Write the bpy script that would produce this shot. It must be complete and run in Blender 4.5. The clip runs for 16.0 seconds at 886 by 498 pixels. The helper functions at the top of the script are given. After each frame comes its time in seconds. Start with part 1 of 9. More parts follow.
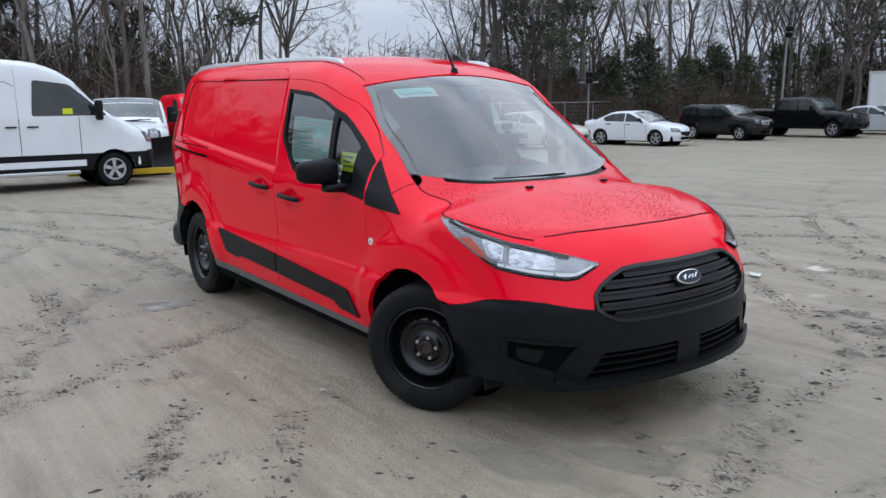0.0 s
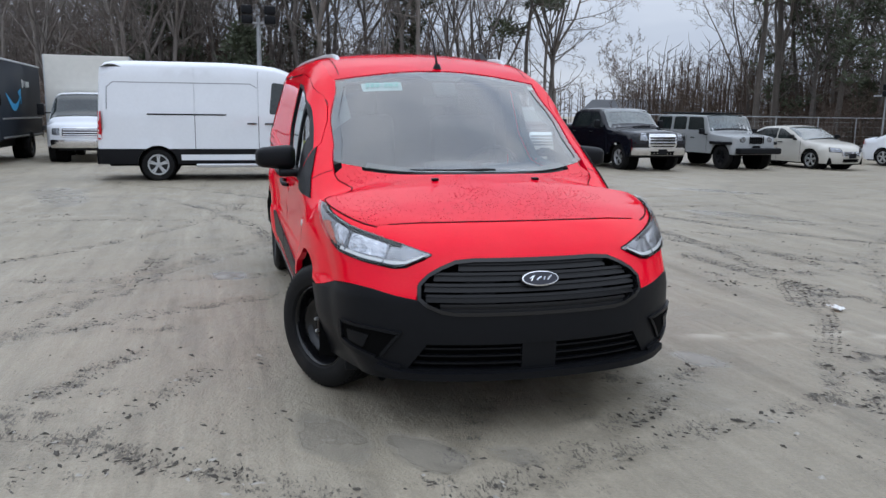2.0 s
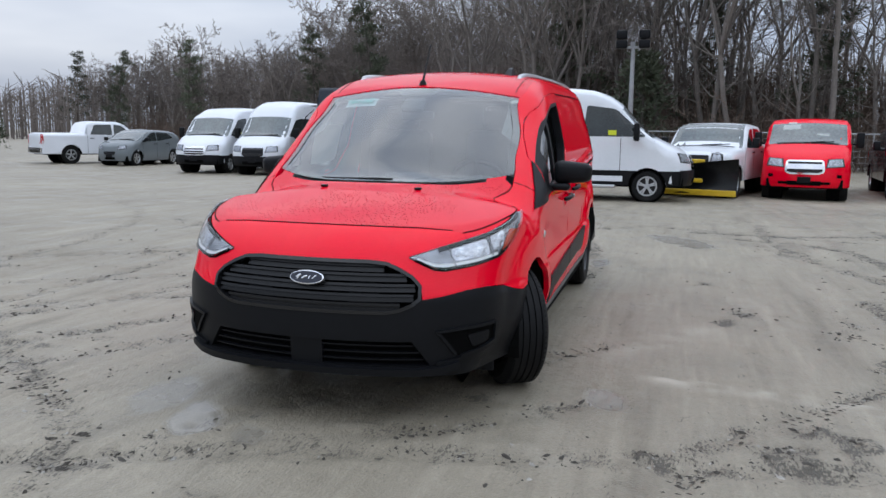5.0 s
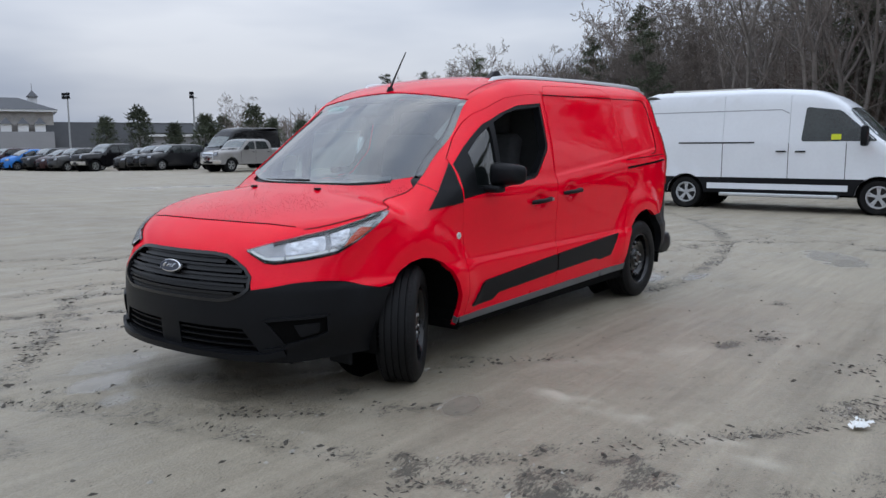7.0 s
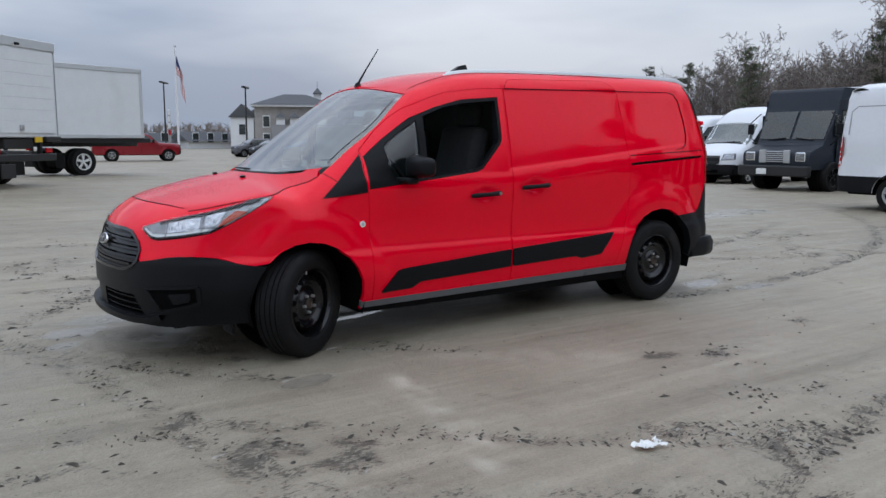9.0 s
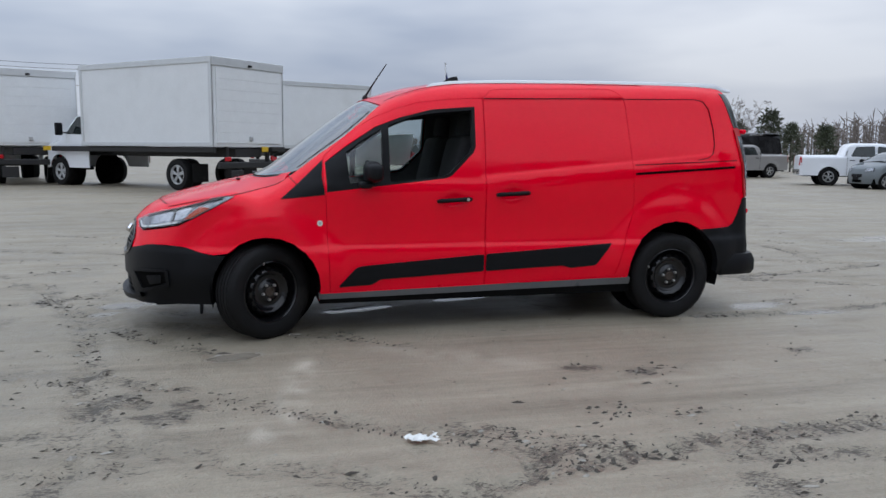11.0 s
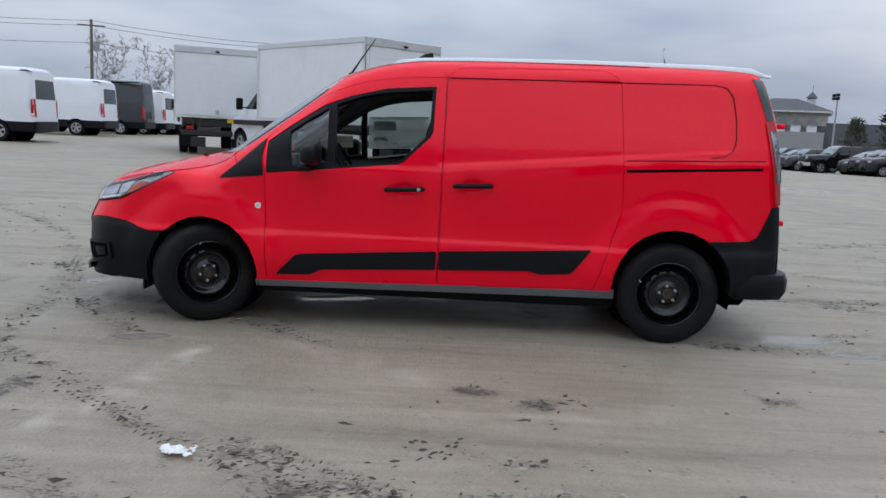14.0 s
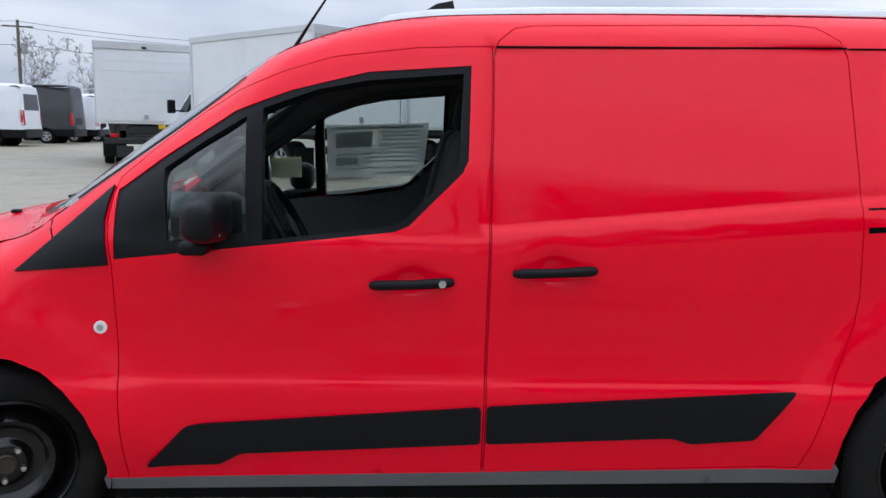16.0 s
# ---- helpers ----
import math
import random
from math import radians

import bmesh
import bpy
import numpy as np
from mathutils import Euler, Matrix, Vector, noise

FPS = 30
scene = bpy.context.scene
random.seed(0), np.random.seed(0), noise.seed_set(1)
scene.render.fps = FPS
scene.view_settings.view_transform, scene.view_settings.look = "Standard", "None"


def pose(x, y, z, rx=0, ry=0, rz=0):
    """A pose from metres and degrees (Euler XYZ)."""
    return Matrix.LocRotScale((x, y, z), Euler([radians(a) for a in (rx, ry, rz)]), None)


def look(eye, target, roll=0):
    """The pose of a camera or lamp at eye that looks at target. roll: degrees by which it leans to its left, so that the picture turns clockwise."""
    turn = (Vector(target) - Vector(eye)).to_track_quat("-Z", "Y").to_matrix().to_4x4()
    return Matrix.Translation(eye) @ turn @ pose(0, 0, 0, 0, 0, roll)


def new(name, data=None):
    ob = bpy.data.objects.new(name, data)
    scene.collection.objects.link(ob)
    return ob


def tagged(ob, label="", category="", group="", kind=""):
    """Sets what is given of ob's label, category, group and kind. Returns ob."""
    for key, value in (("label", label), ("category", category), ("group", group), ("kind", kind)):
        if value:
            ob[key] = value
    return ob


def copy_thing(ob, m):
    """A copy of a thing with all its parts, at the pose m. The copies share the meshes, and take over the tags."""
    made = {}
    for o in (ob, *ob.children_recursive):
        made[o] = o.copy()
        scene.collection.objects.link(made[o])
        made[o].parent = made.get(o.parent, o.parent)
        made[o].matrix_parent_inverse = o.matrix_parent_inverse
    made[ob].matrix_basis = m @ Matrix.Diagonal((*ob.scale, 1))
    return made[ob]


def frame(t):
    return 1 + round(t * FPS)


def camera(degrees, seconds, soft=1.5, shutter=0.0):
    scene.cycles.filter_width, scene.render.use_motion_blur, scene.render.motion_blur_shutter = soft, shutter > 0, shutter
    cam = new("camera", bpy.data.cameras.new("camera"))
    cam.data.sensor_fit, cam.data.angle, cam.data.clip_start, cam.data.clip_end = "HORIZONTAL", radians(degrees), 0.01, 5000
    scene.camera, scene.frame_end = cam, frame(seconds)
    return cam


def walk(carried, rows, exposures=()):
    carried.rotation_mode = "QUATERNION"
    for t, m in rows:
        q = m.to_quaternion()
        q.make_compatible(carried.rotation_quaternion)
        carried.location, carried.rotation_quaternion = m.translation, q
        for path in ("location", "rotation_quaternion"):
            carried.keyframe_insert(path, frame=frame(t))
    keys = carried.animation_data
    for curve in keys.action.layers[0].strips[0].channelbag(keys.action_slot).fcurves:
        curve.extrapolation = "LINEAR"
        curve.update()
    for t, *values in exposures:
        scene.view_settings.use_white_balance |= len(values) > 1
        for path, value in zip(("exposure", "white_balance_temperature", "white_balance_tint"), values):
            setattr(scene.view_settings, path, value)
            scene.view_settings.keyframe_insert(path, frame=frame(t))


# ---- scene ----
cam = camera(58.4, 16.0)
PATH = [
    (0, (4.689, -3.014, 1.487), (3.1, -1.854, 1.125), -0.7),
    (0.5, (5.006, -2.704, 1.459), (3.34, -1.654, 1.108), -0.5),
    (1, (5.202, -2.257, 1.419), (3.449, -1.358, 1.074), 0.0),
    (1.5, (5.46, -1.799, 1.4), (3.625, -1.08, 1.06), 0.5),
    (2, (5.633, -1.323, 1.393), (3.734, -0.793, 1.057), 0.7),
    (2.5, (5.695, -0.839, 1.386), (3.753, -0.495, 1.056), 0.8),
    (3, (5.855, -0.347, 1.394), (3.887, -0.186, 1.071), 0.8),
    (3.5, (5.893, 0.098, 1.353), (3.918, 0.09, 1.039), 0.8),
    (4, (5.905, 0.57, 1.361), (3.937, 0.386, 1.057), 0.7),
    (4.5, (5.878, 1.07, 1.359), (3.933, 0.709, 1.063), 0.8),
    (7, (4.892, 3.605, 1.307), (3.309, 2.411, 1.046), -0.3),
    (7.5, (4.56, 4.02, 1.267), (3.085, 2.696, 1.004), -0.1),
    (8, (4.22, 4.448, 1.286), (2.86, 3.006, 1.017), -0.1),
    (8.5, (3.871, 4.869, 1.309), (2.631, 3.324, 1.034), 0.1),
    (9, (3.445, 5.208, 1.299), (2.341, 3.562, 1.024), 0.2),
    (11.5, (1.179, 6.543, 1.28), (0.842, 4.588, 1.031), 0.8),
    (12, (0.67, 6.702, 1.296), (0.481, 4.728, 1.04), 1.3),
    (12.5, (0.253, 6.669, 1.296), (0.181, 4.688, 1.027), 1.9),
    (13, (-0.049, 6.564, 1.334), (-0.044, 4.584, 1.05), 2.6),
    (13.5, (-0.195, 6.419, 1.343), (-0.161, 4.441, 1.047), 2.8),
    (14, (-0.142, 5.968, 1.321), (-0.108, 3.991, 1.022), 2.8),
    (14.5, (-0.09, 5.355, 1.354), (-0.077, 3.377, 1.062), 2.5),
    (15, (-0.034, 4.696, 1.401), (-0.044, 2.715, 1.125), 1.8),
    (15.5, (0.117, 3.988, 1.402), (0.08, 2.007, 1.126), 1.5),
    (16, (0.207, 3.276, 1.401), (0.132, 1.301, 1.096), 1.2),
]
walk(cam, [(t, look(eye, target, roll)) for t, eye, target, roll in PATH], [(0.0, 0.16), (4.5, 0.12), (7.0, -0.06), (9.0, -0.08), (12.5, -0.04), (14.5, 0.05), (16.0, 0.3)])

# ---- daylight: a bright overcast sky ----
world = bpy.data.worlds.new("overcast")
scene.world = world
world.use_nodes = True
wn, wl = world.node_tree.nodes, world.node_tree.links
wn.clear()
w_out = wn.new("ShaderNodeOutputWorld")
w_sky = wn.new("ShaderNodeTexSky")
w_sky.sky_type = "NISHITA"
w_sky.sun_disc = False
w_sky.sun_elevation = radians(32)
w_sky.sun_rotation = radians(215)
w_sky.dust_density = 4.0
w_bg = wn.new("ShaderNodeBackground")
w_bg.inputs["Strength"].default_value = 0.05
# cloud cover: soft grey deck, with slow lighter and darker bands
w_tc = wn.new("ShaderNodeTexCoord")
w_map = wn.new("ShaderNodeMapping")
w_map.inputs["Scale"].default_value = (1.2, 1.2, 5.0)
w_noise = wn.new("ShaderNodeTexNoise")
w_noise.inputs["Scale"].default_value = 1.6
w_noise.inputs["Detail"].default_value = 4.0
w_noise.inputs["Roughness"].default_value = 0.5
w_ramp = wn.new("ShaderNodeValToRGB")
w_ramp.color_ramp.elements[0].position = 0.36
w_ramp.color_ramp.elements[0].color = (0.41, 0.495, 0.655, 1)
w_ramp.color_ramp.elements[1].position = 0.66
w_ramp.color_ramp.elements[1].color = (0.745, 0.815, 0.935, 1)
w_bg2 = wn.new("ShaderNodeBackground")
w_sep = wn.new("ShaderNodeSeparateXYZ")
w_up = wn.new("ShaderNodeMapRange")
# an overcast sky is about twice as bright overhead as near the horizon
w_up.inputs["From Min"].default_value, w_up.inputs["From Max"].default_value = 0.05, 1.0
w_up.inputs["To Min"].default_value, w_up.inputs["To Max"].default_value = 0.82, 2.4
wl.new(w_tc.outputs["Generated"], w_sep.inputs[0])
wl.new(w_sep.outputs["Z"], w_up.inputs["Value"])
wl.new(w_up.outputs[0], w_bg2.inputs["Strength"])
w_mix = wn.new("ShaderNodeMixShader")
w_mix.inputs[0].default_value = 0.93
wl.new(w_tc.outputs["Generated"], w_map.inputs[0])
wl.new(w_map.outputs[0], w_noise.inputs["Vector"])
wl.new(w_noise.outputs["Fac"], w_ramp.inputs[0])
wl.new(w_ramp.outputs[0], w_bg2.inputs["Color"])
wl.new(w_sky.outputs[0], w_bg.inputs["Color"])
wl.new(w_bg.outputs[0], w_mix.inputs[1])
wl.new(w_bg2.outputs[0], w_mix.inputs[2])
wl.new(w_mix.outputs[0], w_out.inputs[0])
sun = new("sun", bpy.data.lights.new("sun", "SUN"))
sun.data.energy = 0.5
sun.data.angle = radians(160)
sun.data.color = (1.0, 0.98, 0.95)
sun.matrix_world = look((0, 0, 30), (-0.25 * 30, -0.75 * 30, 30 - 30 * 1.0))
scene.view_settings.exposure = 0.0

# ---- materials ----
def shader(name, color, rough=0.5, metal=0.0, var=0.12, scale=6.0, bump=0.0, bump_scale=120.0, coat=0.0, spec=0.5, stain=None, stain_at=(0.5, 0.7), stain_scale=1.5, random_tint=0.0):
    """A surface of one base colour with variation at two scales, fine relief and, if given, stains of a second colour."""
    m = bpy.data.materials.new(name)
    m.use_nodes = True
    n, l = m.node_tree.nodes, m.node_tree.links
    b = n["Principled BSDF"]
    b.inputs["Roughness"].default_value = rough
    b.inputs["Metallic"].default_value = metal
    b.inputs["Specular IOR Level"].default_value = spec
    b.inputs["Coat Weight"].default_value = coat
    b.inputs["Coat Roughness"].default_value = 0.03
    tc = n.new("ShaderNodeTexCoord")
    n1, n2 = n.new("ShaderNodeTexNoise"), n.new("ShaderNodeTexNoise")
    n1.inputs["Scale"].default_value, n2.inputs["Scale"].default_value = scale, scale * 9
    n1.inputs["Detail"].default_value = n2.inputs["Detail"].default_value = 3
    for t in (n1, n2):
        l.new(tc.outputs["Object"], t.inputs["Vector"])
    add = n.new("ShaderNodeMath")
    add.operation = "ADD"
    l.new(n1.outputs["Fac"], add.inputs[0])
    l.new(n2.outputs["Fac"], add.inputs[1])
    mr = n.new("ShaderNodeMapRange")
    mr.inputs["From Min"].default_value, mr.inputs["From Max"].default_value = 0.6, 1.4
    mr.inputs["To Min"].default_value, mr.inputs["To Max"].default_value = 1 - var, 1 + var
    l.new(add.outputs[0], mr.inputs["Value"])
    mul = n.new("ShaderNodeMix")
    mul.data_type, mul.blend_type = "RGBA", "MULTIPLY"
    mul.inputs[0].default_value = 1.0
    mul.inputs[6].default_value = (*color, 1)
    l.new(mr.outputs[0], mul.inputs[7])
    last = mul.outputs[2]
    if random_tint:
        info = n.new("ShaderNodeObjectInfo")
        mr3 = n.new("ShaderNodeMapRange")
        mr3.inputs["To Min"].default_value, mr3.inputs["To Max"].default_value = 1 - random_tint, 1 + random_tint
        l.new(info.outputs["Random"], mr3.inputs["Value"])
        mul3 = n.new("ShaderNodeMix")
        mul3.data_type, mul3.blend_type = "RGBA", "MULTIPLY"
        mul3.inputs[0].default_value = 1.0
        l.new(last, mul3.inputs[6])
        l.new(mr3.outputs[0], mul3.inputs[7])
        last = mul3.outputs[2]
    if stain:
        n3 = n.new("ShaderNodeTexNoise")
        n3.inputs["Scale"].default_value, n3.inputs["Detail"].default_value = stain_scale, 6
        l.new(tc.outputs["Object"], n3.inputs["Vector"])
        mr2 = n.new("ShaderNodeMapRange")
        mr2.inputs["From Min"].default_value, mr2.inputs["From Max"].default_value = stain_at
        l.new(n3.outputs["Fac"], mr2.inputs["Value"])
        mx = n.new("ShaderNodeMix")
        mx.data_type = "RGBA"
        mx.inputs[7].default_value = (*stain, 1)
        l.new(mr2.outputs[0], mx.inputs[0])
        l.new(last, mx.inputs[6])
        last = mx.outputs[2]
    l.new(last, b.inputs["Base Color"])
    if bump:
        n4 = n.new("ShaderNodeTexNoise")
        n4.inputs["Scale"].default_value, n4.inputs["Detail"].default_value = bump_scale, 2
        l.new(tc.outputs["Object"], n4.inputs["Vector"])
        bp = n.new("ShaderNodeBump")
        bp.inputs["Strength"].default_value, bp.inputs["Distance"].default_value = bump, 0.01
        l.new(n4.outputs["Fac"], bp.inputs["Height"])
        l.new(bp.outputs[0], b.inputs["Normal"])
    return m


def glass_shader(name, tint=(0.75, 0.85, 0.82), clear=0.8, film=0.0, rough=0.01, bend=4.0):
    """Thin car glazing: lets light straight through, tinted, with a mirror-like gloss on top."""
    m = bpy.data.materials.new(name)
    m.use_nodes = True
    n, l = m.node_tree.nodes, m.node_tree.links
    n.clear()
    out = n.new("ShaderNodeOutputMaterial")
    tr, gl, mix, fr = n.new("ShaderNodeBsdfTransparent"), n.new("ShaderNodeBsdfGlossy"), n.new("ShaderNodeMixShader"), n.new("ShaderNodeLayerWeight")
    tr.inputs[0].default_value = (*[c * clear for c in tint], 1)
    gl.inputs["Roughness"].default_value = rough
    fr.inputs["Blend"].default_value = 0.5
    pw = n.new("ShaderNodeMath")
    pw.operation = "POWER"
    pw.inputs[1].default_value = bend
    mr = n.new("ShaderNodeMath")
    mr.operation, mr.use_clamp = "MULTIPLY_ADD", True
    mr.inputs[1].default_value, mr.inputs[2].default_value = 0.9, 0.06 + film
    l.new(fr.outputs["Facing"], pw.inputs[0])
    l.new(pw.outputs[0], mr.inputs[0])
    l.new(mr.outputs[0], mix.inputs[0])
    l.new(tr.outputs[0], mix.inputs[1])
    l.new(gl.outputs[0], mix.inputs[2])
    l.new(mix.outputs[0], out.inputs[0])
    return m


def paint(name, color, rough=0.4, **kw):
    return shader(name, color, rough=rough, **{**dict(coat=0.8, spec=0.0, var=0.03, scale=2.0), **kw})


M_RED = paint("red_paint", (0.86, 0.0, 0.018), 0.4, coat=0.62)
M_RED_WET = paint("wet_red_paint", (0.76, 0.0, 0.018), 0.4, coat=0.7)


def add_drops(m):
    """Rain drops standing on the paint."""
    n, l = m.node_tree.nodes, m.node_tree.links
    tc, vo, nz, mr, bp = n.new("ShaderNodeTexCoord"), n.new("ShaderNodeTexVoronoi"), n.new("ShaderNodeTexNoise"), n.new("ShaderNodeMapRange"), n.new("ShaderNodeBump")
    vo.inputs["Scale"].default_value = 62
    nz.inputs["Scale"].default_value = 2.2
    l.new(tc.outputs["Object"], vo.inputs["Vector"])
    l.new(tc.outputs["Object"], nz.inputs["Vector"])
    lim = n.new("ShaderNodeMapRange")
    lim.inputs["From Min"].default_value, lim.inputs["From Max"].default_value = 0.40, 0.62
    lim.inputs["To Min"].default_value, lim.inputs["To Max"].default_value = 0.05, 0.42
    l.new(nz.outputs["Fac"], lim.inputs["Value"])
    mr.inputs["From Min"].default_value, mr.inputs["To Min"].default_value, mr.inputs["To Max"].default_value = 0.0, 1.0, 0.0
    l.new(vo.outputs["Distance"], mr.inputs["Value"])
    l.new(lim.outputs[0], mr.inputs["From Max"])
    bp.inputs["Strength"].default_value, bp.inputs["Distance"].default_value = 1.0, 0.008
    l.new(mr.outputs[0], bp.inputs["Height"])
    l.new(bp.outputs[0], n["Principled BSDF"].inputs["Normal"])
    l.new(bp.outputs[0], n["Principled BSDF"].inputs["Coat Normal"])


add_drops(M_RED_WET)
WHITE_RIM = shader("grey_alloy", (0.52, 0.53, 0.54), 0.35, metal=0.35)
M_SILL = shader("grey_sill", (0.10, 0.105, 0.11), 0.4, var=0.12)
M_HOUSING = shader("lamp_housing", (0.27, 0.275, 0.28), 0.2, metal=0.9, var=0.6, scale=18, bump=1.0, bump_scale=38)
M_REFLECT = shader("lamp_reflector", (0.5, 0.51, 0.52), 0.12, metal=1.0, var=0.5, scale=30, bump=1.0, bump_scale=40)
M_SLAT = shader("grille_slat", (0.009, 0.009, 0.01), 0.35, spec=0.3, var=0.1)
M_NUT = shader("bare_steel", (0.55, 0.55, 0.55), 0.35, metal=0.9, var=0.2, scale=60)
M_HUB = shader("rusty_hub", (0.06, 0.045, 0.036), 0.6, metal=0.4, var=0.3, scale=50)
M_TAG = shader("tag_paper", (0.62, 0.75, 0.74), 0.8, var=0.05)
M_PLASTIC = shader("black_plastic", (0.0065, 0.007, 0.0085), 0.42, spec=0.16, var=0.15, bump=0.08, bump_scale=500)
M_GLOSSBLACK = shader("gloss_black", (0.008, 0.008, 0.009), 0.18, var=0.05)
M_TYRE = shader("tyre_rubber", (0.0075, 0.0075, 0.008), 0.6, spec=0.18, var=0.25, scale=12, bump=0.15, bump_scale=300, stain=(0.04, 0.038, 0.034), stain_at=(0.6, 0.95), stain_scale=5)
M_STEEL = shader("black_steel", (0.005, 0.005, 0.006), 0.25, spec=0.25, coat=0.4, var=0.1)
M_CHROME = shader("chrome", (0.75, 0.75, 0.76), 0.12, metal=1.0, var=0.05)
M_SILVER = shader("satin_aluminium", (0.55, 0.56, 0.57), 0.35, metal=0.9, var=0.06)
# near-black: paints the shade inside openings, also colours seams and bezels
M_DARK = shader("shade_and_seam_black", (0.003, 0.003, 0.003), 0.9, spec=0.05)
M_LINER = shader("dark_felt_liner", (0.005, 0.005, 0.005), 0.95, spec=0.05, var=0.3)
M_GLASS = glass_shader("car_glass", film=0.03, bend=3.0)
M_WINDSCREEN = glass_shader("windscreen_glass", (0.74, 0.86, 0.84), 0.72, 0.04, 0.0, 2.6)
M_LENS = glass_shader("lens_glass", (0.97, 0.98, 1.0), 0.97)
M_GLASS_FAR = shader("tinted_glass", (0.018, 0.024, 0.024), 0.05, metal=0.0, var=0.5, scale=2.5, spec=0.7)
# pale mottled base colour paints in part of the sky's reflection
M_SCREEN_FAR = shader("sky_tinted_windscreen", (0.055, 0.072, 0.07), 0.05, metal=0.0, var=0.6, scale=1.6, spec=0.9, coat=0.5)
M_LAMP = shader("lamp_lens", (0.30, 0.31, 0.33), 0.15, metal=0.8, var=0.5, scale=16, bump=0.6, bump_scale=30)
M_TAIL = shader("red_lens", (0.45, 0.01, 0.015), 0.12, var=0.1)
M_AMBER = shader("amber_lens", (0.5, 0.06, 0.02), 0.15, var=0.1)
M_PAPER = shader("white_paper", (0.75, 0.76, 0.74), 0.8, var=0.06, scale=20)
M_SHEET = shader("sheet_paper", (0.72, 0.76, 0.73), 0.8, var=0.05, scale=20)
M_SHEET.node_tree.nodes["Principled BSDF"].inputs["Transmission Weight"].default_value = 0.45
M_SHEET.node_tree.nodes["Principled BSDF"].inputs["IOR"].default_value = 1.01
M_INK = shader("ink_bars", (0.1, 0.11, 0.12), 0.8)
M_GREENINK = shader("green_bars", (0.25, 0.55, 0.5), 0.8)
M_YELLOW = shader("yellow_sticker", (0.62, 0.66, 0.02), 0.6, var=0.05)
M_FRAME = shader("black_frame_paint", (0.012, 0.012, 0.013), 0.5)
M_WHITE = paint("white_paint", (0.74, 0.76, 0.79), 0.35)


# ---- mesh helpers ----
def mesh_object(name, verts, faces, material, parent=None, label="", normals=None, smooth=True):
    me = bpy.data.meshes.new(name)
    me.from_pydata([tuple(v) for v in verts], [], [tuple(f) for f in faces])
    me.materials.append(material)
    if smooth:
        me.shade_smooth()
    if normals is not None:
        me.normals_split_custom_set_from_vertices([tuple(v) for v in normals])
    ob = new(name, me)
    ob.parent = parent
    if label:
        tagged(ob, label)
    return ob


def part(name, bm, material, parent, label="", smooth=None):
    """Links a bmesh as one mesh object under a thing or a part. smooth: the angle, in degrees, under which edges are shaded smooth."""
    me = bpy.data.meshes.new(name)
    bm.normal_update()
    if smooth:
        for f in bm.faces:
            f.smooth = True
        for e in bm.edges:
            e.smooth = len(e.link_faces) == 2 and e.calc_face_angle(4) < radians(smooth)
    bm.to_mesh(me)
    bm.free()
    me.materials.append(material)
    ob = new(name, me)
    ob.parent = parent
    if label:
        tagged(ob, label)
    return ob


def thing(name, label, category, m=None, group="", kind=""):
    ob = new(name)
    ob.empty_display_size = 0.2
    if m is not None:
        ob.matrix_basis = m
    return tagged(ob, label, category, group, kind)


def box(size, at=(0, 0, 0), bevel=0.0, seg=2, bm=None, m=None):
    bm2 = bmesh.new()
    bmesh.ops.create_cube(bm2, size=1, matrix=Matrix.Translation(at) @ Matrix.Diagonal((*size, 1)))
    if bevel:
        bmesh.ops.bevel(bm2, geom=bm2.edges[:], offset=bevel, segments=seg, affect="EDGES", profile=0.5)
    if m is not None:
        bm2.transform(m)
    if bm is None:
        return bm2
    return join(bm, bm2)


def join(bm, other):
    at = {v: bm.verts.new(v.co) for v in other.verts}
    for f in other.faces:
        bm.faces.new([at[v] for v in f.verts])
    other.free()
    return bm


def cyl(r1, r2, depth, m=None, seg=24, bm=None, caps=True, bevel=0.0):
    bm2 = bmesh.new()
    bmesh.ops.create_cone(bm2, cap_ends=caps, segments=seg, radius1=r1, radius2=r2, depth=depth)
    if bevel:
        bmesh.ops.bevel(bm2, geom=[e for e in bm2.edges if not e.is_boundary and e.calc_face_angle(0) > 1], offset=bevel, segments=2, affect="EDGES", profile=0.5)
    if m is not None:
        bm2.transform(m)
    if bm is None:
        return bm2
    return join(bm, bm2)


def tube(points, radii, seg=6, bm=None, closed=False):
    """A tube along points, with a radius for each."""
    bm = bm or bmesh.new()
    pts = [Vector(p) for p in points]
    rings = []
    for i, p in enumerate(pts):
        d = (pts[min(i + 1, len(pts) - 1)] - pts[max(i - 1, 0)]).normalized()
        a = d.orthogonal().normalized() if i == 0 else (prev - d * prev.dot(d)).normalized()
        prev = a
        c = d.cross(a)
        r = radii[i] if hasattr(radii, "__len__") else radii
        rings.append([bm.verts.new(p + r * (math.cos(2 * math.pi * k / seg) * a + math.sin(2 * math.pi * k / seg) * c)) for k in range(seg)])
    for r0, r1 in zip(rings, rings[1:]):
        for k in range(seg):
            bm.faces.new((r0[k], r0[(k + 1) % seg], r1[(k + 1) % seg], r1[k]))
    bm.faces.new(rings[0][::-1])
    bm.faces.new(rings[-1])
    return bm


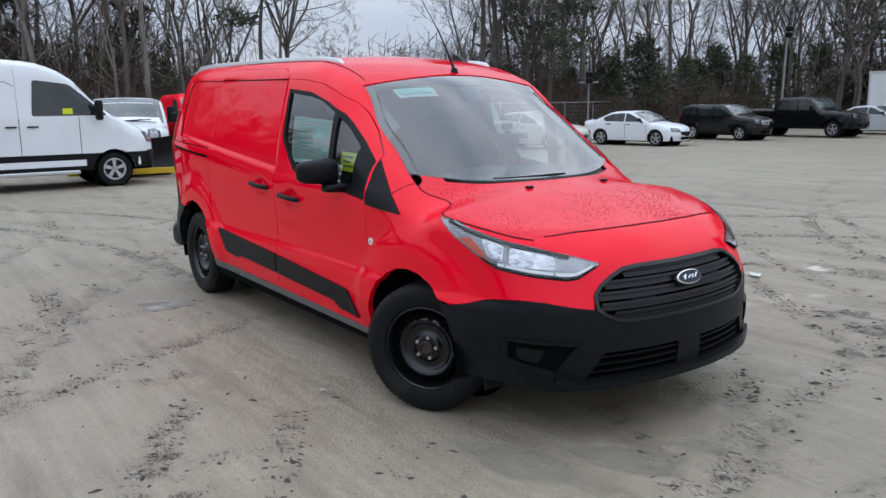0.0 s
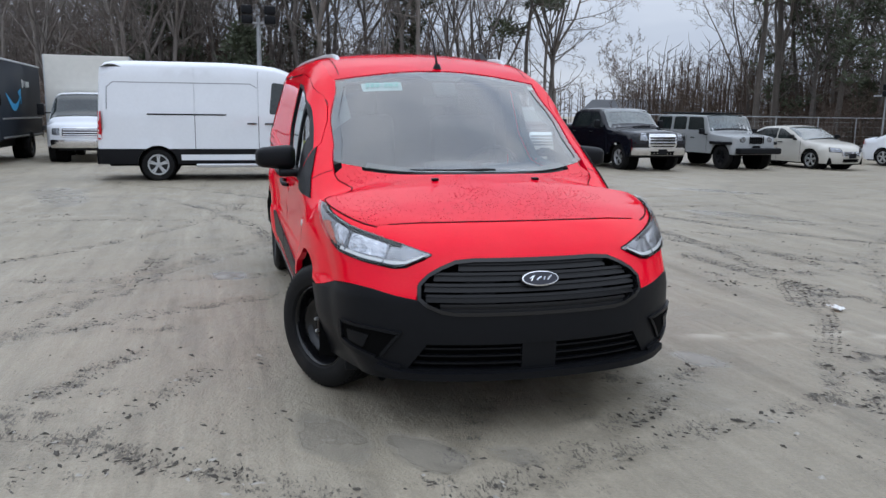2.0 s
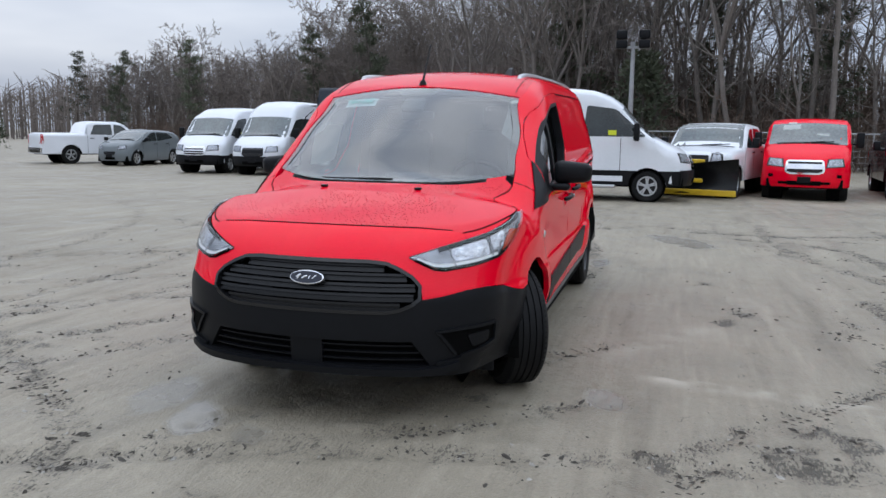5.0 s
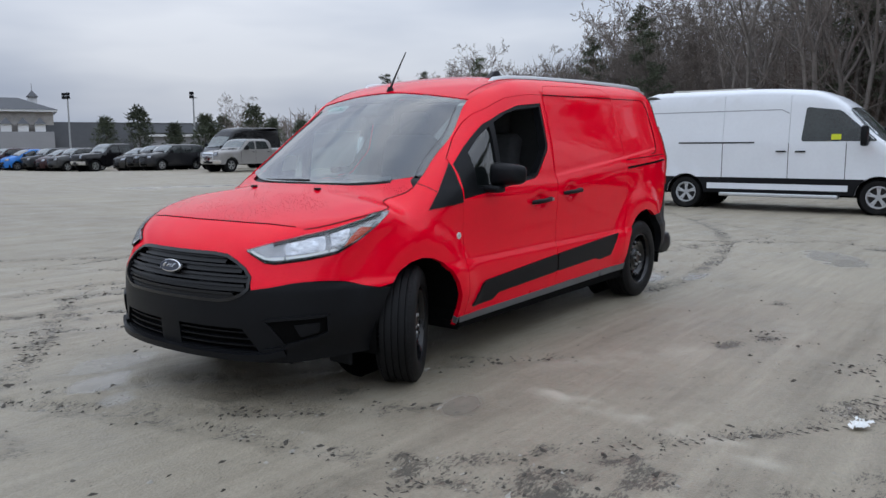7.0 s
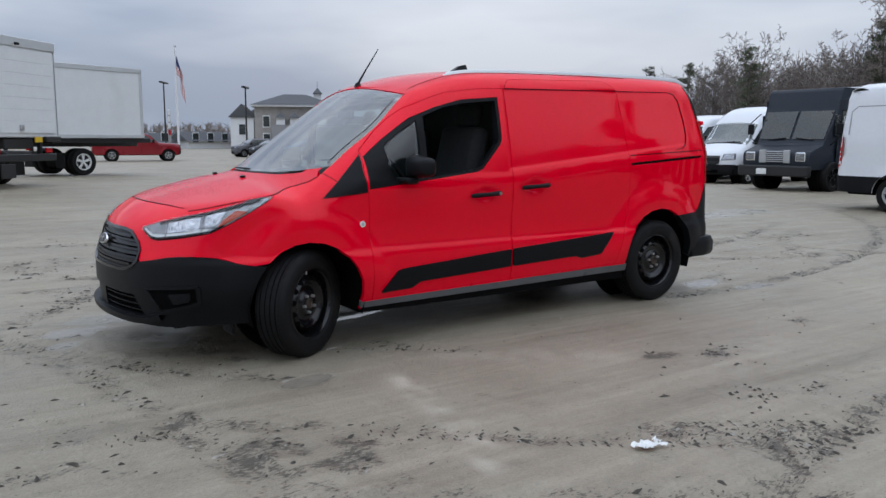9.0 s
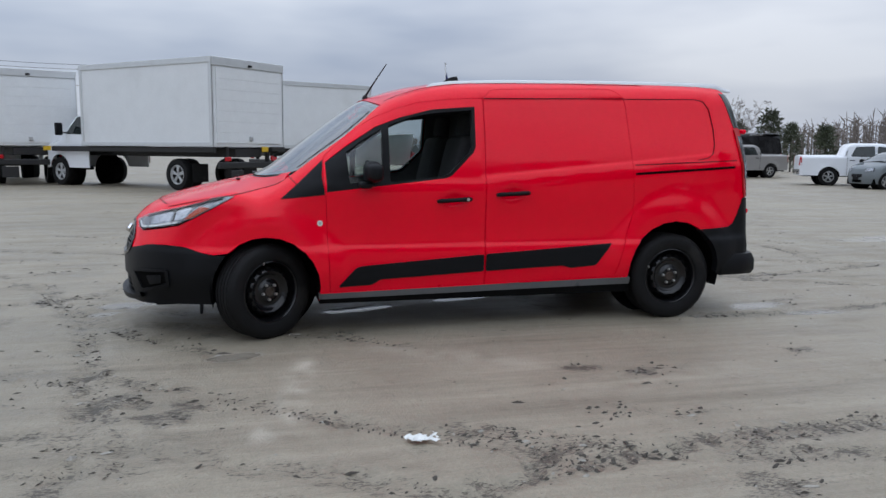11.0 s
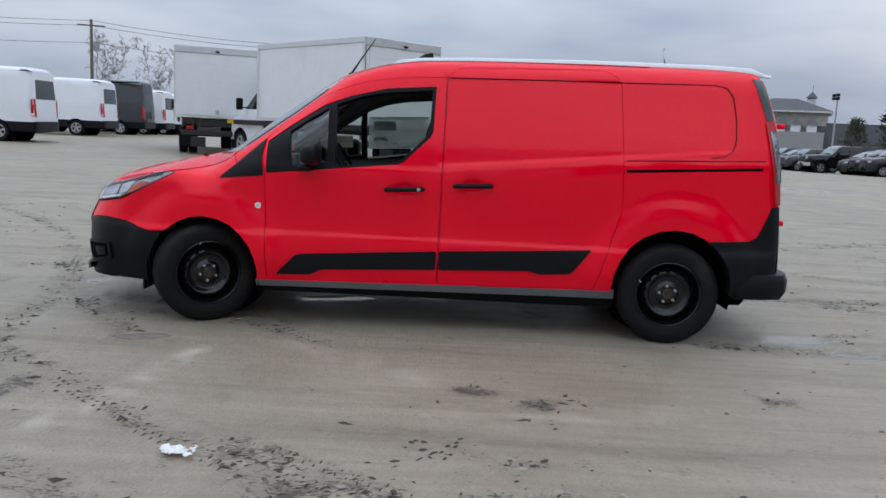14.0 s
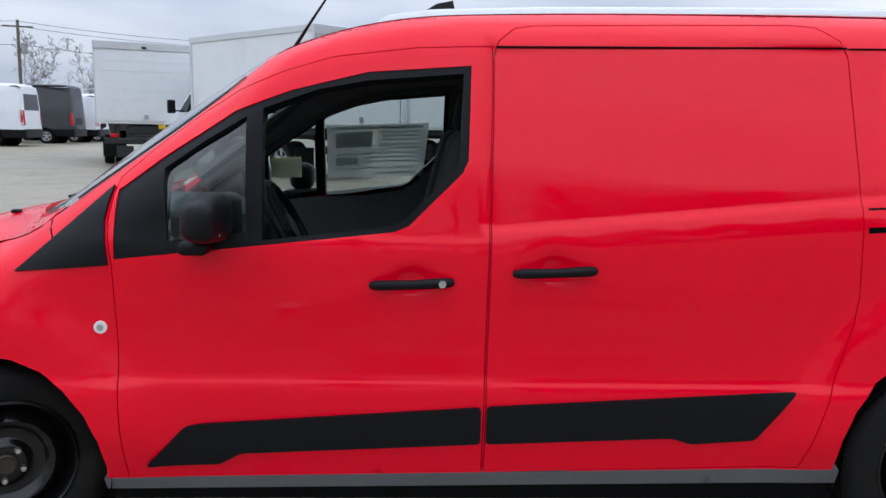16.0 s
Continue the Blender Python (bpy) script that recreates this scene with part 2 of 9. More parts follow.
def revolve(profile, seg=40, m=None, bm=None):
    """Turns a profile of (radius, along) round the y axis."""
    bm2 = bmesh.new()
    rings = [[bm2.verts.new((r * math.cos(2 * math.pi * k / seg), a, r * math.sin(2 * math.pi * k / seg))) for k in range(seg)] for r, a in profile]
    for r0, r1 in zip(rings, rings[1:]):
        for k in range(seg):
            bm2.faces.new((r0[k], r0[(k + 1) % seg], r1[(k + 1) % seg], r1[k]))
    bmesh.ops.remove_doubles(bm2, verts=bm2.verts[:], dist=1e-5)
    bmesh.ops.recalc_face_normals(bm2, faces=bm2.faces[:])
    if m is not None:
        bm2.transform(m)
    return bm2 if bm is None else join(bm, bm2)


# ---- sheet-metal shapes: a smooth implicit body, and panels laid on it ----
def curve(table):
    """A smooth monotone-looking curve through (x, value) rows."""
    xs, ys = np.array([r[0] for r in table], float), np.array([r[1] for r in table], float)
    if xs[0] > xs[-1]:
        xs, ys = xs[::-1], ys[::-1]
    d = np.diff(ys) / np.diff(xs)
    m = np.zeros_like(xs)
    m[0], m[-1] = d[0], d[-1]
    for i in range(1, len(xs) - 1):
        m[i] = 0 if d[i - 1] * d[i] <= 0 else 2 * d[i - 1] * d[i] / (d[i - 1] + d[i])

    def f(x):
        x = np.clip(np.asarray(x, float), xs[0], xs[-1])
        i = np.clip(np.searchsorted(xs, x) - 1, 0, len(xs) - 2)
        h = xs[i + 1] - xs[i]
        t = (x - xs[i]) / h
        return (2 * t**3 - 3 * t**2 + 1) * ys[i] + (t**3 - 2 * t**2 + t) * h * m[i] + (-2 * t**3 + 3 * t**2) * ys[i + 1] + (t**3 - t**2) * h * m[i + 1]
    return f


def smax(a, b, k):
    h = np.maximum(k - np.abs(a - b), 0) / k
    return np.maximum(a, b) + h * h * k * 0.25


class Hull:
    """A body bounded by half-width W(x, z), top H(x, y), front F(y, z) and rear R(y, z), its edges rounded by k."""

    halvings = 15

    def __init__(self, W, H, F, R, k=(0.12, 0.1, 0.1), axis=1.2):
        self.W, self.H, self.F, self.R, self.k, self.axis = W, H, F, R, k, axis

    def f(self, p):
        x, y, z = p[..., 0], np.abs(p[..., 1]), p[..., 2]
        a = smax(y - self.W(x, z), z - self.H(x, y), self.k[0])
        a = smax(a, x - self.F(y, z), self.k[1])
        return smax(a, self.R(y, z) - x, self.k[2])

    def rays(self, chart, a, b, side=1):
        z, o = np.zeros_like(a), np.ones_like(a)
        if chart == "S":      # from the middle plane outwards, at (x, z)
            return np.stack([a, z, b], -1), np.stack([z, side * o, z], -1)
        if chart == "T":      # upwards, at (x, y)
            return np.stack([a, b, 0.55 * o], -1), np.stack([z, z, o], -1)
        if chart == "N":      # level rays turning round an upright axis in the nose, at (angle, z)
            return np.stack([self.axis * o, z, b], -1), np.stack([np.cos(a), np.sin(a), z], -1)
        if chart == "B":      # backwards, at (y, z)
            return np.stack([z, a, b], -1), np.stack([-o, z, z], -1)

    def solve(self, chart, a, b, side=1):
        o, d = self.rays(chart, np.asarray(a, float), np.asarray(b, float), side)
        lo, hi = np.zeros(o.shape[0]), np.full(o.shape[0], 4.5)
        for _ in range(self.halvings):
            mid = (lo + hi) / 2
            inside = self.f(o + mid[:, None] * d) < 0
            lo, hi = np.where(inside, mid, lo), np.where(inside, hi, mid)
        p = o + lo[:, None] * d
        e = 2e-3
        g = np.stack([self.f(p + e * np.eye(3)[i]) - self.f(p - e * np.eye(3)[i]) for i in range(3)], -1)
        return p, g / np.maximum(np.linalg.norm(g, axis=-1, keepdims=True), 1e-9)


def inside_polygon(pts, poly):
    x, y = pts[:, 0], pts[:, 1]
    res = np.zeros(len(pts), bool)
    for (x0, y0), (x1, y1) in zip(poly, np.roll(poly, -1, 0)):
        c = (y0 > y) != (y1 > y)
        with np.errstate(divide="ignore", invalid="ignore"):
            res ^= c & (x < (x1 - x0) * (y - y0) / (y1 - y0) + x0)
    return res


def resample(poly, step):
    out = []
    for p, q in zip(poly, list(poly[1:]) + [poly[0]]):
        n = max(1, int(math.ceil(math.dist(p, q) / step)))
        out += [(p[0] + (q[0] - p[0]) * i / n, p[1] + (q[1] - p[1]) * i / n) for i in range(n)]
    return out


def rounded(poly, r, n=4):
    """A polygon with its corners rounded; r: one radius, or one for each corner."""
    out = []
    for i, p in enumerate(poly):
        rr = r[i] if hasattr(r, "__len__") else r
        a, b, c = Vector(poly[i - 1]), Vector(p), Vector(poly[(i + 1) % len(poly)])
        u, v = (a - b), (c - b)
        d = min(rr, u.length * 0.45, v.length * 0.45)
        if d < 1e-4:
            out.append(tuple(b))
            continue
        u, v = b + u.normalized() * d, b + v.normalized() * d
        for k in range(n + 1):
            t = k / n
            out.append(tuple((1 - t) ** 2 * u + 2 * t * (1 - t) * b + t * t * v))
    return out


from mathutils.geometry import delaunay_2d_cdt


COARSE = 1.0


def sheet(hull, chart, poly, step=0.05, off=0.0, depth=0.012, holes=(), side=1, scale=(1, 1), lines=()):
    """Vertices, faces and normals of a panel of the hull, cut to a polygon of its chart, with a turned-in edge."""
    step = step * COARSE
    loops = [resample([(p[0] * scale[0], p[1] * scale[1]) for p in q], step) for q in (poly, *holes)]
    pts, edges = [], []
    for q in loops:
        k = len(pts)
        pts += q
        edges += [(k + i, k + (i + 1) % len(q)) for i in range(len(q))]
    arr = np.array(loops[0])
    # pressed lines run through the mesh as edges
    for q in lines:
        n = max(2, int(math.dist(q[0], q[-1]) / step))
        run = [(q[0][0] + (q[-1][0] - q[0][0]) * i / n, q[0][1] + (q[-1][1] - q[0][1]) * i / n) for i in range(n + 1)]
        k = len(pts)
        pts += run
        edges += [(k + i, k + i + 1) for i in range(n)]
    x0, y0, x1, y1 = *arr.min(0), *arr.max(0)
    gx, gy = np.meshgrid(np.arange(x0 + step / 2, x1, step), np.arange(y0 + step / 2, y1, step))
    grid = np.stack([gx.ravel(), gy.ravel()], -1)
    if len(grid):
        keep = inside_polygon(grid, arr)
        for q in loops[1:]:
            keep &= ~inside_polygon(grid, np.array(q))
        bd = np.array(pts)
        grid = grid[keep]
        keep = np.ones(len(grid), bool)
        for k in range(0, len(grid), 400):
            g = grid[k : k + 400]
            keep[k : k + 400] = ((g[:, None, :] - bd[None]) ** 2).sum(-1).min(1) > (0.45 * step) ** 2
        pts += [tuple(g) for g in grid[keep]]
    v2, _, tris, *_ = delaunay_2d_cdt([Vector(p) for p in pts], edges, [], 0, 1e-6)
    v2 = np.array([tuple(v) for v in v2])
    tris = np.array([t for t in tris if len(t) == 3])
    cen = v2[tris].mean(1)
    keep = inside_polygon(cen, arr)
    for q in loops[1:]:
        keep &= ~inside_polygon(cen, np.array(q))
    tris = tris[keep]
    P, N = hull.solve(chart, v2[:, 0] / scale[0], v2[:, 1] / scale[1], side)
    P = P + N * off
    # turn all faces outwards
    fn = np.cross(P[tris[:, 1]] - P[tris[:, 0]], P[tris[:, 2]] - P[tris[:, 0]])
    flip = np.sum(fn * N[tris].mean(1), 1) < 0
    tris[flip] = tris[flip][:, ::-1]
    verts, norms, faces = list(P), list(N), [tuple(t) for t in tris]
    if depth:
        count = {}
        for t in faces:
            for i in range(3):
                e = (t[i], t[(i + 1) % 3])
                count[tuple(sorted(e))] = None if tuple(sorted(e)) in count else e
        for e in [e for e in count.values() if e]:
            a, b = e
            k = len(verts)
            out = np.cross(P[b] - P[a], N[a])
            out = out / max(np.linalg.norm(out), 1e-9)
            verts += [P[a], P[b], P[b] - N[b] * depth, P[a] - N[a] * depth]
            norms += [out] * 4
            faces.append((k + 1, k, k + 3, k + 2))
    return verts, faces, norms


def panel(name, hull, chart, poly, material, parent, label="", **kw):
    v, f, n = sheet(hull, chart, poly, **kw)
    return mesh_object(name, v, f, material, parent, label, normals=n)


def strip(hull, chart, line, width, off, depth, step=0.05, side=1):
    """A narrow band along a line of the chart, lying on the hull: trim, seals, ridges."""
    pts = []
    for p, q in zip(line, line[1:]):
        n = max(1, int(math.ceil(math.dist(p, q) / step)))
        pts += [(p[0] + (q[0] - p[0]) * i / n, p[1] + (q[1] - p[1]) * i / n) for i in range(n)]
    pts.append(line[-1])
    a = np.array(pts)
    t = np.gradient(a, axis=0)
    t /= np.maximum(np.linalg.norm(t, axis=1, keepdims=True), 1e-9)
    n2 = np.stack([-t[:, 1], t[:, 0]], -1) * width / 2
    L, NL = hull.solve(chart, *(a + n2).T, side)
    R, NR = hull.solve(chart, *(a - n2).T, side)
    n = len(a)
    rows = [L - NL * depth, L + NL * off, R + NR * off, R - NR * depth]
    verts = np.concatenate(rows)
    faces = [(j * n + i, j * n + i + 1, (j + 1) * n + i + 1, (j + 1) * n + i) for j in range(3) for i in range(n - 1)]
    return verts, faces


def band(name, hull, chart, line, width, material, parent, label="", off=0.004, depth=0.004, side=1, step=0.05):
    v, f = strip(hull, chart, line, width, off, depth, step, side)
    bm = bmesh.new()
    vs = [bm.verts.new(tuple(p)) for p in v]
    for q in f:
        bm.faces.new([vs[i] for i in q])
    bmesh.ops.recalc_face_normals(bm, faces=bm.faces[:])
    return part(name, bm, material, parent, label, smooth=50)

# ---- the lot: one sheet of packed wet gravel that reaches the horizon ----
LEVELS = [(0, 0, 0), (4, 4, 0), (-3, 4, 0), (4, -3, 0), (-5, -2, 0), (0, 7, 0), (7, 0, 0), (0, -4, 0), (-4, 8, 0),
          (-18, 24, -0.39), (-18, 30, -0.36), (-13, -2, -0.08), (-18, 8, -0.26), (-18, 15, -0.3), (-19, 3, -0.2), (-18, -8, -0.12), (-22, -14, -0.26),
          (-25, -21, -0.2), (-25, -35, -0.2), (-28, -54, -0.45), (3, -16, 0.25), (8.7, -23, 0.2), (16, -29, 0.26), (-11, -51, -0.3), (-60, 40, -0.5), (-60, -60, -0.5), (30, 30, 0)]
LEVELS_A = np.array(LEVELS)


def level(x, y):
    """The height of the lot's surface, without its ruts."""
    x, y = np.asarray(x, float), np.asarray(y, float)
    w = 1.0 / ((x[..., None] - LEVELS_A[:, 0]) ** 2 + (y[..., None] - LEVELS_A[:, 1]) ** 2 + 9.0) ** 1.6
    return (w * LEVELS_A[:, 2]).sum(-1) / w.sum(-1)


def ground_axis(lo, hi, step, grow, far):
    a = list(np.arange(lo, hi + step / 2, step))
    s = step
    up, down = a[-1], a[0]
    while up < far:
        s *= grow
        up, down = up + s, down - s
        a = [down] + a + [up]
    return np.array(a)


gx, gy = ground_axis(-7.0, 6.5, 0.035, 1.07, 900), ground_axis(-6.0, 7.0, 0.035, 1.07, 900)
GX, GY = np.meshgrid(gx, gy, indexing="ij")
GZ = level(GX, GY)
RUT, WET, PALE = np.zeros_like(GX), np.zeros_like(GX), np.zeros_like(GX)
rng = np.random.default_rng(7)


def lattice(x, y, size, seed):
    """Smooth value noise on a grid of that size."""
    r = np.random.default_rng(seed).random((257, 257))
    u, v = x / size, y / size
    i, j = np.floor(u).astype(int), np.floor(v).astype(int)
    a, b = u - i, v - j
    a, b = a * a * (3 - 2 * a), b * b * (3 - 2 * b)
    q = lambda m, n: r[m % 257, n % 257]
    return (q(i, j) * (1 - a) + q(i + 1, j) * a) * (1 - b) + (q(i, j + 1) * (1 - a) + q(i + 1, j + 1) * a) * b


FINE = sum(lattice(GX, GY, s, k) * w for s, k, w in ((1.1, 1, 0.5), (0.4, 2, 0.3), (0.16, 3, 0.2)))
CLUMP = lattice(GX, GY, 0.09, 4) * 0.6 + lattice(GX, GY, 0.2, 5) * 0.4


def window(x0, x1, y0, y1, pad):
    """The part of the grid that a mark can touch."""
    i = slice(max(0, np.searchsorted(gx, x0 - pad) - 1), np.searchsorted(gx, x1 + pad) + 1)
    j = slice(max(0, np.searchsorted(gy, y0 - pad) - 1), np.searchsorted(gy, y1 + pad) + 1)
    return i, j


TREADS = []


def track(points, width=0.2, depth=0.012, dark=1.0, tread=0.0, ragged=0.5):
    """A tyre's rut along points: sunk, raised at its edges, darker, broken up, with cross bars where the tread has bitten."""
    p = np.array(points, float)
    if tread > 0.45:
        TREADS.append(points)
    for a, b in zip(p, p[1:]):
        d = b - a
        ln = np.hypot(*d)
        w = window(min(a[0], b[0]), max(a[0], b[0]), min(a[1], b[1]), max(a[1], b[1]), 0.5)
        X, Y, C = GX[w], GY[w], CLUMP[w]
        t = np.clip(((X - a[0]) * d[0] + (Y - a[1]) * d[1]) / ln**2, 0, 1)
        off = np.hypot(X - a[0] - t * d[0], Y - a[1] - t * d[1])
        m = np.exp(-((off / (width / 2)) ** 4)) * np.clip((C + 0.35 * FINE[w] - ragged * 0.75) * 4, 0, 1)
        bars = 1 - tread * 0.5 * (1 + np.sin(t * ln * 2 * np.pi / 0.085))
        rim = np.exp(-(((off - width * 0.62) / 0.05) ** 2))
        GZ[w] += 0.5 * depth * rim * C - depth * m * bars
        RUT[w] = np.maximum(RUT[w], dark * m * (0.6 + 0.4 * bars))


def patch(x, y, r, stretch=1.0, turn=0.0, dark=1.0, rough=0.02):
    """Churned, wet earth."""
    c, s = math.cos(turn), math.sin(turn)
    w = window(x, x, y, y, 2 * r)
    X, Y = GX[w], GY[w]
    u, v = (X - x) * c + (Y - y) * s, (-(X - x) * s + (Y - y) * c) * stretch
    m = np.exp(-((np.hypot(u, v) / r) ** 3)) * np.clip((CLUMP[w] - 0.38) * 5, 0, 1)
    GZ[w] += rough * m * (lattice(X, Y, 0.07, 9) - 0.45)
    RUT[w] = np.maximum(RUT[w], dark * m)


def pool(x, y, r, stretch=1.0, turn=0.0, wet=1.0):
    """A shallow puddle or damp hollow."""
    c, s = math.cos(turn), math.sin(turn)
    w = window(x, x, y, y, 2 * r)
    X, Y = GX[w], GY[w]
    u, v = (X - x) * c + (Y - y) * s, (-(X - x) * s + (Y - y) * c) * stretch
    d = np.hypot(u, v) / r + 1.6 * (FINE[w] - 0.5) + 0.5 * (CLUMP[w] - 0.5)
    WET[w] = np.maximum(WET[w], wet * np.clip((1.15 - d) * 4, 0, 1))
    GZ[w] -= 0.006 * np.clip(1.2 - d, 0, 1)


def arc_points(cx, cy, r, a0, a1, n=14):
    return [(cx + r * math.cos(radians(a0 + (a1 - a0) * i / n)), cy + r * math.sin(radians(a0 + (a1 - a0) * i / n))) for i in range(n + 1)]


# marks that tyres and rain have left
track([(-1.8, 0.86), (-2.75, 0.9), (-4.1, 0.72), (-5.8, 0.32), (-7.3, -0.3), (-9.5, -1.6), (-12, -3.6)], 0.2, 0.012, 0.8, 0.6, 0.35)
track([(-1.9, -0.82), (-3.0, -0.8), (-4.4, -1.0), (-6.2, -1.5), (-8.2, -2.4)], 0.2, 0.01, 0.7, 0.6, 0.45)
track([(0.9, -1.85), (1.32, -2.1), (1.75, -2.38), (2.3, -2.8)], 0.2, 0.012, 0.75, 1.0, 0.42)
track([(1.2, -1.42), (1.66, -1.67), (2.1, -1.92), (2.8, -2.3)], 0.18, 0.010, 0.45, 1.0, 0.5)
track([(-2.4, -1.9), (-1.5, -2.03), (-0.46, -2.37), (0.3, -2.6), (1.5, -3.1)], 0.24, 0.012, 0.6, 0.5, 0.5)
track([(-5.5, 2.5), (-5.2, 3.3), (-4.6, 3.75), (-3.9, 3.85), (-3.0, 3.88), (-1.6, 3.75), (-0.15, 3.4), (0.7, 2.87)], 0.2, 0.012, 0.7, 0.5, 0.45)
track([(-7.9, 5.4), (-6.5, 4.4), (-6.0, 3.2), (-6.1, 2.0)], 0.22, 0.012, 0.8, 0.4, 0.4)
track(arc_points(-6, 12, 7.5, -100, -20), 0.22, 0.012, 0.7, 0.3, 0.45)
track(arc_points(-6, 12, 9.1, -100, -25), 0.22, 0.012, 0.7, 0.3, 0.5)
track(arc_points(4, 9, 5.2, 150, 255), 0.2, 0.010, 0.6, 0.6, 0.5)
track([(2.3, 3.9), (1.4, 3.75), (0.5, 3.45), (-0.3, 3.3), (-1.4, 3.25)], 0.22, 0.014, 0.8, 0.9, 0.47)
track([(2.2, 4.6), (0.9, 4.5), (-0.4, 4.2), (-1.8, 4.15)], 0.22, 0.012, 0.6, 0.9, 0.52)
track([(3.2, 1.9), (2.6, 1.7), (2.1, 1.9), (1.2, 2.7), (0.2, 3.4)], 0.2, 0.012, 0.6, 0.7, 0.52)
track([(3.6, -0.6), (2.9, -0.95), (2.0, -2.2), (1.0, -3.6)], 0.22, 0.012, 0.6, 0.8, 0.5)
for cx, cy, r, a0, a1 in ((-8, -9, 8, 20, 95), (-8, -9, 9.6, 20, 95), (8, 14, 11, 190, 250), (8, 14, 12.6, 190, 250), (-14, 6, 7, -60, 40), (-14, 6, 8.6, -60, 40), (0, -14, 9, 60, 150), (0, -14, 10.6, 60, 150), (-12, 16, 6, -120, 10), (3, 20, 13, 200, 290), (12, 3, 8, 130, 230), (12, 3, 9.6, 130, 230), (-20, 14, 12, -70, 10), (-3, 17, 10, 215, 320)):
    track(arc_points(cx, cy, r, a0, a1, 24), 0.2, 0.012, 0.5, 0.3, 0.5)
for x, y, r, st, tn, dk in ((0.22, -1.83, 0.28, 1.5, 0.6, 1.0), (1.05, -1.1, 0.18, 1.5, 0.3, 0.7), (2.5, 1.45, 0.30, 2.0, 2.6, 0.85), (2.62, 1.7, 0.35, 1.6, 0.4, 0.9), (2.1, 2.4, 0.35, 1.5, 0.6, 0.9), (-0.3, 2.05, 0.2, 2.4, 3.0, 1.0), (-0.55, 2.22, 0.22, 2.2, 0.2, 0.9), (-1.8, 1.97, 0.25, 2.5, 0.1, 0.7),
                           (2.55, 1.54, 0.3, 1.8, 2.9, 0.8), (2.2, 2.3, 0.45, 1.6, 2.3, 0.9), (2.6, 1.8, 0.35, 1.8, 2.5, 0.8), (-0.5, 2.9, 0.22, 2.6, 0.3, 0.8), (0.4, 3.35, 0.35, 2.2, 0.1, 0.8), (-0.3, 3.75, 0.3, 1.6, 0.4, 0.8), (3.3, 0.05, 0.25, 1.6, 1.0, 0.5), (2.2, -1.2, 0.22, 1.3, 0.2, 0.5), (2.4, -3.9, 0.5, 2.2, 0.9, 0.7), (2.63, -3.1, 0.4, 2.2, 0.9, 0.7), (-3.5, -4.2, 0.5, 3, 0.6, 0.8), (-1.9, -4.0, 0.4, 3, 0.5, 0.8), (1.77, -2.16, 0.3, 2, 0.9, 0.8), (-2.6, 4.4, 0.3, 2.4, 0.6, 0.8), (-4.2, 2.9, 0.35, 2.2, 0.2, 0.8)):
    patch(x, y, r, st, tn, dk)
for i in range(26):
    x, y, a = rng.uniform(-9, 6), rng.uniform(-7, 9), rng.uniform(0, 6.3)
    track(arc_points(x, y, rng.uniform(2.5, 7.0), math.degrees(a), math.degrees(a) + rng.uniform(15, 50), 10), 0.2, 0.010, rng.uniform(0.4, 0.75), rng.uniform(0.3, 1.0), rng.uniform(0.4, 0.55))
for i in range(150):
    x, y = rng.uniform(-14, 8), rng.uniform(-10, 14)
    patch(x, y, rng.uniform(0.12, 0.4), rng.uniform(1.5, 3.5), rng.uniform(0, 3.1), rng.uniform(0.4, 0.8))
for x, y, r, st, tn, w in ((-1.3, -1.3, 0.2, 1.6, 0.5, 0.8), (2.75, -0.15, 0.16, 1.5, 0.6, 0.6), (-2.5, 0.6, 0.35, 2.2, 0.2, 0.75), (-2.8, 0.95, 0.3, 2.5, 0.1, 0.7), (2.35, -0.9, 0.3, 2.5, 0.1, 0.5), (0.7, -0.05, 0.22, 3, 0.1, 0.9), (-0.24, -0.25, 0.25, 3, 0.1, 0.9), (-5.0, 1.8, 0.6, 2.2, 0.4, 0.6), (-4.0, 6.0, 0.9, 3.5, 0.5, 0.55), (-9, -4, 1.5, 4, 0.2, 0.5), (-8, 8, 1.2, 4, 0.5, 0.5), (-12, -20, 3, 4, 0.1, 0.6)):
    pool(x, y, r, st, tn, w)


def ridge(points, width, pale, high=0.0):
    """A pale crust of dried silt along a line."""
    for a, b in zip(points, points[1:]):
        d = np.array(b) - np.array(a)
        w = window(min(a[0], b[0]), max(a[0], b[0]), min(a[1], b[1]), max(a[1], b[1]), 4 * width)
        X, Y, C = GX[w], GY[w], CLUMP[w]
        t = np.clip(((X - a[0]) * d[0] + (Y - a[1]) * d[1]) / (d @ d), 0, 1)
        off = np.hypot(X - a[0] - t * d[0], Y - a[1] - t * d[1]) + 0.05 * (C - 0.5)
        m = np.exp(-((off / width) ** 2)) * np.clip((C - 0.3) * 3, 0, 1)
        GZ[w] += high * m
        PALE[w] = np.maximum(PALE[w], pale * m)


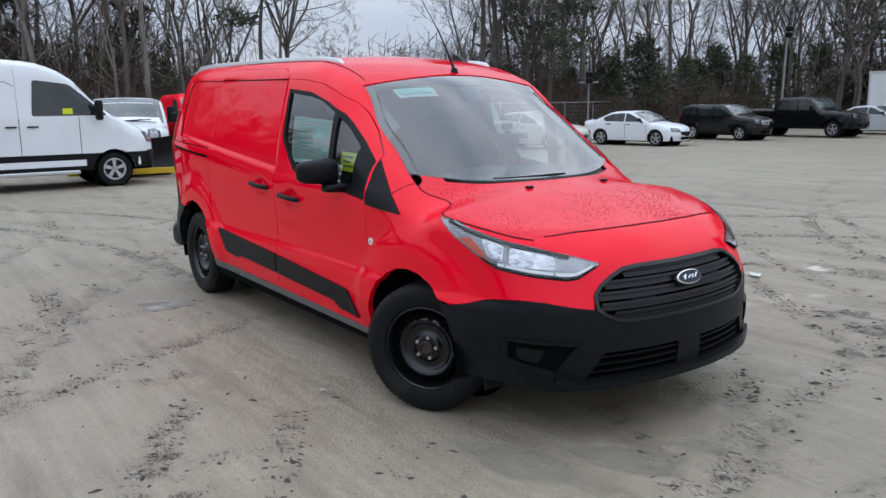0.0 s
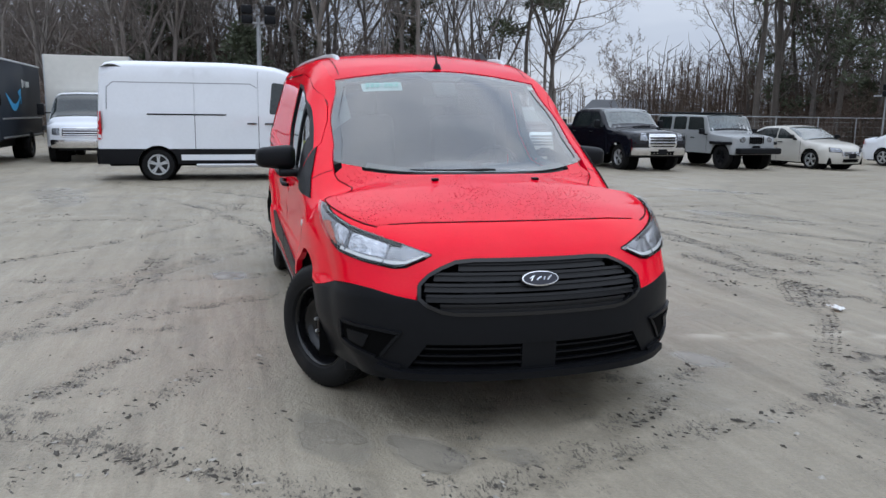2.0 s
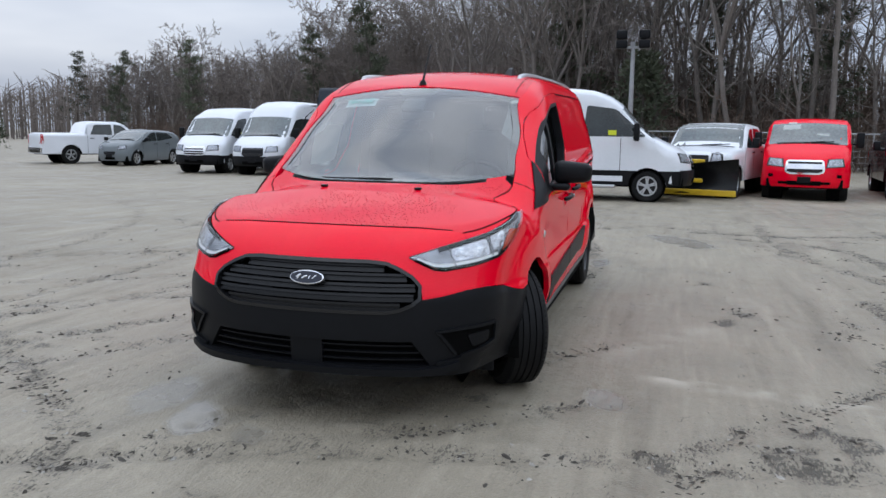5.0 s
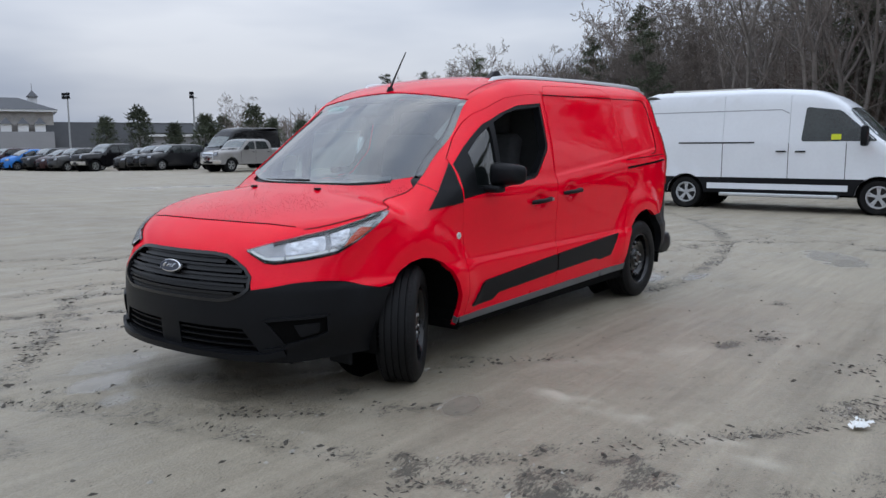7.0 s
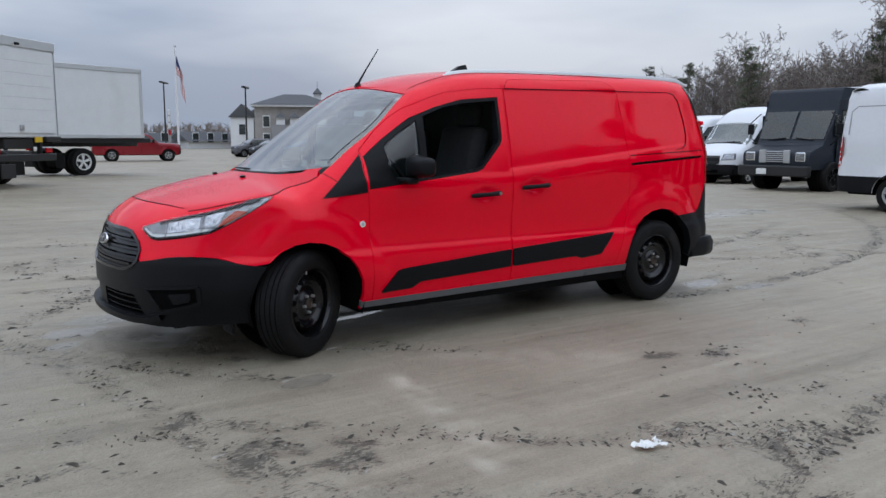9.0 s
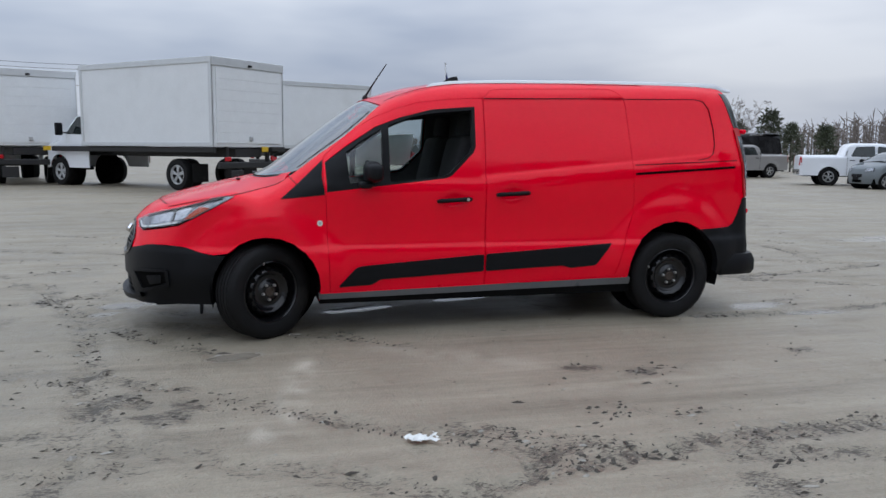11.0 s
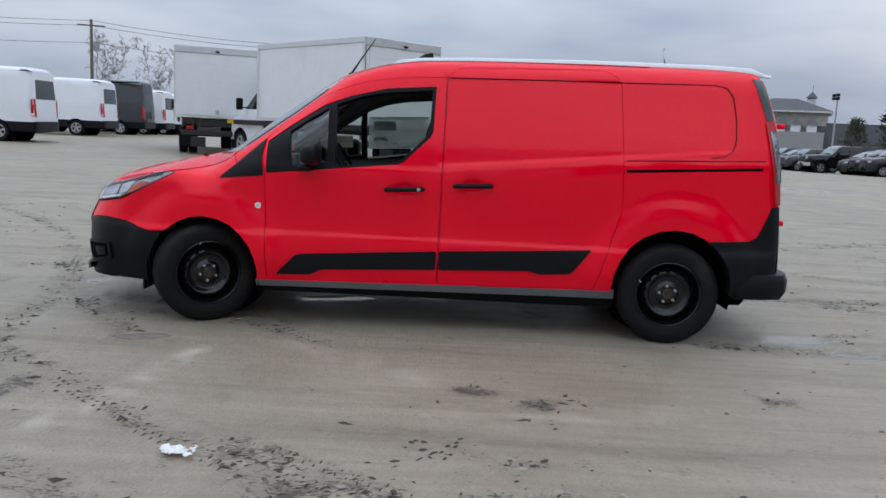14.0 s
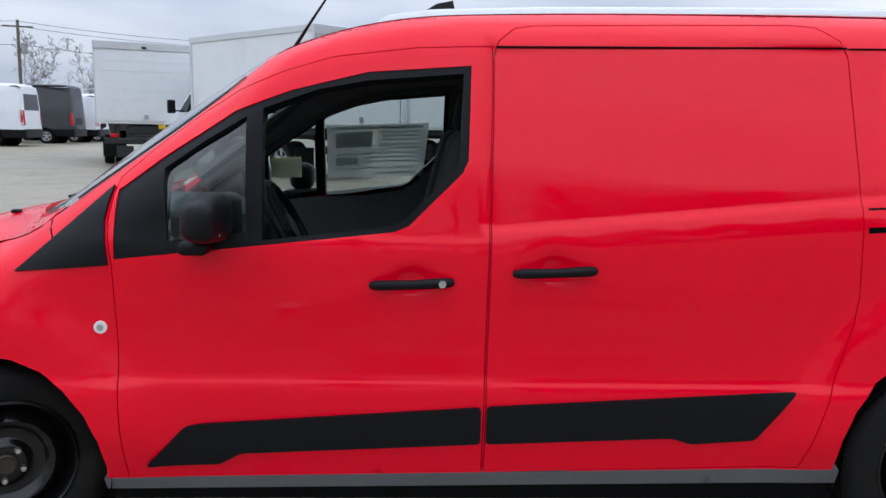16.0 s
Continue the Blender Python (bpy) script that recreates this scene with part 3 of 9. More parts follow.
ridge([(1.30, 1.55), (1.37, 1.85), (1.43, 2.3), (1.5, 2.6), (1.62, 2.8)], 0.07, 0.95, 0.008)
ridge([(1.29, 1.62), (1.36, 1.85), (1.44, 2.3), (1.49, 2.58)], 0.04, 1.0, 0.004)
ridge([(1.0, 3.79), (1.16, 3.79)], 0.055, 1.0)
pool(1.08, 3.79, 0.12, 1.4, 0.0, 0.7)
pool(2.62, -0.52, 0.22, 1.8, 0.4, 0.7)
pool(1.76, 1.35, 0.16, 1.8, 0.4, 0.6)
for i in range(26):
    x, y, a = rng.uniform(-14, 7), rng.uniform(-10, 14), rng.uniform(0, 3.1)
    ridge([(x, y), (x + math.cos(a), y + math.sin(a))], rng.uniform(0.05, 0.2), rng.uniform(0.2, 0.4))
# a small milky puddle
pw_ = window(1.0, 1.2, 3.7, 3.9, 0.2)
milky = np.clip((1.1 - np.hypot((GX[pw_] - 1.08) / 0.105, (GY[pw_] - 3.79) / 0.085)) * 6, 0, 1)
PALE[pw_], WET[pw_] = np.maximum(PALE[pw_], milky), np.maximum(WET[pw_], 0.9 * milky)
M_GROUND = bpy.data.materials.new("wet_gravel")
M_GROUND.use_nodes = True
gn, gl = M_GROUND.node_tree.nodes, M_GROUND.node_tree.links
g_b = gn["Principled BSDF"]


def g_node(kind, **kw):
    n = gn.new("ShaderNode" + kind)
    for k, v in kw.items():
        n.inputs[k].default_value = v
    return n


def g_mix(a, b, fac, mode="MIX"):
    m = gn.new("ShaderNodeMix")
    m.data_type, m.blend_type = "RGBA", mode
    for sock, v in ((0, fac), (6, a), (7, b)):
        if isinstance(v, (int, float)):
            m.inputs[sock].default_value = v
        elif isinstance(v, tuple):
            m.inputs[sock].default_value = (*v, 1)
        else:
            gl.new(v, m.inputs[sock])
    return m.outputs[2]


def g_range(src, a, b, c, d):
    m = gn.new("ShaderNodeMapRange")
    for k, v in zip(("From Min", "From Max", "To Min", "To Max"), (a, b, c, d)):
        m.inputs[k].default_value = v
    gl.new(src, m.inputs["Value"])
    return m.outputs[0]


g_tc = gn.new("ShaderNodeTexCoord")
noises = []
for sc, det in ((0.22, 4), (1.7, 5), (9.0, 4), (75.0, 3), (0.06, 3)):
    n = g_node("TexNoise", Scale=sc, Detail=det, Roughness=0.6)
    gl.new(g_tc.outputs["Object"], n.inputs["Vector"])
    noises.append(n.outputs["Fac"])
stretch = gn.new("ShaderNodeMapping")
stretch.inputs["Rotation"].default_value = (0, 0, radians(62))
stretch.inputs["Scale"].default_value = (0.35, 3.2, 1)
gl.new(g_tc.outputs["Object"], stretch.inputs[0])
drag = g_node("TexNoise", Scale=1.1, Detail=5, Roughness=0.62)
gl.new(stretch.outputs[0], drag.inputs["Vector"])
marks = gn.new("ShaderNodeAttribute")
marks.attribute_name = "marks"
g_sep = gn.new("ShaderNodeSeparateColor")
gl.new(marks.outputs["Color"], g_sep.inputs[0])
clod = g_node("TexNoise", Scale=34.0, Detail=4, Roughness=0.7)
gl.new(g_tc.outputs["Object"], clod.inputs["Vector"])
clod2 = g_node("TexNoise", Scale=6.0, Detail=5, Roughness=0.65)
gl.new(g_tc.outputs["Object"], clod2.inputs["Vector"])


def g_math(op, a, b):
    m = gn.new("ShaderNodeMath")
    m.operation, m.use_clamp = op, False
    for k, v in enumerate((a, b)):
        if isinstance(v, (int, float)):
            m.inputs[k].default_value = v
        else:
            gl.new(v, m.inputs[k])
    return m.outputs[0]


# ruts and churned spots break up into clods
# small dark crumbs of earth and painted clod shadows, crowded where tyres have turned the ground up
long = gn.new("ShaderNodeMapping")
long.inputs["Rotation"].default_value = (0, 0, radians(25))
long.inputs["Scale"].default_value = (0.6, 1.5, 1)
gl.new(g_tc.outputs["Object"], long.inputs[0])
crumb = g_node("TexNoise", Scale=58.0, Detail=5, Roughness=0.72)
gl.new(long.outputs[0], crumb.inputs["Vector"])
crowd = g_math("ADD", g_math("MULTIPLY", g_sep.outputs[0], 0.25), g_range(clod2.outputs["Fac"], 0.44, 0.68, 0.0, 0.165))
rut = g_range(g_math("ADD", crumb.outputs["Fac"], crowd), 0.70, 0.75, 0.0, 0.75)
col = g_mix((0.255, 0.221, 0.165), (0.327, 0.286, 0.216), g_range(noises[0], 0.35, 0.65, 0, 1))
col = g_mix(col, (0.202, 0.174, 0.128), g_range(noises[1], 0.48, 0.74, 0, 0.65))
col = g_mix(col, (0.174, 0.150, 0.111), g_range(drag.outputs["Fac"], 0.53, 0.70, 0, 0.7))
col = g_mix(col, (0.380, 0.334, 0.257), g_range(drag.outputs["Fac"], 0.45, 0.30, 0, 0.65))
col = g_mix(col, (0.332, 0.289, 0.218), g_range(noises[2], 0.5, 0.72, 0, 0.35))
col = g_mix(col, (0.153, 0.133, 0.097), g_math("MULTIPLY", g_sep.outputs[0], 0.22))
pebble = g_node("TexVoronoi", Scale=60.0)
gl.new(g_tc.outputs["Object"], pebble.inputs["Vector"])
grit = g_range(pebble.outputs["Color"], 0.0, 1.0, 0.93, 1.07)
col = g_mix(col, grit, 1.0, "MULTIPLY")
col = g_mix(col, g_range(noises[3], 0.3, 0.7, 0.92, 1.08), 1.0, "MULTIPLY")
# fine parallel scrapes in two directions
for turn_, lo_ in ((62, 0.93), (128, 0.95)):
    sm = gn.new("ShaderNodeMapping")
    sm.inputs["Rotation"].default_value = (0, 0, radians(turn_))
    sm.inputs["Scale"].default_value = (0.5, 9.0, 1)
    gl.new(g_tc.outputs["Object"], sm.inputs[0])
    sn = g_node("TexNoise", Scale=2.2, Detail=5, Roughness=0.65)
    gl.new(sm.outputs[0], sn.inputs["Vector"])
    col = g_mix(col, g_range(sn.outputs["Fac"], 0.35, 0.65, lo_, 2 - lo_), 1.0, "MULTIPLY")
# dark spots: earth crumbs, with the clods' shade in the same colour
col = g_mix(col, (0.052, 0.045, 0.036), rut)
col = g_mix(col, (0.20, 0.185, 0.16), g_math("MULTIPLY", g_sep.outputs[1], 0.8))
col = g_mix(col, (0.47, 0.425, 0.345), g_sep.outputs[2])
gl.new(col, g_b.inputs["Base Color"])
damp = g_range(noises[1], 0.35, 0.7, 0.62, 0.36)
rough = g_mix(damp, (0.06, 0.06, 0.06), g_sep.outputs[1])
gl.new(rough, g_b.inputs["Roughness"])
g_b.inputs["Specular IOR Level"].default_value = 0.4
bmp = gn.new("ShaderNodeBump")
bmp.inputs["Strength"].default_value, bmp.inputs["Distance"].default_value = 0.55, 0.015
hsum = gn.new("ShaderNodeMath")
hsum.operation = "ADD"
gl.new(g_math("ADD", g_range(noises[2], 0.3, 0.7, 0, 1.0), g_math("MULTIPLY", rut, g_range(clod.outputs["Fac"], 0.3, 0.7, -1.6, 1.2))), hsum.inputs[0])
gl.new(g_range(noises[3], 0.3, 0.7, 0, 0.55), hsum.inputs[1])
hm = gn.new("ShaderNodeMath")
hm.operation = "MULTIPLY"
gl.new(hsum.outputs[0], hm.inputs[0])
gl.new(g_range(g_sep.outputs[1], 0, 0.8, 1, 0), hm.inputs[1])
gl.new(hm.outputs[0], bmp.inputs["Height"])
gl.new(bmp.outputs[0], g_b.inputs["Normal"])

nx, ny = GX.shape
# the lot sinks a little under the front axle
GZ = GZ - (0.030 - 0.013 * np.clip(GY, -0.9, 0.9) / 0.8) * np.exp(-(((GX - 1.55) / 0.8) ** 2) - ((GY + 0.1) / 1.3) ** 4)
GZ = GZ + 0.012 * (FINE - 0.5) * np.exp(-((GX**2 + GY**2) / 200.0))
gv = np.stack([GX.ravel(), GY.ravel(), GZ.ravel()], -1)
ii, jj = np.meshgrid(np.arange(nx - 1), np.arange(ny - 1), indexing="ij")
q0 = (ii * ny + jj).ravel()
gf = np.stack([q0, q0 + ny, q0 + ny + 1, q0 + 1], -1)
g_me = bpy.data.meshes.new("ground")
g_me.from_pydata(gv.tolist(), [], gf.tolist())
g_me.shade_smooth()
g_me.materials.append(M_GROUND)
g_att = g_me.attributes.new("marks", "FLOAT_COLOR", "POINT")
g_att.data.foreach_set("color", np.stack([np.clip(RUT, 0, 1).ravel(), WET.ravel(), PALE.ravel(), np.ones(RUT.size)], -1).astype(np.float32).ravel())

def clods():
    """Crumbs of dark earth and pale grit lying where tyres have broken the surface, and the bars that treads have pressed."""
    rnd = np.random.default_rng(21)
    x0, x1, y0, y1 = -7.0, 6.5, -6.0, 7.0

    def height(x, y):
        i = np.clip(np.searchsorted(gx, x), 0, nx - 1)
        j = np.clip(np.searchsorted(gy, y), 0, ny - 1)
        return i, j

    n = 260000
    x, y = rnd.uniform(x0, x1, n), rnd.uniform(y0, y1, n)
    i, j = height(x, y)
    heap = lattice(x, y, 0.28, 31) * 0.6 + lattice(x, y, 0.07, 32) * 0.4
    odd = lattice(x, y, 1.3, 33)
    chance = 0.75 * RUT[i, j] * np.clip((heap - 0.40) * 4, 0, 1) + 0.05 * np.clip((heap - 0.60) * 6, 0, 1) * np.clip((odd - 0.45) * 4, 0, 1) + 0.0035
    keep = (rnd.random(n) < chance) & (WET[i, j] < 0.4) & ~((np.abs(x) < 2.2) & (np.abs(y) < 0.75))
    x, y, i, j = x[keep], y[keep], i[keep], j[keep]
    m = len(x)
    size = 0.004 + 0.0105 * rnd.random(m) ** 2.2
    long_ = size * (1.2 + 1.8 * rnd.random(m) ** 2)
    turn_ = rnd.normal(0.5, 0.7, m)
    pale = rnd.random(m) < 0.16
    # bars of tread along the clearer tyre marks
    bx, by, bt, bl = [], [], [], []
    for pts in TREADS:
        p = np.array(pts, float)
        for a, b in zip(p, p[1:]):
            d = b - a
            ln = np.hypot(*d)
            ang = math.atan2(d[1], d[0])
            for k in range(int(ln / 0.055)):
                c = a + d * (k + 0.5) * 0.055 / ln
                for off in (-0.07, -0.025, 0.025, 0.07):
                    bx.append(c[0] - math.sin(ang) * off)
                    by.append(c[1] + math.cos(ang) * off)
                    bt.append(ang + (1.1 if off > 0 else -1.1))
                    bl.append(0.018)
    bx, by, bt, bl = (np.array(v) for v in (bx, by, bt, bl))
    ok = (bx > x0) & (bx < x1) & (by > y0) & (by < y1) & (lattice(bx, by, 0.33, 35) > 0.55) & (rnd.random(len(bx)) < 0.8) & ~((np.abs(bx) < 2.4) & (np.abs(by) < 0.9))
    bx, by, bt, bl = bx[ok], by[ok], bt[ok], bl[ok]
    x, y, turn_ = np.concatenate([x, bx]), np.concatenate([y, by]), np.concatenate([turn_, bt])
    size, long_ = np.concatenate([size, np.full(len(bx), 0.006)]), np.concatenate([long_, bl])
    pale = np.concatenate([pale, np.zeros(len(bx), bool)])
    i, j = height(x, y)
    z = GZ[i, j]
    base = np.array([(1, 0, 0.15), (0.3, 0.8, 0.0), (-0.7, 0.6, 0.1), (-1, -0.1, 0.05), (-0.2, -0.9, 0.0), (0.7, -0.6, 0.1), (0.1, 0.05, 0.75)])
    for name, mask, mat, label in (("earth_crumbs", ~pale, M_CRUMB, "small dark crumbs of wet earth strewn on the lot"), ("grit", pale, M_GRIT, "small pale stones strewn on the lot")):
        k = np.nonzero(mask)[0]
        q = np.repeat(base[None], len(k), 0) * (1 + rnd.normal(0, 0.18, (len(k), 7, 1)))
        u, v = q[..., 0] * long_[k, None], q[..., 1] * size[k, None]
        c, s_ = np.cos(turn_[k])[:, None], np.sin(turn_[k])[:, None]
        vs = np.stack([x[k, None] + u * c - v * s_, y[k, None] + u * s_ + v * c, z[k, None] - 0.001 + q[..., 2] * size[k, None]], -1).reshape(-1, 3)
        fan = np.array([(a, (a + 1) % 6, 6) for a in range(6)])
        fs = (np.arange(len(k))[:, None, None] * 7 + fan[None]).reshape(-1, 3)
        tagged(mesh_object(name, vs, fs.tolist(), mat, smooth=False), label, "gravel", kind="stuff")


M_CRUMB = shader("wet_earth_crumb", (0.055, 0.047, 0.037), 0.8, var=0.3, scale=4)
M_GRIT = shader("pale_grit", (0.33, 0.31, 0.27), 0.7, var=0.3, scale=9)
clods()
ground = tagged(new("ground", g_me), "packed wet grey gravel lot with ruts and puddles", "ground", kind="structure")


def clip_x(poly, c, keep_less):
    """The polygon on one side of the line x = c."""
    out = []
    for p, q in zip(poly, poly[1:] + poly[:1]):
        pin, qin = ((p[0] <= c), (q[0] <= c)) if keep_less else ((p[0] >= c), (q[0] >= c))
        if pin:
            out.append(p)
        if pin != qin:
            t = (c - p[0]) / (q[0] - p[0])
            out.append((c, p[1] + t * (q[1] - p[1])))
    return out


def between(poly, lo, hi, gap=0.003):
    if lo is not None:
        poly = clip_x(poly, lo + gap, False)
    if hi is not None:
        poly = clip_x(poly, hi - gap, True)
    return poly


def arch(xc, zc, r, zb, n=14):
    """The points of a wheel opening in the lower edge, front end first reversed: from rear to front."""
    a0 = math.asin(max(-1, min(1, (zb - zc) / r)))
    return [(xc + r * math.cos(a), zc + r * math.sin(a)) for a in [math.pi - a0 - (math.pi - 2 * a0) * i / n for i in range(n + 1)]]


class Skin:
    """Borders along which the side, top, front and rear charts of a hull meet."""

    def __init__(self, hull, zb, phi0, zN, yb, zB, zs, arches=(), n=48):
        lin = np.linspace
        self.hull, self.zb, self.phi0, self.zN, self.yb, self.zB = hull, zb, phi0, zN, yb, zB
        zz = lin(zb, zN, 14)
        P, _ = hull.solve("N", np.full(14, phi0), zz)
        self.front_side = [(p[0], p[2]) for p in P]
        ph = lin(-phi0, phi0, 25)
        P, _ = hull.solve("N", ph, np.full(25, zN))
        self.front_top = [(p[0], p[1]) for p in P]
        zz = lin(zB, zb, 20)
        P, _ = hull.solve("B", np.full(20, yb), zz)
        self.rear_side = [(p[0], p[2]) for p in P]
        yy = lin(yb, -yb, 17)
        P, _ = hull.solve("B", yy, np.full(17, zB))
        self.rear_top = [(p[0], p[1]) for p in P]
        x1, x0 = self.front_side[-1][0], self.rear_side[0][0]
        xs = lin(x1, x0, n)
        top = [zs(x) for x in xs]
        top[0], top[-1] = zN, zB
        self.side_top = list(zip(xs, top))
        P, _ = hull.solve("S", xs, np.array(top))
        self.top_side = [(p[0], p[1]) for p in P]
        bottom = [self.rear_side[-1]]
        for a in sorted(arches, key=lambda a: a[0]):
            bottom += arch(*a, zb)
        self.side = bottom + self.front_side + self.side_top[1:] + self.rear_side[1:-1]
        self.top = self.front_top + self.top_side[1:-1] + self.rear_top + [(x, -y) for x, y in self.top_side[-2:0:-1]]
        self.front = [(-phi0, zb), (phi0, zb), (phi0, zN), (-phi0, zN)]
        self.rear = [(-yb, zb), (yb, zb), (yb, zB), (-yb, zB)]


def wheel(parent, r, width, rim_r, m, rim_mat, name="wheel"):
    """A road wheel lying on the y axis, its outer face towards +y."""
    w = new(name)
    w.parent, w.matrix_basis = parent, m
    h = width / 2
    part("tyre", revolve([(rim_r, -h * 0.8), (rim_r + 0.02, -h), (r - 0.03, -h), (r - 0.006, -h * 0.75), (r, -h * 0.4), (r, h * 0.4), (r - 0.006, h * 0.75), (r - 0.03, h), (rim_r + 0.02, h), (rim_r, h * 0.8), (rim_r - 0.01, h * 0.5)], 36), M_TYRE, w, smooth=40)
    # black disc: the shade behind the spokes, put into colour
    part("dish", revolve([(rim_r - 0.01, h * 0.5), (rim_r - 0.04, h * 0.05), (0.0, h * 0.05)], 24), M_FRAME, w, "black disc painting the shade behind the spokes")
    bm = revolve([(rim_r + 0.004, h * 0.85), (rim_r - 0.014, h * 0.87), (rim_r - 0.03, h * 0.5)], 32)
    revolve([(0.06, h * 0.1), (0.058, h * 0.6), (0.045, h * 0.66), (0.0, h * 0.66)], 16, None, bm)
    for k in range(5):
        for lean_ in (-0.13, 0.13):
            box((0.034, 0.03, rim_r - 0.03), (0, h * 0.6, (rim_r + 0.01) / 2), 0.006, 1, bm, Matrix.Rotation(2 * math.pi * k / 5 + lean_, 4, "Y"))
    part("rim", bm, rim_mat, w, smooth=40)
    return w


# ---- parked vehicles: one builder, many body types ----
def side_glass(v, sk, poly, side, name="window"):
    panel(name, sk.hull, "S", poly, M_GLASS_FAR, v, step=0.12, off=0.004, depth=0.008, side=side)


def vehicle(kind, name, label, category, at, heading, color, rim_mat=None, group="vehicles parked round the lot", dark_bumper=None, grille="black", lamps=M_LAMP, extra=None, mat=None, scale=1.0):
    """A parked vehicle of a body type, standing on the lot at a place, its nose towards a compass angle."""
    K = BODIES[kind]
    L, Wd = K["L"], K["W"] / 2
    v = thing(name, label, category, pose(at[0], at[1], float(level(at[0], at[1])), 0, 0, heading), group)
    M = mat or paint(name + "_paint", color)
    rim_mat = rim_mat or M_SILVER
    top = curve(K["top"])
    belt, tumble = K["belt"], K["tumble"]
    xf, xr = K["top"][0][0], K["top"][-1][0]

    def W(x, z):
        t = np.clip((z - belt) / 0.9, 0, 2)
        lower = np.clip((0.55 - z) / 0.4, 0, 1) ** 2 * 0.05
        taper = 0.06 * np.clip((np.abs(x) - (L / 2 - 1.1)) / 1.1, 0, 1) ** 2
        flare = 0.0
        for xw in (K["axle_f"], K["axle_r"]):
            d = np.hypot(x - xw, z - K["r"]) - K["r"] - 0.06
            flare = np.maximum(flare, 0.025 * np.exp(-(d / 0.09) ** 2))
        return Wd * (1 - tumble * t) - lower - taper - 0.01 + flare

    def H(x, y):
        return top(x) - K.get("crown", 0.06) * (y / Wd) ** 2

    Fz, Rz = curve(K["front"]), curve(K["rear"])

    def F(y, z):
        return Fz(z) - K.get("bow", 0.22) * (y / Wd) ** 2 - 0.12 * (y / Wd) ** 6

    def R(y, z):
        return Rz(z) + 0.05 * (y / Wd) ** 4

    hull = Hull(W, H, F, R, K.get("k", (0.12, 0.08, 0.08)), axis=K["axle_f"] - 0.2)
    zN, zB, zb = K["zN"], K["zB"], K["sill"]
    phi0 = K.get("phi", 0.85)

    def zs(x):
        return float(H(x, Wd * 0.8)) - K.get("edge", 0.07)

    arches = [(K["axle_f"], K["r"], K["r"] + 0.06), (K["axle_r"], K["r"], K["r"] + 0.06)]
    sk = Skin(hull, zb, phi0, zN, Wd * 0.88, zB, zs, arches)
    cuts = K["cuts"]
    names = K["names"]
    for s in (1, -1):
        for i, nm in enumerate(names):
            lo = cuts[i] if i < len(cuts) else None
            hi = cuts[i - 1] if i > 0 else None
            panel(nm, hull, "S", between(sk.side, lo, hi), M, v, step=0.13, depth=0.03, side=s)
        for g in K["glass"]:
            side_glass(v, sk, rounded(g, 0.06), s)
        for xc, zc, r in arches:
            part("wheel_arch", cyl(r - 0.004, r - 0.004, 0.3, Matrix.Translation((xc, s * (Wd - 0.36), zc)) @ Matrix.Rotation(radians(90), 4, "X"), 28), M_LINER, v)
        if K.get("cladding"):
            z0, z1 = K["cladding"]
            low = [p for p in sk.side]
            poly = [(p[0], min(p[1], z1)) for p in low]
            panel("lower_cladding", hull, "S", poly, dark_bumper or M_PLASTIC, v, step=0.12, off=0.006, depth=0.01, side=s)
        hx = K["handles"]
        for x, z in hx:
            p, nrm = hull.solve("S", np.array([x]), np.array([z]), s)
            part("handle", box((0.2, 0.03, 0.03), (x, p[0][1] + s * 0.02, z), 0.01, 1), K.get("handle_mat", M_PLASTIC), v)
        mx, mz = K["mirror"]
        p, _ = hull.solve("S", np.array([mx]), np.array([mz]), s)
        bm = box((0.13, 0.19, 0.26 * K.get("mirror_h", 1)), (mx, p[0][1] + s * 0.19, mz + 0.12), 0.04, 2)
        box((0.06, 0.16, 0.05), (mx + 0.03, p[0][1] + s * 0.05, mz + 0.02), 0.01, 1, bm)
        part("mirror", bm, M_PLASTIC, v, smooth=40)
        a0, a1, z0, z1 = K["lamp"]
        lamp = [(s * a0, z0), (s * a1, z0 + 0.03), (s * a1, z1), (s * (a0 + 0.08), z1 - 0.02)]
        panel("lamp_bezel", hull, "N", [(s * (a0 - 0.02), z0 - 0.02), (s * (a1 + 0.03), z0 + 0.01), (s * (a1 + 0.05), z1 + 0.02), (s * (a0 + 0.05), z1 - 0.005)], M_GLOSSBLACK, v, "dark headlight bezel", step=0.05, off=0.003, depth=0.01)
        panel("headlight", hull, "N", lamp, lamps, v, "clear headlight", step=0.05, off=0.008, depth=0.012)
        for xc_ in cuts:
            band("door_seam", hull, "S", [(xc_, zb + 0.05), (xc_, min(zs(xc_), K["mirror"][1]) - 0.02)], 0.012, M_DARK, v, off=0.0015, depth=0.0, side=s)
        y0, y1, z0, z1 = K["tail"]
        panel("tail_lamp", hull, "B", [(s * y0, z0), (s * y1, z0), (s * y1, z1), (s * y0, z1)], M_TAIL, v, "red tail lamp", step=0.08, off=0.006, depth=0.02)
        xq = sk.rear_side[0][0]
        panel("tail_lamp", hull, "S", [(xr + 0.03, z0), (xr + 0.13, z0 + 0.03), (xr + 0.12, z1), (xr + 0.06, z1)], M_TAIL, v, "red tail lamp", step=0.08, off=0.006, depth=0.02, side=s)
        ry = Wd - K["tyre"] / 2 - 0.03
        for xw in (K["axle_f"], K["axle_r"]):
            wheel(v, K["r"], K["tyre"], K["rim"], Matrix.Translation((xw, s * ry, K["r"])) @ Matrix.Rotation(0 if s > 0 else math.pi, 4, "Z"), rim_mat)
    # top: hood, windscreen, roof and rear glass
    ws0, ws1 = K["windscreen"]
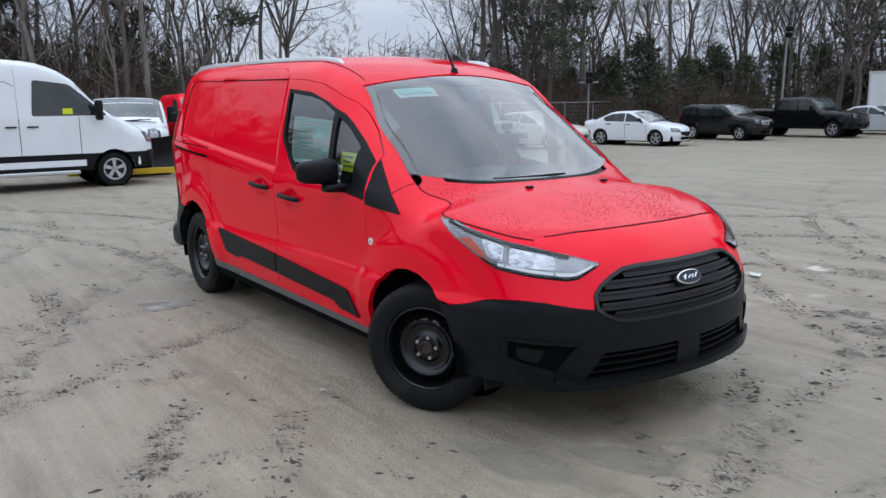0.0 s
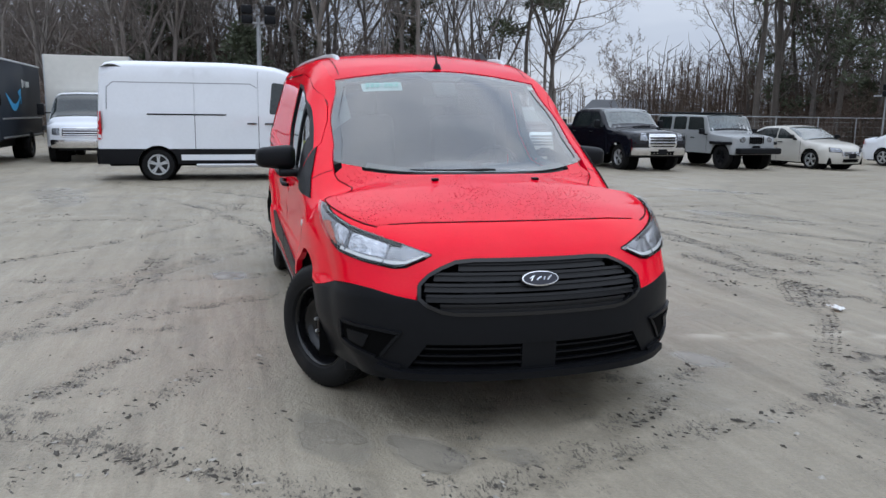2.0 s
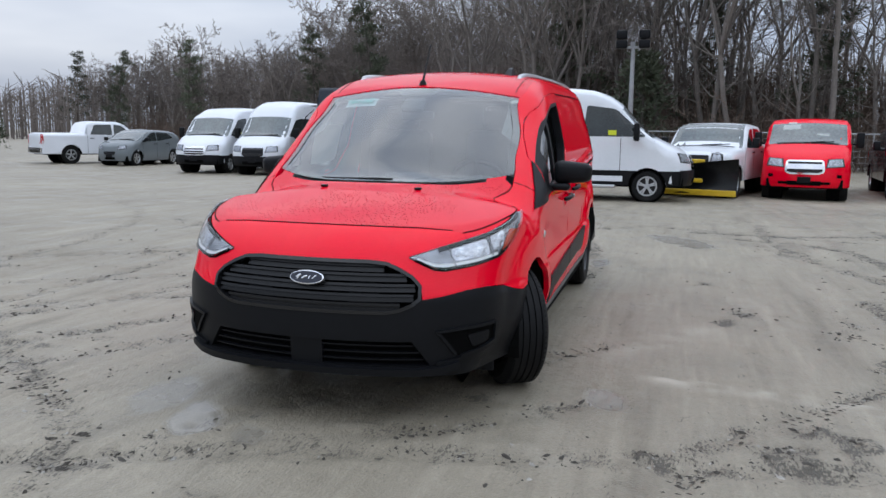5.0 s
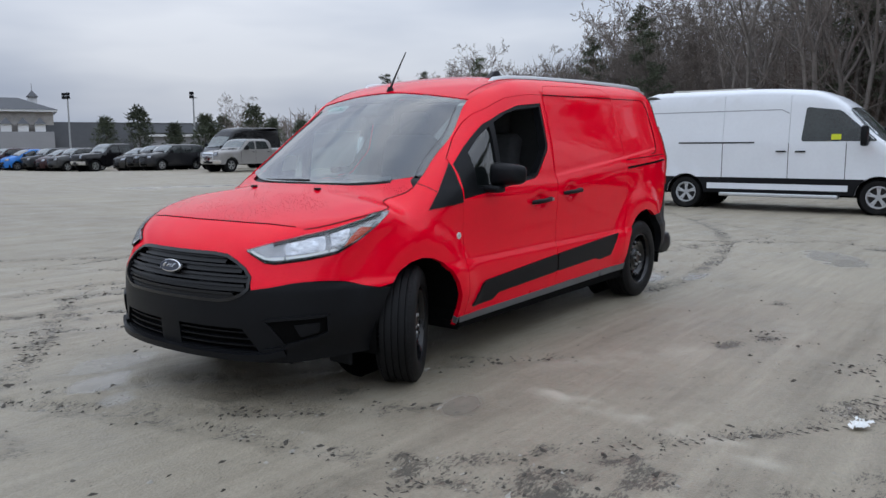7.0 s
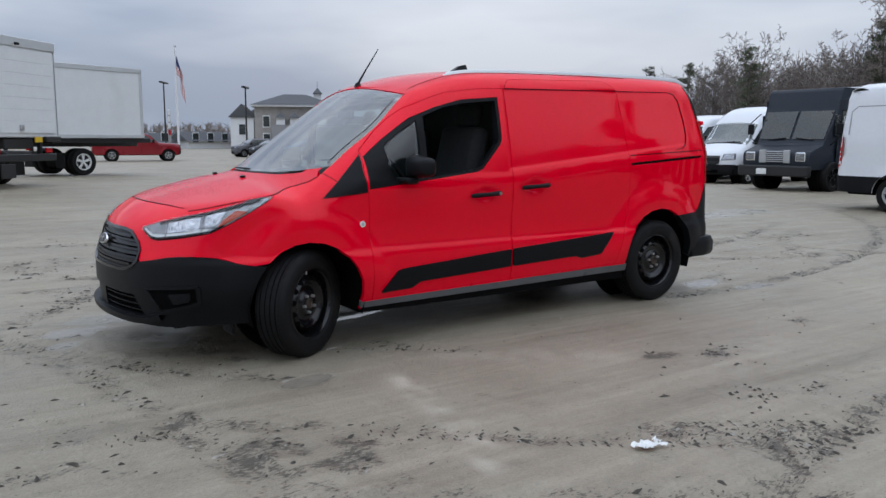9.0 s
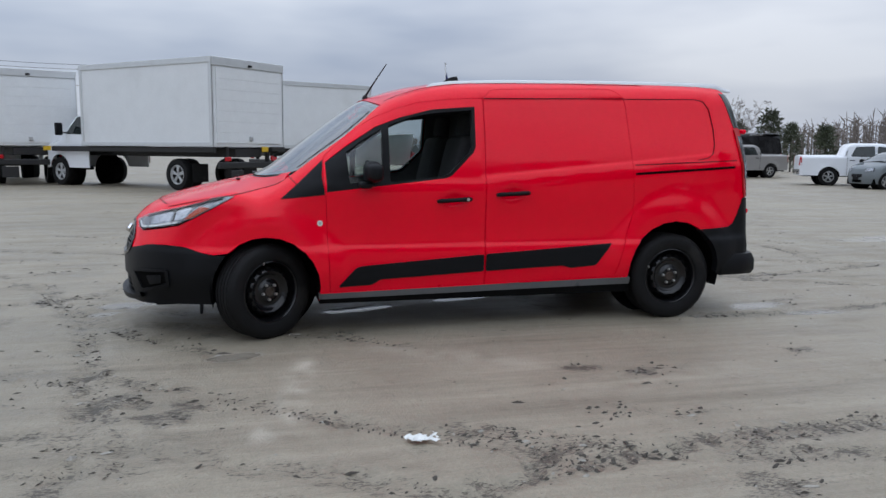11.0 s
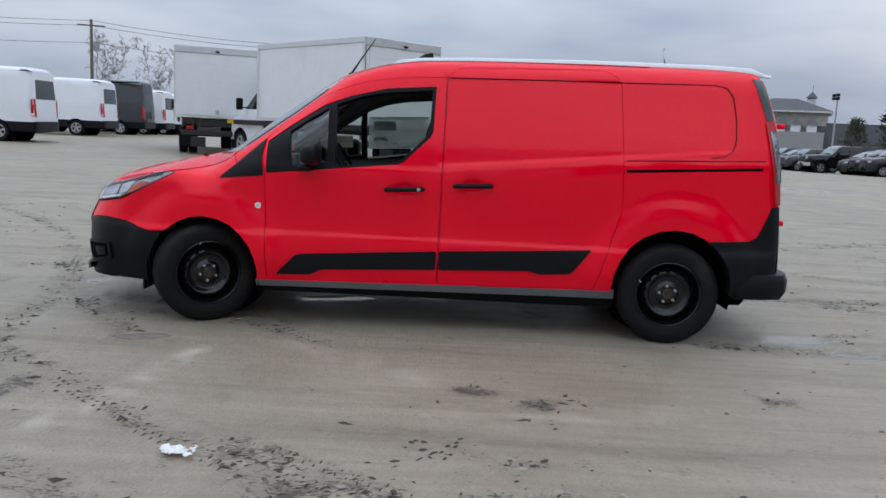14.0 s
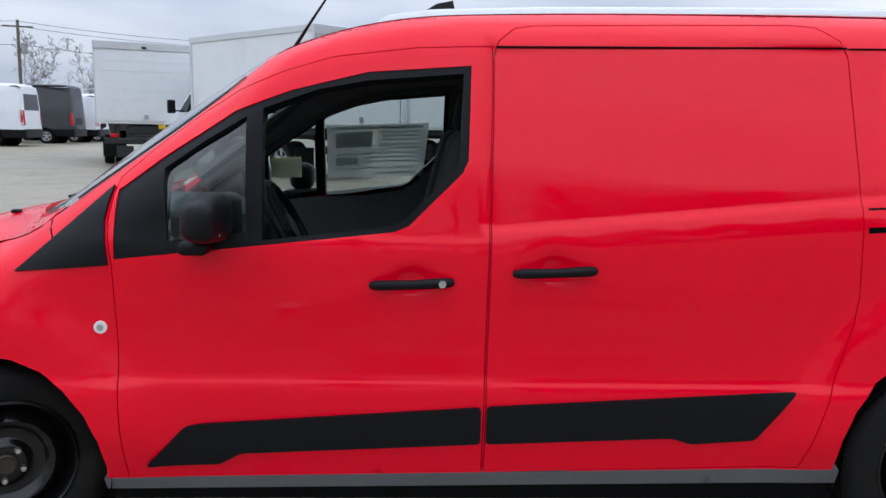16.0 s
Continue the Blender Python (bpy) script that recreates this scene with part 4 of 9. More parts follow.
    panel("hood", hull, "T", between(sk.top, ws0, None), M, v, step=0.13, depth=0.02)
    ws_poly = between(sk.top, ws1, ws0)
    panel("windscreen_frame", hull, "T", ws_poly, M, v, step=0.13, depth=0.01)
    ws_mid = (ws0 + ws1) / 2
    glass = panel("windscreen", hull, "T", rounded([(ws_mid + (x - ws_mid) * 0.95, y * K.get("screen", 0.93)) for x, y in ws_poly], 0.04), M_SCREEN_FAR, v, "windscreen with reflected sky put into its pale colour", step=0.13, off=0.003, depth=0.004)
    hw = 0.78 * K.get("screen", 0.93) * Wd
    band("cowl", hull, "T", [(ws0 - 0.03, -hw), (ws0 - 0.03, hw)], 0.07, M_PLASTIC, v, "black cowl under the wipers", off=0.006, depth=0.0, step=0.1)
    rg = K.get("rear_glass")
    panel("roof", hull, "T", between(sk.top, rg[1] if rg else None, ws1), M, v, step=0.15, depth=0.02)
    if rg:
        panel("rear_window", hull, "T", between(sk.top, rg[0], rg[1]), M_GLASS_FAR, v, step=0.13, off=-0.004, depth=0.01)
        panel("trunk_lid", hull, "T", between(sk.top, None, rg[0]), M, v, step=0.15, depth=0.02)
    panel("front_fascia", hull, "N", sk.front, M, v, step=0.08, depth=0.02)
    panel("tailgate", hull, "B", sk.rear, M, v, step=0.15, depth=0.02)
    if K.get("back_glass"):
        y1, z0, z1 = K["back_glass"]
        panel("rear_window", hull, "B", rounded([(-y1, z0), (y1, z0), (y1 * 0.92, z1), (-y1 * 0.92, z1)], 0.05), M_GLASS_FAR, v, step=0.12, off=0.004, depth=0.01)
    z0, z1 = K["bumper"]
    bm_mat = dark_bumper or (M if not K.get("chrome_bumper") else M_CHROME)
    if dark_bumper or K.get("chrome_bumper"):
        panel("front_bumper", hull, "N", [(-phi0, z0), (phi0, z0), (phi0, z1), (-phi0, z1)], bm_mat, v, step=0.08, off=0.02, depth=0.03)
        panel("rear_bumper", hull, "B", [(-Wd * 0.88, z0), (Wd * 0.88, z0), (Wd * 0.88, z1), (-Wd * 0.88, z1)], bm_mat, v, step=0.15, off=0.03, depth=0.05)
    a1, z0, z1 = K["grille"]
    g_poly = rounded([(-a1, z0), (-a1 * 0.75, z0 - 0.04), (a1 * 0.75, z0 - 0.04), (a1, z0), (a1, z1), (-a1, z1)], 0.03)
    panel("grille", hull, "N", g_poly, M_GLOSSBLACK, v, step=0.06, off=0.008, depth=0.02)
    bar_mat = M_CHROME if grille == "chrome" else M_PLASTIC
    nb = K.get("bars", 3)
    for i in range(nb):
        z = z0 + (z1 - z0) * (i + 0.5) / nb
        band("grille_bar", hull, "N", [(-a1 * 0.95, z), (a1 * 0.95, z)], (z1 - z0) / nb * 0.45, bar_mat, v, off=0.022, depth=0.0, step=0.08)
    if grille == "chrome":
        ring = g_poly + g_poly[:1]
        band("grille_surround", hull, "N", ring, 0.04, M_CHROME, v, off=0.024, depth=0.0, step=0.08)
    # dark panel on the skin paints the shade of the lower opening
    panel("lower_intake", hull, "N", [(-a1 * 0.9, zb + 0.06), (a1 * 0.9, zb + 0.06), (a1 * 0.9, zb + 0.16), (-a1 * 0.9, zb + 0.16)], M_DARK, v, step=0.08, off=0.024, depth=0.03)
    p, _ = hull.solve("N", np.array([0.0]), np.array([K["plate_z"]]))
    part("number_plate", box((0.02, 0.31, 0.15), (p[0][0] + 0.02, 0, K["plate_z"]), 0.005, 1), M_PLASTIC if K.get("chrome_bumper") else M_PLASTIC, v)
    part("underbody", box((L - 0.5, Wd * 1.7, 0.25), (0, 0, zb + 0.08), 0.02, 1), M_LINER, v)
    bm = bmesh.new()
    for i in range(-1, 2, 2):
        tube([(ws0 - 0.02, i * 0.1, top(ws0) + 0.02), (ws0 - 0.1, i * 0.1 + 0.5, top(ws0 - 0.1) + 0.005)], 0.012, 4, bm)
    part("wiper", bm, M_PLASTIC, v)
    if extra:
        extra(v, hull, sk, M)
    return v


BODIES = {
    "cargo_van": dict(L=5.98, W=2.06, top=[(3.0, 0.95), (2.75, 1.12), (2.2, 1.38), (1.98, 1.5), (1.3, 2.18), (1.05, 2.34), (0.6, 2.47), (-0.5, 2.53), (-2.5, 2.52), (-2.98, 2.44)],
                      belt=1.35, tumble=0.08, front=[(0.3, 2.9), (0.5, 2.96), (0.8, 2.95), (1.05, 2.85), (1.3, 2.6), (2.6, 2.4)], rear=[(0.3, -2.98), (0.6, -2.98), (1.5, -2.94), (2.6, -2.86)],
                      r=0.345, tyre=0.235, rim=0.215, axle_f=1.98, axle_r=-1.77, sill=0.36, zN=1.02, zB=2.36, phi=0.8, edge=0.12, k=(0.18, 0.1, 0.1),
                      cuts=[1.38, 0.32, -1.0], names=["front_fender", "front_door", "side_panel", "rear_quarter"], windscreen=(2.10, 1.38), screen=0.9,
                      glass=[[(1.92, 1.42), (1.25, 2.02), (0.62, 2.1), (0.55, 1.42)]], handles=[(0.55, 1.22), (0.18, 1.22)], handle_mat=None, mirror=(1.72, 1.4), mirror_h=1.5,
                      lamp=(0.42, 0.76, 0.86, 1.06), tail=(0.78, 0.9, 0.85, 1.45), bumper=(0.36, 0.7), grille=(0.36, 0.74, 1.0), bars=3, plate_z=0.55, cladding=(0.36, 0.68), back_glass=(0.75, 1.45, 2.1), bow=0.3),
    "pickup": dict(L=5.9, W=2.03, top=[(2.95, 1.05), (2.8, 1.17), (2.1, 1.27), (1.45, 1.31), (0.75, 1.86), (0.5, 1.92), (-0.6, 1.93), (-0.92, 1.86), (-1.02, 1.45), (-1.06, 1.4), (-2.9, 1.38), (-2.95, 1.3)],
                   belt=1.25, tumble=0.17, front=[(0.4, 2.85), (0.6, 2.93), (0.85, 2.93), (1.1, 2.9), (1.3, 2.7), (2.0, 2.5)], rear=[(0.4, -2.93), (2.0, -2.93)],
                   r=0.4, tyre=0.27, rim=0.24, axle_f=2.0, axle_r=-1.68, sill=0.45, zN=1.12, zB=1.32, phi=0.8, edge=0.06, bow=0.1,
                   cuts=[1.3, 0.22, -0.95], names=["front_fender", "front_door", "rear_door", "bed_side"], windscreen=(1.42, 0.62),
                   glass=[[(1.12, 1.33), (0.62, 1.74), (0.28, 1.78), (0.26, 1.3)], [(0.18, 1.3), (0.16, 1.78), (-0.6, 1.76), (-0.82, 1.32)]], handles=[(0.38, 1.15), (-0.75, 1.15)], mirror=(1.02, 1.28), mirror_h=1.0,
                   lamp=(0.42, 0.62, 0.92, 1.16), tail=(0.82, 0.9, 0.9, 1.3), bumper=(0.5, 0.72), grille=(0.4, 0.76, 1.1), bars=4, plate_z=0.6, chrome_bumper=True),
    "sedan": dict(L=4.67, W=1.83, top=[(2.33, 0.68), (2.2, 0.78), (1.6, 0.93), (1.12, 1.0), (0.3, 1.4), (0.0, 1.46), (-0.7, 1.44), (-1.15, 1.34), (-1.75, 1.12), (-2.2, 1.08), (-2.33, 1.0)],
                  belt=0.98, tumble=0.22, front=[(0.2, 2.24), (0.45, 2.31), (0.7, 2.27), (0.9, 2.0), (1.5, 1.8)], rear=[(0.2, -2.25), (0.6, -2.32), (0.95, -2.28), (1.5, -2.15)],
                  r=0.325, tyre=0.22, rim=0.225, axle_f=1.38, axle_r=-1.32, sill=0.22, zN=0.72, zB=1.0, phi=0.75, edge=0.06, bow=0.3,
                  cuts=[0.95, -0.1, -1.02], names=["front_fender", "front_door", "rear_door", "rear_quarter"], windscreen=(1.1, 0.22), rear_glass=(-1.75, -1.0),
                  glass=[[(0.8, 1.0), (0.15, 1.32), (-0.06, 1.36), (-0.08, 1.0)], [(-0.14, 1.0), (-0.12, 1.36), (-0.75, 1.33), (-1.2, 1.16), (-1.1, 1.02)]], handles=[(0.08, 0.88), (-0.9, 0.9)], mirror=(0.72, 0.96), mirror_h=0.55,
                  lamp=(0.35, 0.7, 0.6, 0.74), tail=(0.45, 0.78, 0.78, 0.95), bumper=(0.22, 0.5), grille=(0.34, 0.5, 0.6), bars=2, plate_z=0.48),
    "suv": dict(L=4.3, W=1.83, top=[(2.13, 0.9), (2.0, 1.02), (1.35, 1.12), (1.05, 1.18), (0.45, 1.58), (0.2, 1.66), (-1.5, 1.66), (-1.95, 1.58), (-2.12, 1.4)],
                belt=1.1, tumble=0.14, front=[(0.25, 2.0), (0.5, 2.12), (0.9, 2.1), (1.05, 1.95), (1.7, 1.7)], rear=[(0.25, -2.08), (0.6, -2.13), (1.1, -2.1), (1.7, -1.85)],
                r=0.345, tyre=0.22, rim=0.22, axle_f=1.3, axle_r=-1.25, sill=0.28, zN=0.96, zB=1.52, phi=0.8, edge=0.07, bow=0.16,
                cuts=[0.9, -0.1, -1.0], names=["front_fender", "front_door", "rear_door", "rear_quarter"], windscreen=(1.05, 0.38),
                glass=[[(0.85, 1.12), (0.4, 1.5), (-0.06, 1.54), (-0.08, 1.12)], [(-0.14, 1.12), (-0.12, 1.54), (-0.95, 1.53), (-0.98, 1.12)], [(-1.06, 1.14), (-1.04, 1.52), (-1.6, 1.48), (-1.75, 1.2)]], handles=[(0.05, 1.0), (-0.85, 1.0)], mirror=(0.72, 1.1), mirror_h=0.75,
                lamp=(0.4, 0.68, 0.78, 0.94), tail=(0.62, 0.8, 0.85, 1.1), bumper=(0.28, 0.62), grille=(0.36, 0.78, 0.9), bars=1, plate_z=0.5, cladding=(0.28, 0.42), back_glass=(0.62, 1.15, 1.5)),
    "hatch": dict(L=4.17, W=1.77, top=[(2.06, 0.8), (1.9, 0.93), (1.5, 1.03), (1.25, 1.1), (0.35, 1.5), (0.0, 1.58), (-1.2, 1.54), (-1.75, 1.42), (-2.05, 1.2)],
                  belt=1.02, tumble=0.17, front=[(0.2, 1.98), (0.5, 2.05), (0.8, 2.0), (1.0, 1.8), (1.6, 1.6)], rear=[(0.2, -2.0), (0.6, -2.07), (1.1, -2.02), (1.6, -1.75)],
                  r=0.325, tyre=0.215, rim=0.22, axle_f=1.3, axle_r=-1.3, sill=0.22, zN=0.86, zB=1.4, phi=0.78, edge=0.07, bow=0.28,
                  cuts=[0.9, -0.1, -1.0], names=["front_fender", "front_door", "rear_door", "rear_quarter"], windscreen=(1.22, 0.28),
                  glass=[[(0.95, 1.06), (0.25, 1.42), (-0.06, 1.46), (-0.08, 1.06)], [(-0.14, 1.06), (-0.12, 1.46), (-0.9, 1.42), (-1.35, 1.2)]], handles=[(0.05, 0.94), (-0.85, 0.95)], mirror=(0.85, 1.03), mirror_h=0.6,
                  lamp=(0.4, 0.75, 0.72, 0.86), tail=(0.6, 0.78, 0.85, 1.1), bumper=(0.22, 0.5), grille=(0.3, 0.52, 0.62), bars=1, plate_z=0.45, back_glass=(0.58, 1.1, 1.4)),
}
for k_ in BODIES.values():
    if k_.get("handle_mat", 1) is None:
        k_["handle_mat"] = M_PLASTIC


# ---- vehicles parked round the lot ----
M_STEPVAN = shader("dark_slate_paint", (0.015, 0.021, 0.031), 0.5, spec=0.25, coat=0.12, var=0.08)
M_CYAN = shader("bright_blue_decal", (0.02, 0.32, 0.62), 0.4)
M_BOXWHITE = shader("white_box_panel", (0.70, 0.72, 0.73), 0.4, var=0.05, scale=3, stain=(0.55, 0.56, 0.55), stain_at=(0.55, 0.9), stain_scale=0.7)
M_CREAM = shader("cream_box_panel", (0.66, 0.64, 0.58), 0.45, var=0.06)


def van_extras(step=True):
    def f(v, hull, sk, M):
        for s in (1, -1):
            band("slide_rail", hull, "S", [(-0.35, 1.40), (-1.95, 1.40)], 0.03, M_PLASTIC, v, "black door rail", off=0.006, depth=0.0, side=s)
            # grey band: the pressed line's shade, put into colour
            band("stamped_line", hull, "S", [(0.3, 1.98), (0.15, 2.06), (-2.6, 2.05), (-2.72, 1.95), (-2.74, 1.5)], 0.02, M_DARKLINE, v, off=0.002, depth=0.0, side=s)
            panel("sill_panel", hull, "S", [(1.45, 0.44), (1.45, 0.56), (-1.3, 0.56), (-1.3, 0.44)], M, v, "white sill insert", step=0.2, off=0.012, depth=0.01, side=s)
            panel("yellow_label", hull, "S", [(1.28, 1.45), (1.10, 1.45), (1.10, 1.56), (1.28, 1.56)], M_YELLOW, v, "yellow-green label in the window", step=0.1, off=0.008, depth=0.0, side=s)
        if step:
            part("side_step", box((2.3, 0.22, 0.07), (0.15, -1.05, 0.33), 0.015, 1), M_SILVER, v, "silver running board")
    return f


M_DARKLINE = shader("panel_shadow_line", (0.3, 0.31, 0.33), 0.6)


def papers(v, hull, sk, M):
    """Sale papers lying behind the windscreen."""
    for q in ([(1.62, -0.62), (1.62, -0.2), (1.46, -0.2), (1.46, -0.62)], [(1.80, 0.2), (1.80, 0.5), (1.74, 0.5), (1.74, 0.2)], [(1.44, -0.5), (1.44, -0.3), (1.36, -0.3), (1.36, -0.5)]):
        panel("sale_paper", hull, "T", q, M_SHEET, v, "pale paper in the windscreen", step=0.1, off=0.004, depth=0.0)
    for s in (1, -1):
        panel("fog_lamp", hull, "N", [(s * 0.62, 0.6), (s * 0.72, 0.6), (s * 0.72, 0.68), (s * 0.62, 0.68)], M_DARK, v, step=0.05, off=0.01, depth=0.01)
    band("bumper_slot", hull, "N", [(-0.5, 0.47), (0.5, 0.47)], 0.06, M_DARK, v, off=0.012, depth=0.0)


def plow_extras(v, hull, sk, M):
    bm = bmesh.new()
    rows, n = [], 9
    for i in range(n):
        a = -0.95 + 1.5 * i / (n - 1)
        x, z = 3.62 - 0.30 * math.cos(a), 0.62 + 0.52 * math.sin(a)
        rows.append([bm.verts.new((x + dx - 0.1 * abs(y) / 1.2, y, z + (0.14 * abs(y) / 1.2 if i > n // 2 else 0))) for dx, y in ((0, -1.25), (0, 0), (0, 1.25))])
    for r0, r1 in zip(rows, rows[1:]):
        for k in range(2):
            bm.faces.new((r0[k], r0[k + 1], r1[k + 1], r1[k]))
    bmesh.ops.solidify(bm, geom=bm.faces[:], thickness=0.05)
    plow = part("snow_plow_blade", bm, M_GLOSSBLACK, v, "curved black snow plow blade", smooth=40)
    part("cutting_edge", box((0.05, 2.5, 0.14), (3.4, 0, 0.22), 0.01, 1), M_YELLOWPAINT, plow, "yellow cutting edge")
    bm = box((0.5, 0.9, 0.1), (3.1, 0, 0.5), 0.02, 1)
    box((0.1, 0.8, 0.5), (3.0, 0, 0.75), 0.02, 1, bm)
    part("plow_mount", bm, M_YELLOWPAINT, v, "yellow plow mount")


M_YELLOWPAINT = shader("yellow_plow_paint", (0.65, 0.42, 0.02), 0.4)


def spare_extras(v, hull, sk, M):
    for s in (1, -1):
        part("fender_flare", box((0.95, 0.16, 0.1), (1.45, s * 0.93, 0.86), 0.03, 2), M_PLASTIC, v)
        part("fender_flare", box((0.95, 0.16, 0.1), (-1.45, s * 0.93, 0.86), 0.03, 2), M_PLASTIC, v)
        part("round_headlight", cyl(0.09, 0.09, 0.05, Matrix.Translation((2.02, s * 0.52, 0.98)) @ Matrix.Rotation(radians(90), 4, "Y"), 20), M_LAMP, v)
    part("winch_bumper", box((0.22, 1.7, 0.2), (2.2, 0, 0.62), 0.04, 2), M_PLASTIC, v)
    for i in range(7):
        part("grille_slot", box((0.03, 0.05, 0.24), (2.07, -0.27 + 0.09 * i, 0.97), 0.015, 1), M_DARK, v)
    part("soft_top", box((2.6, 1.5, 0.04), (-0.7, 0, 1.83), 0.015, 1), M_PLASTIC, v)


BODIES["jeep"] = dict(BODIES["suv"], L=4.4, W=1.87, top=[(2.08, 1.0), (2.0, 1.1), (1.0, 1.22), (0.86, 1.26), (0.62, 1.72), (0.5, 1.8), (-1.9, 1.82), (-2.12, 1.75)], front=[(0.3, 2.0), (0.6, 2.06), (1.1, 2.04), (1.9, 1.95)], rear=[(0.3, -2.1), (1.9, -2.08)],
                      r=0.4, rim=0.22, axle_f=1.45, axle_r=-1.45, sill=0.5, zN=1.05, zB=1.72, belt=1.2, tumble=0.07, cuts=[0.75, -0.3, -1.1], windscreen=(0.85, 0.56), bow=0.02, k=(0.06, 0.05, 0.05), cladding=None, bumper=(0.52, 0.7),
                      glass=[[(0.62, 1.26), (0.5, 1.68), (-0.22, 1.7), (-0.24, 1.26)], [(-0.36, 1.26), (-0.34, 1.7), (-1.0, 1.7), (-1.04, 1.26)], [(-1.18, 1.26), (-1.16, 1.7), (-1.95, 1.7), (-1.98, 1.26)]], lamp=(0.6, 0.66, 0.9, 1.0), grille=(0.3, 0.88, 1.06), bars=1, plate_z=0.72)
BODIES["low_van"] = dict(BODIES["cargo_van"], top=[(3.0, 0.95), (2.75, 1.12), (2.2, 1.38), (1.98, 1.5), (1.35, 1.98), (1.1, 2.05), (0.6, 2.09), (-2.5, 2.09), (-2.98, 2.02)], zB=1.96, glass=[[(1.92, 1.42), (1.3, 1.86), (0.62, 1.9), (0.55, 1.42)]], back_glass=(0.75, 1.4, 1.85), bars=1, cladding=None, k=(0.14, 0.1, 0.1))
BODIES["high_van"] = dict(BODIES["cargo_van"], top=[(3.0, 0.95), (2.75, 1.12), (2.2, 1.38), (1.98, 1.5), (1.35, 2.2), (1.05, 2.5), (0.7, 2.66), (0.0, 2.76), (-2.5, 2.76), (-2.98, 2.68)], zB=2.6, bars=1)

white = (0.74, 0.76, 0.79)
COARSE = 1.3
vehicle("cargo_van", "white_cargo_van", "white cargo van with black lower cladding and a side step", "van", (-13.2, -0.85), 90, white, WHITE_RIM, dark_bumper=M_PLASTIC, mat=M_WHITE, extra=van_extras())
vehicle("low_van", "red_passenger_van", "red low-roof van with price papers in the windscreen", "van", (-18.4, 5.3), -10, None, dark_bumper=None, mat=M_RED, grille="chrome", extra=papers)
vehicle("pickup", "plow_pickup", "white crew-cab pickup carrying a black snow plow", "pickup truck", (-17.6, 2.85), -16, white, mat=M_WHITE, extra=plow_extras)
vehicle("pickup", "maroon_pickup", "dark maroon crew-cab pickup with chrome grille", "pickup truck", (-19.6, 8.35), -6, (0.04, 0.012, 0.017), grille="chrome")
vehicle("pickup", "black_pickup", "black crew-cab pickup with chrome grille", "pickup truck", (-18.9, 11.4), 4, (0.006, 0.007, 0.011), grille="chrome")
vehicle("jeep", "grey_offroader", "silver boxy off-roader with black soft top and flares", "car", (-18.7, 15.2), 6, (0.33, 0.34, 0.34), M_PLASTIC, dark_bumper=M_PLASTIC, extra=spare_extras)
vehicle("sedan", "beige_sedan", "pale beige mid-size sedan with chrome trim", "car", (-18.6, 18.6), 8, (0.52, 0.5, 0.45), grille="chrome")
vehicle("sedan", "white_sedan", "small white four-door sedan with alloy wheels", "car", (-18.3, 24.3), 8, white, mat=M_WHITE)
vehicle("suv", "black_suv", "small boxy black suv with bright grille slots", "car", (-18.0, 30.2), 0, (0.008, 0.008, 0.009), grille="chrome")
vehicle("pickup", "black_crew_pickup", "black crew-cab pickup with dark grille", "pickup truck", (-16.9, 35.0), 0, (0.006, 0.006, 0.007), dark_bumper=M_PLASTIC)
vehicle("sedan", "silver_sedan", "silver sedan parked beside a white truck", "car", (-15.2, 39.0), 0, (0.5, 0.52, 0.54))
vehicle("cargo_van", "white_panel_van", "white cargo van with chrome-barred grille", "van", (-23.2, -15.6), 2, white, WHITE_RIM, dark_bumper=M_PLASTIC, mat=M_WHITE, grille="chrome", extra=van_extras(False))
vehicle("high_van", "white_high_roof_van", "white high-roof van with black grille", "van", (-22.8, -12.95), 2, white, WHITE_RIM, dark_bumper=M_PLASTIC, mat=M_WHITE, extra=van_extras(False))
vehicle("hatch", "grey_hatchback", "silver-grey electric hatchback with alloy wheels", "car", (-25.3, -21.6), 0, (0.16, 0.18, 0.19))
vehicle("pickup", "white_pickup", "white crew-cab pickup beside a grey hatchback", "pickup truck", (-26.2, -24.4), 150, white, mat=M_WHITE)
vehicle("pickup", "silver_pickup", "silver crew-cab pickup with chrome bumper", "pickup truck", (-26.6, -34.9), 0, (0.27, 0.26, 0.25), grille="chrome")
vehicle("high_van", "black_high_roof_van", "black high-roof passenger van", "van", (-30.0, -40.0), 0, (0.008, 0.008, 0.009), dark_bumper=M_PLASTIC)
row = [(297, 55, "suv", (0.02, 0.02, 0.022), "dark grey suv parked in a long row"), (272, 56.5, "suv", (0.008, 0.008, 0.009), "black suv parked in a long row"), (245, 58, "hatch", (0.03, 0.028, 0.026), "dark brown hatchback parked in a long row"), (192, 61, "pickup", (0.007, 0.007, 0.008), "black pickup parked in a long row"), (128, 63.5, "suv", (0.05, 0.05, 0.05), "grey suv parked in a long row"), (104, 65, "hatch", (0.03, 0.008, 0.01), "dark red hatchback parked in a long row"), (82, 66.5, "suv", (0.01, 0.012, 0.015), "black suv parked in a long row"), (44, 68, "hatch", (0.02, 0.16, 0.5), "bright blue hatchback parked in a long row"), (12, 70, "suv", (0.03, 0.008, 0.01), "dark maroon suv parked in a long row"), (-25, 72, "hatch", (0.02, 0.02, 0.02), "black hatchback parked in a long row"), (-60, 74, "suv", (0.1, 0.1, 0.11), "silver suv parked in a long row")]
COARSE = 2.0
for px, d, kind, c, lab in row:
    az = radians(-114.1 - 0.0341 * px)
    vehicle(kind, lab.split(" parked")[0].replace(" ", "_"), lab, "car", (4.89 + d * math.cos(az), 3.6 + d * math.sin(az)), 0, c, group="cars in the far row")
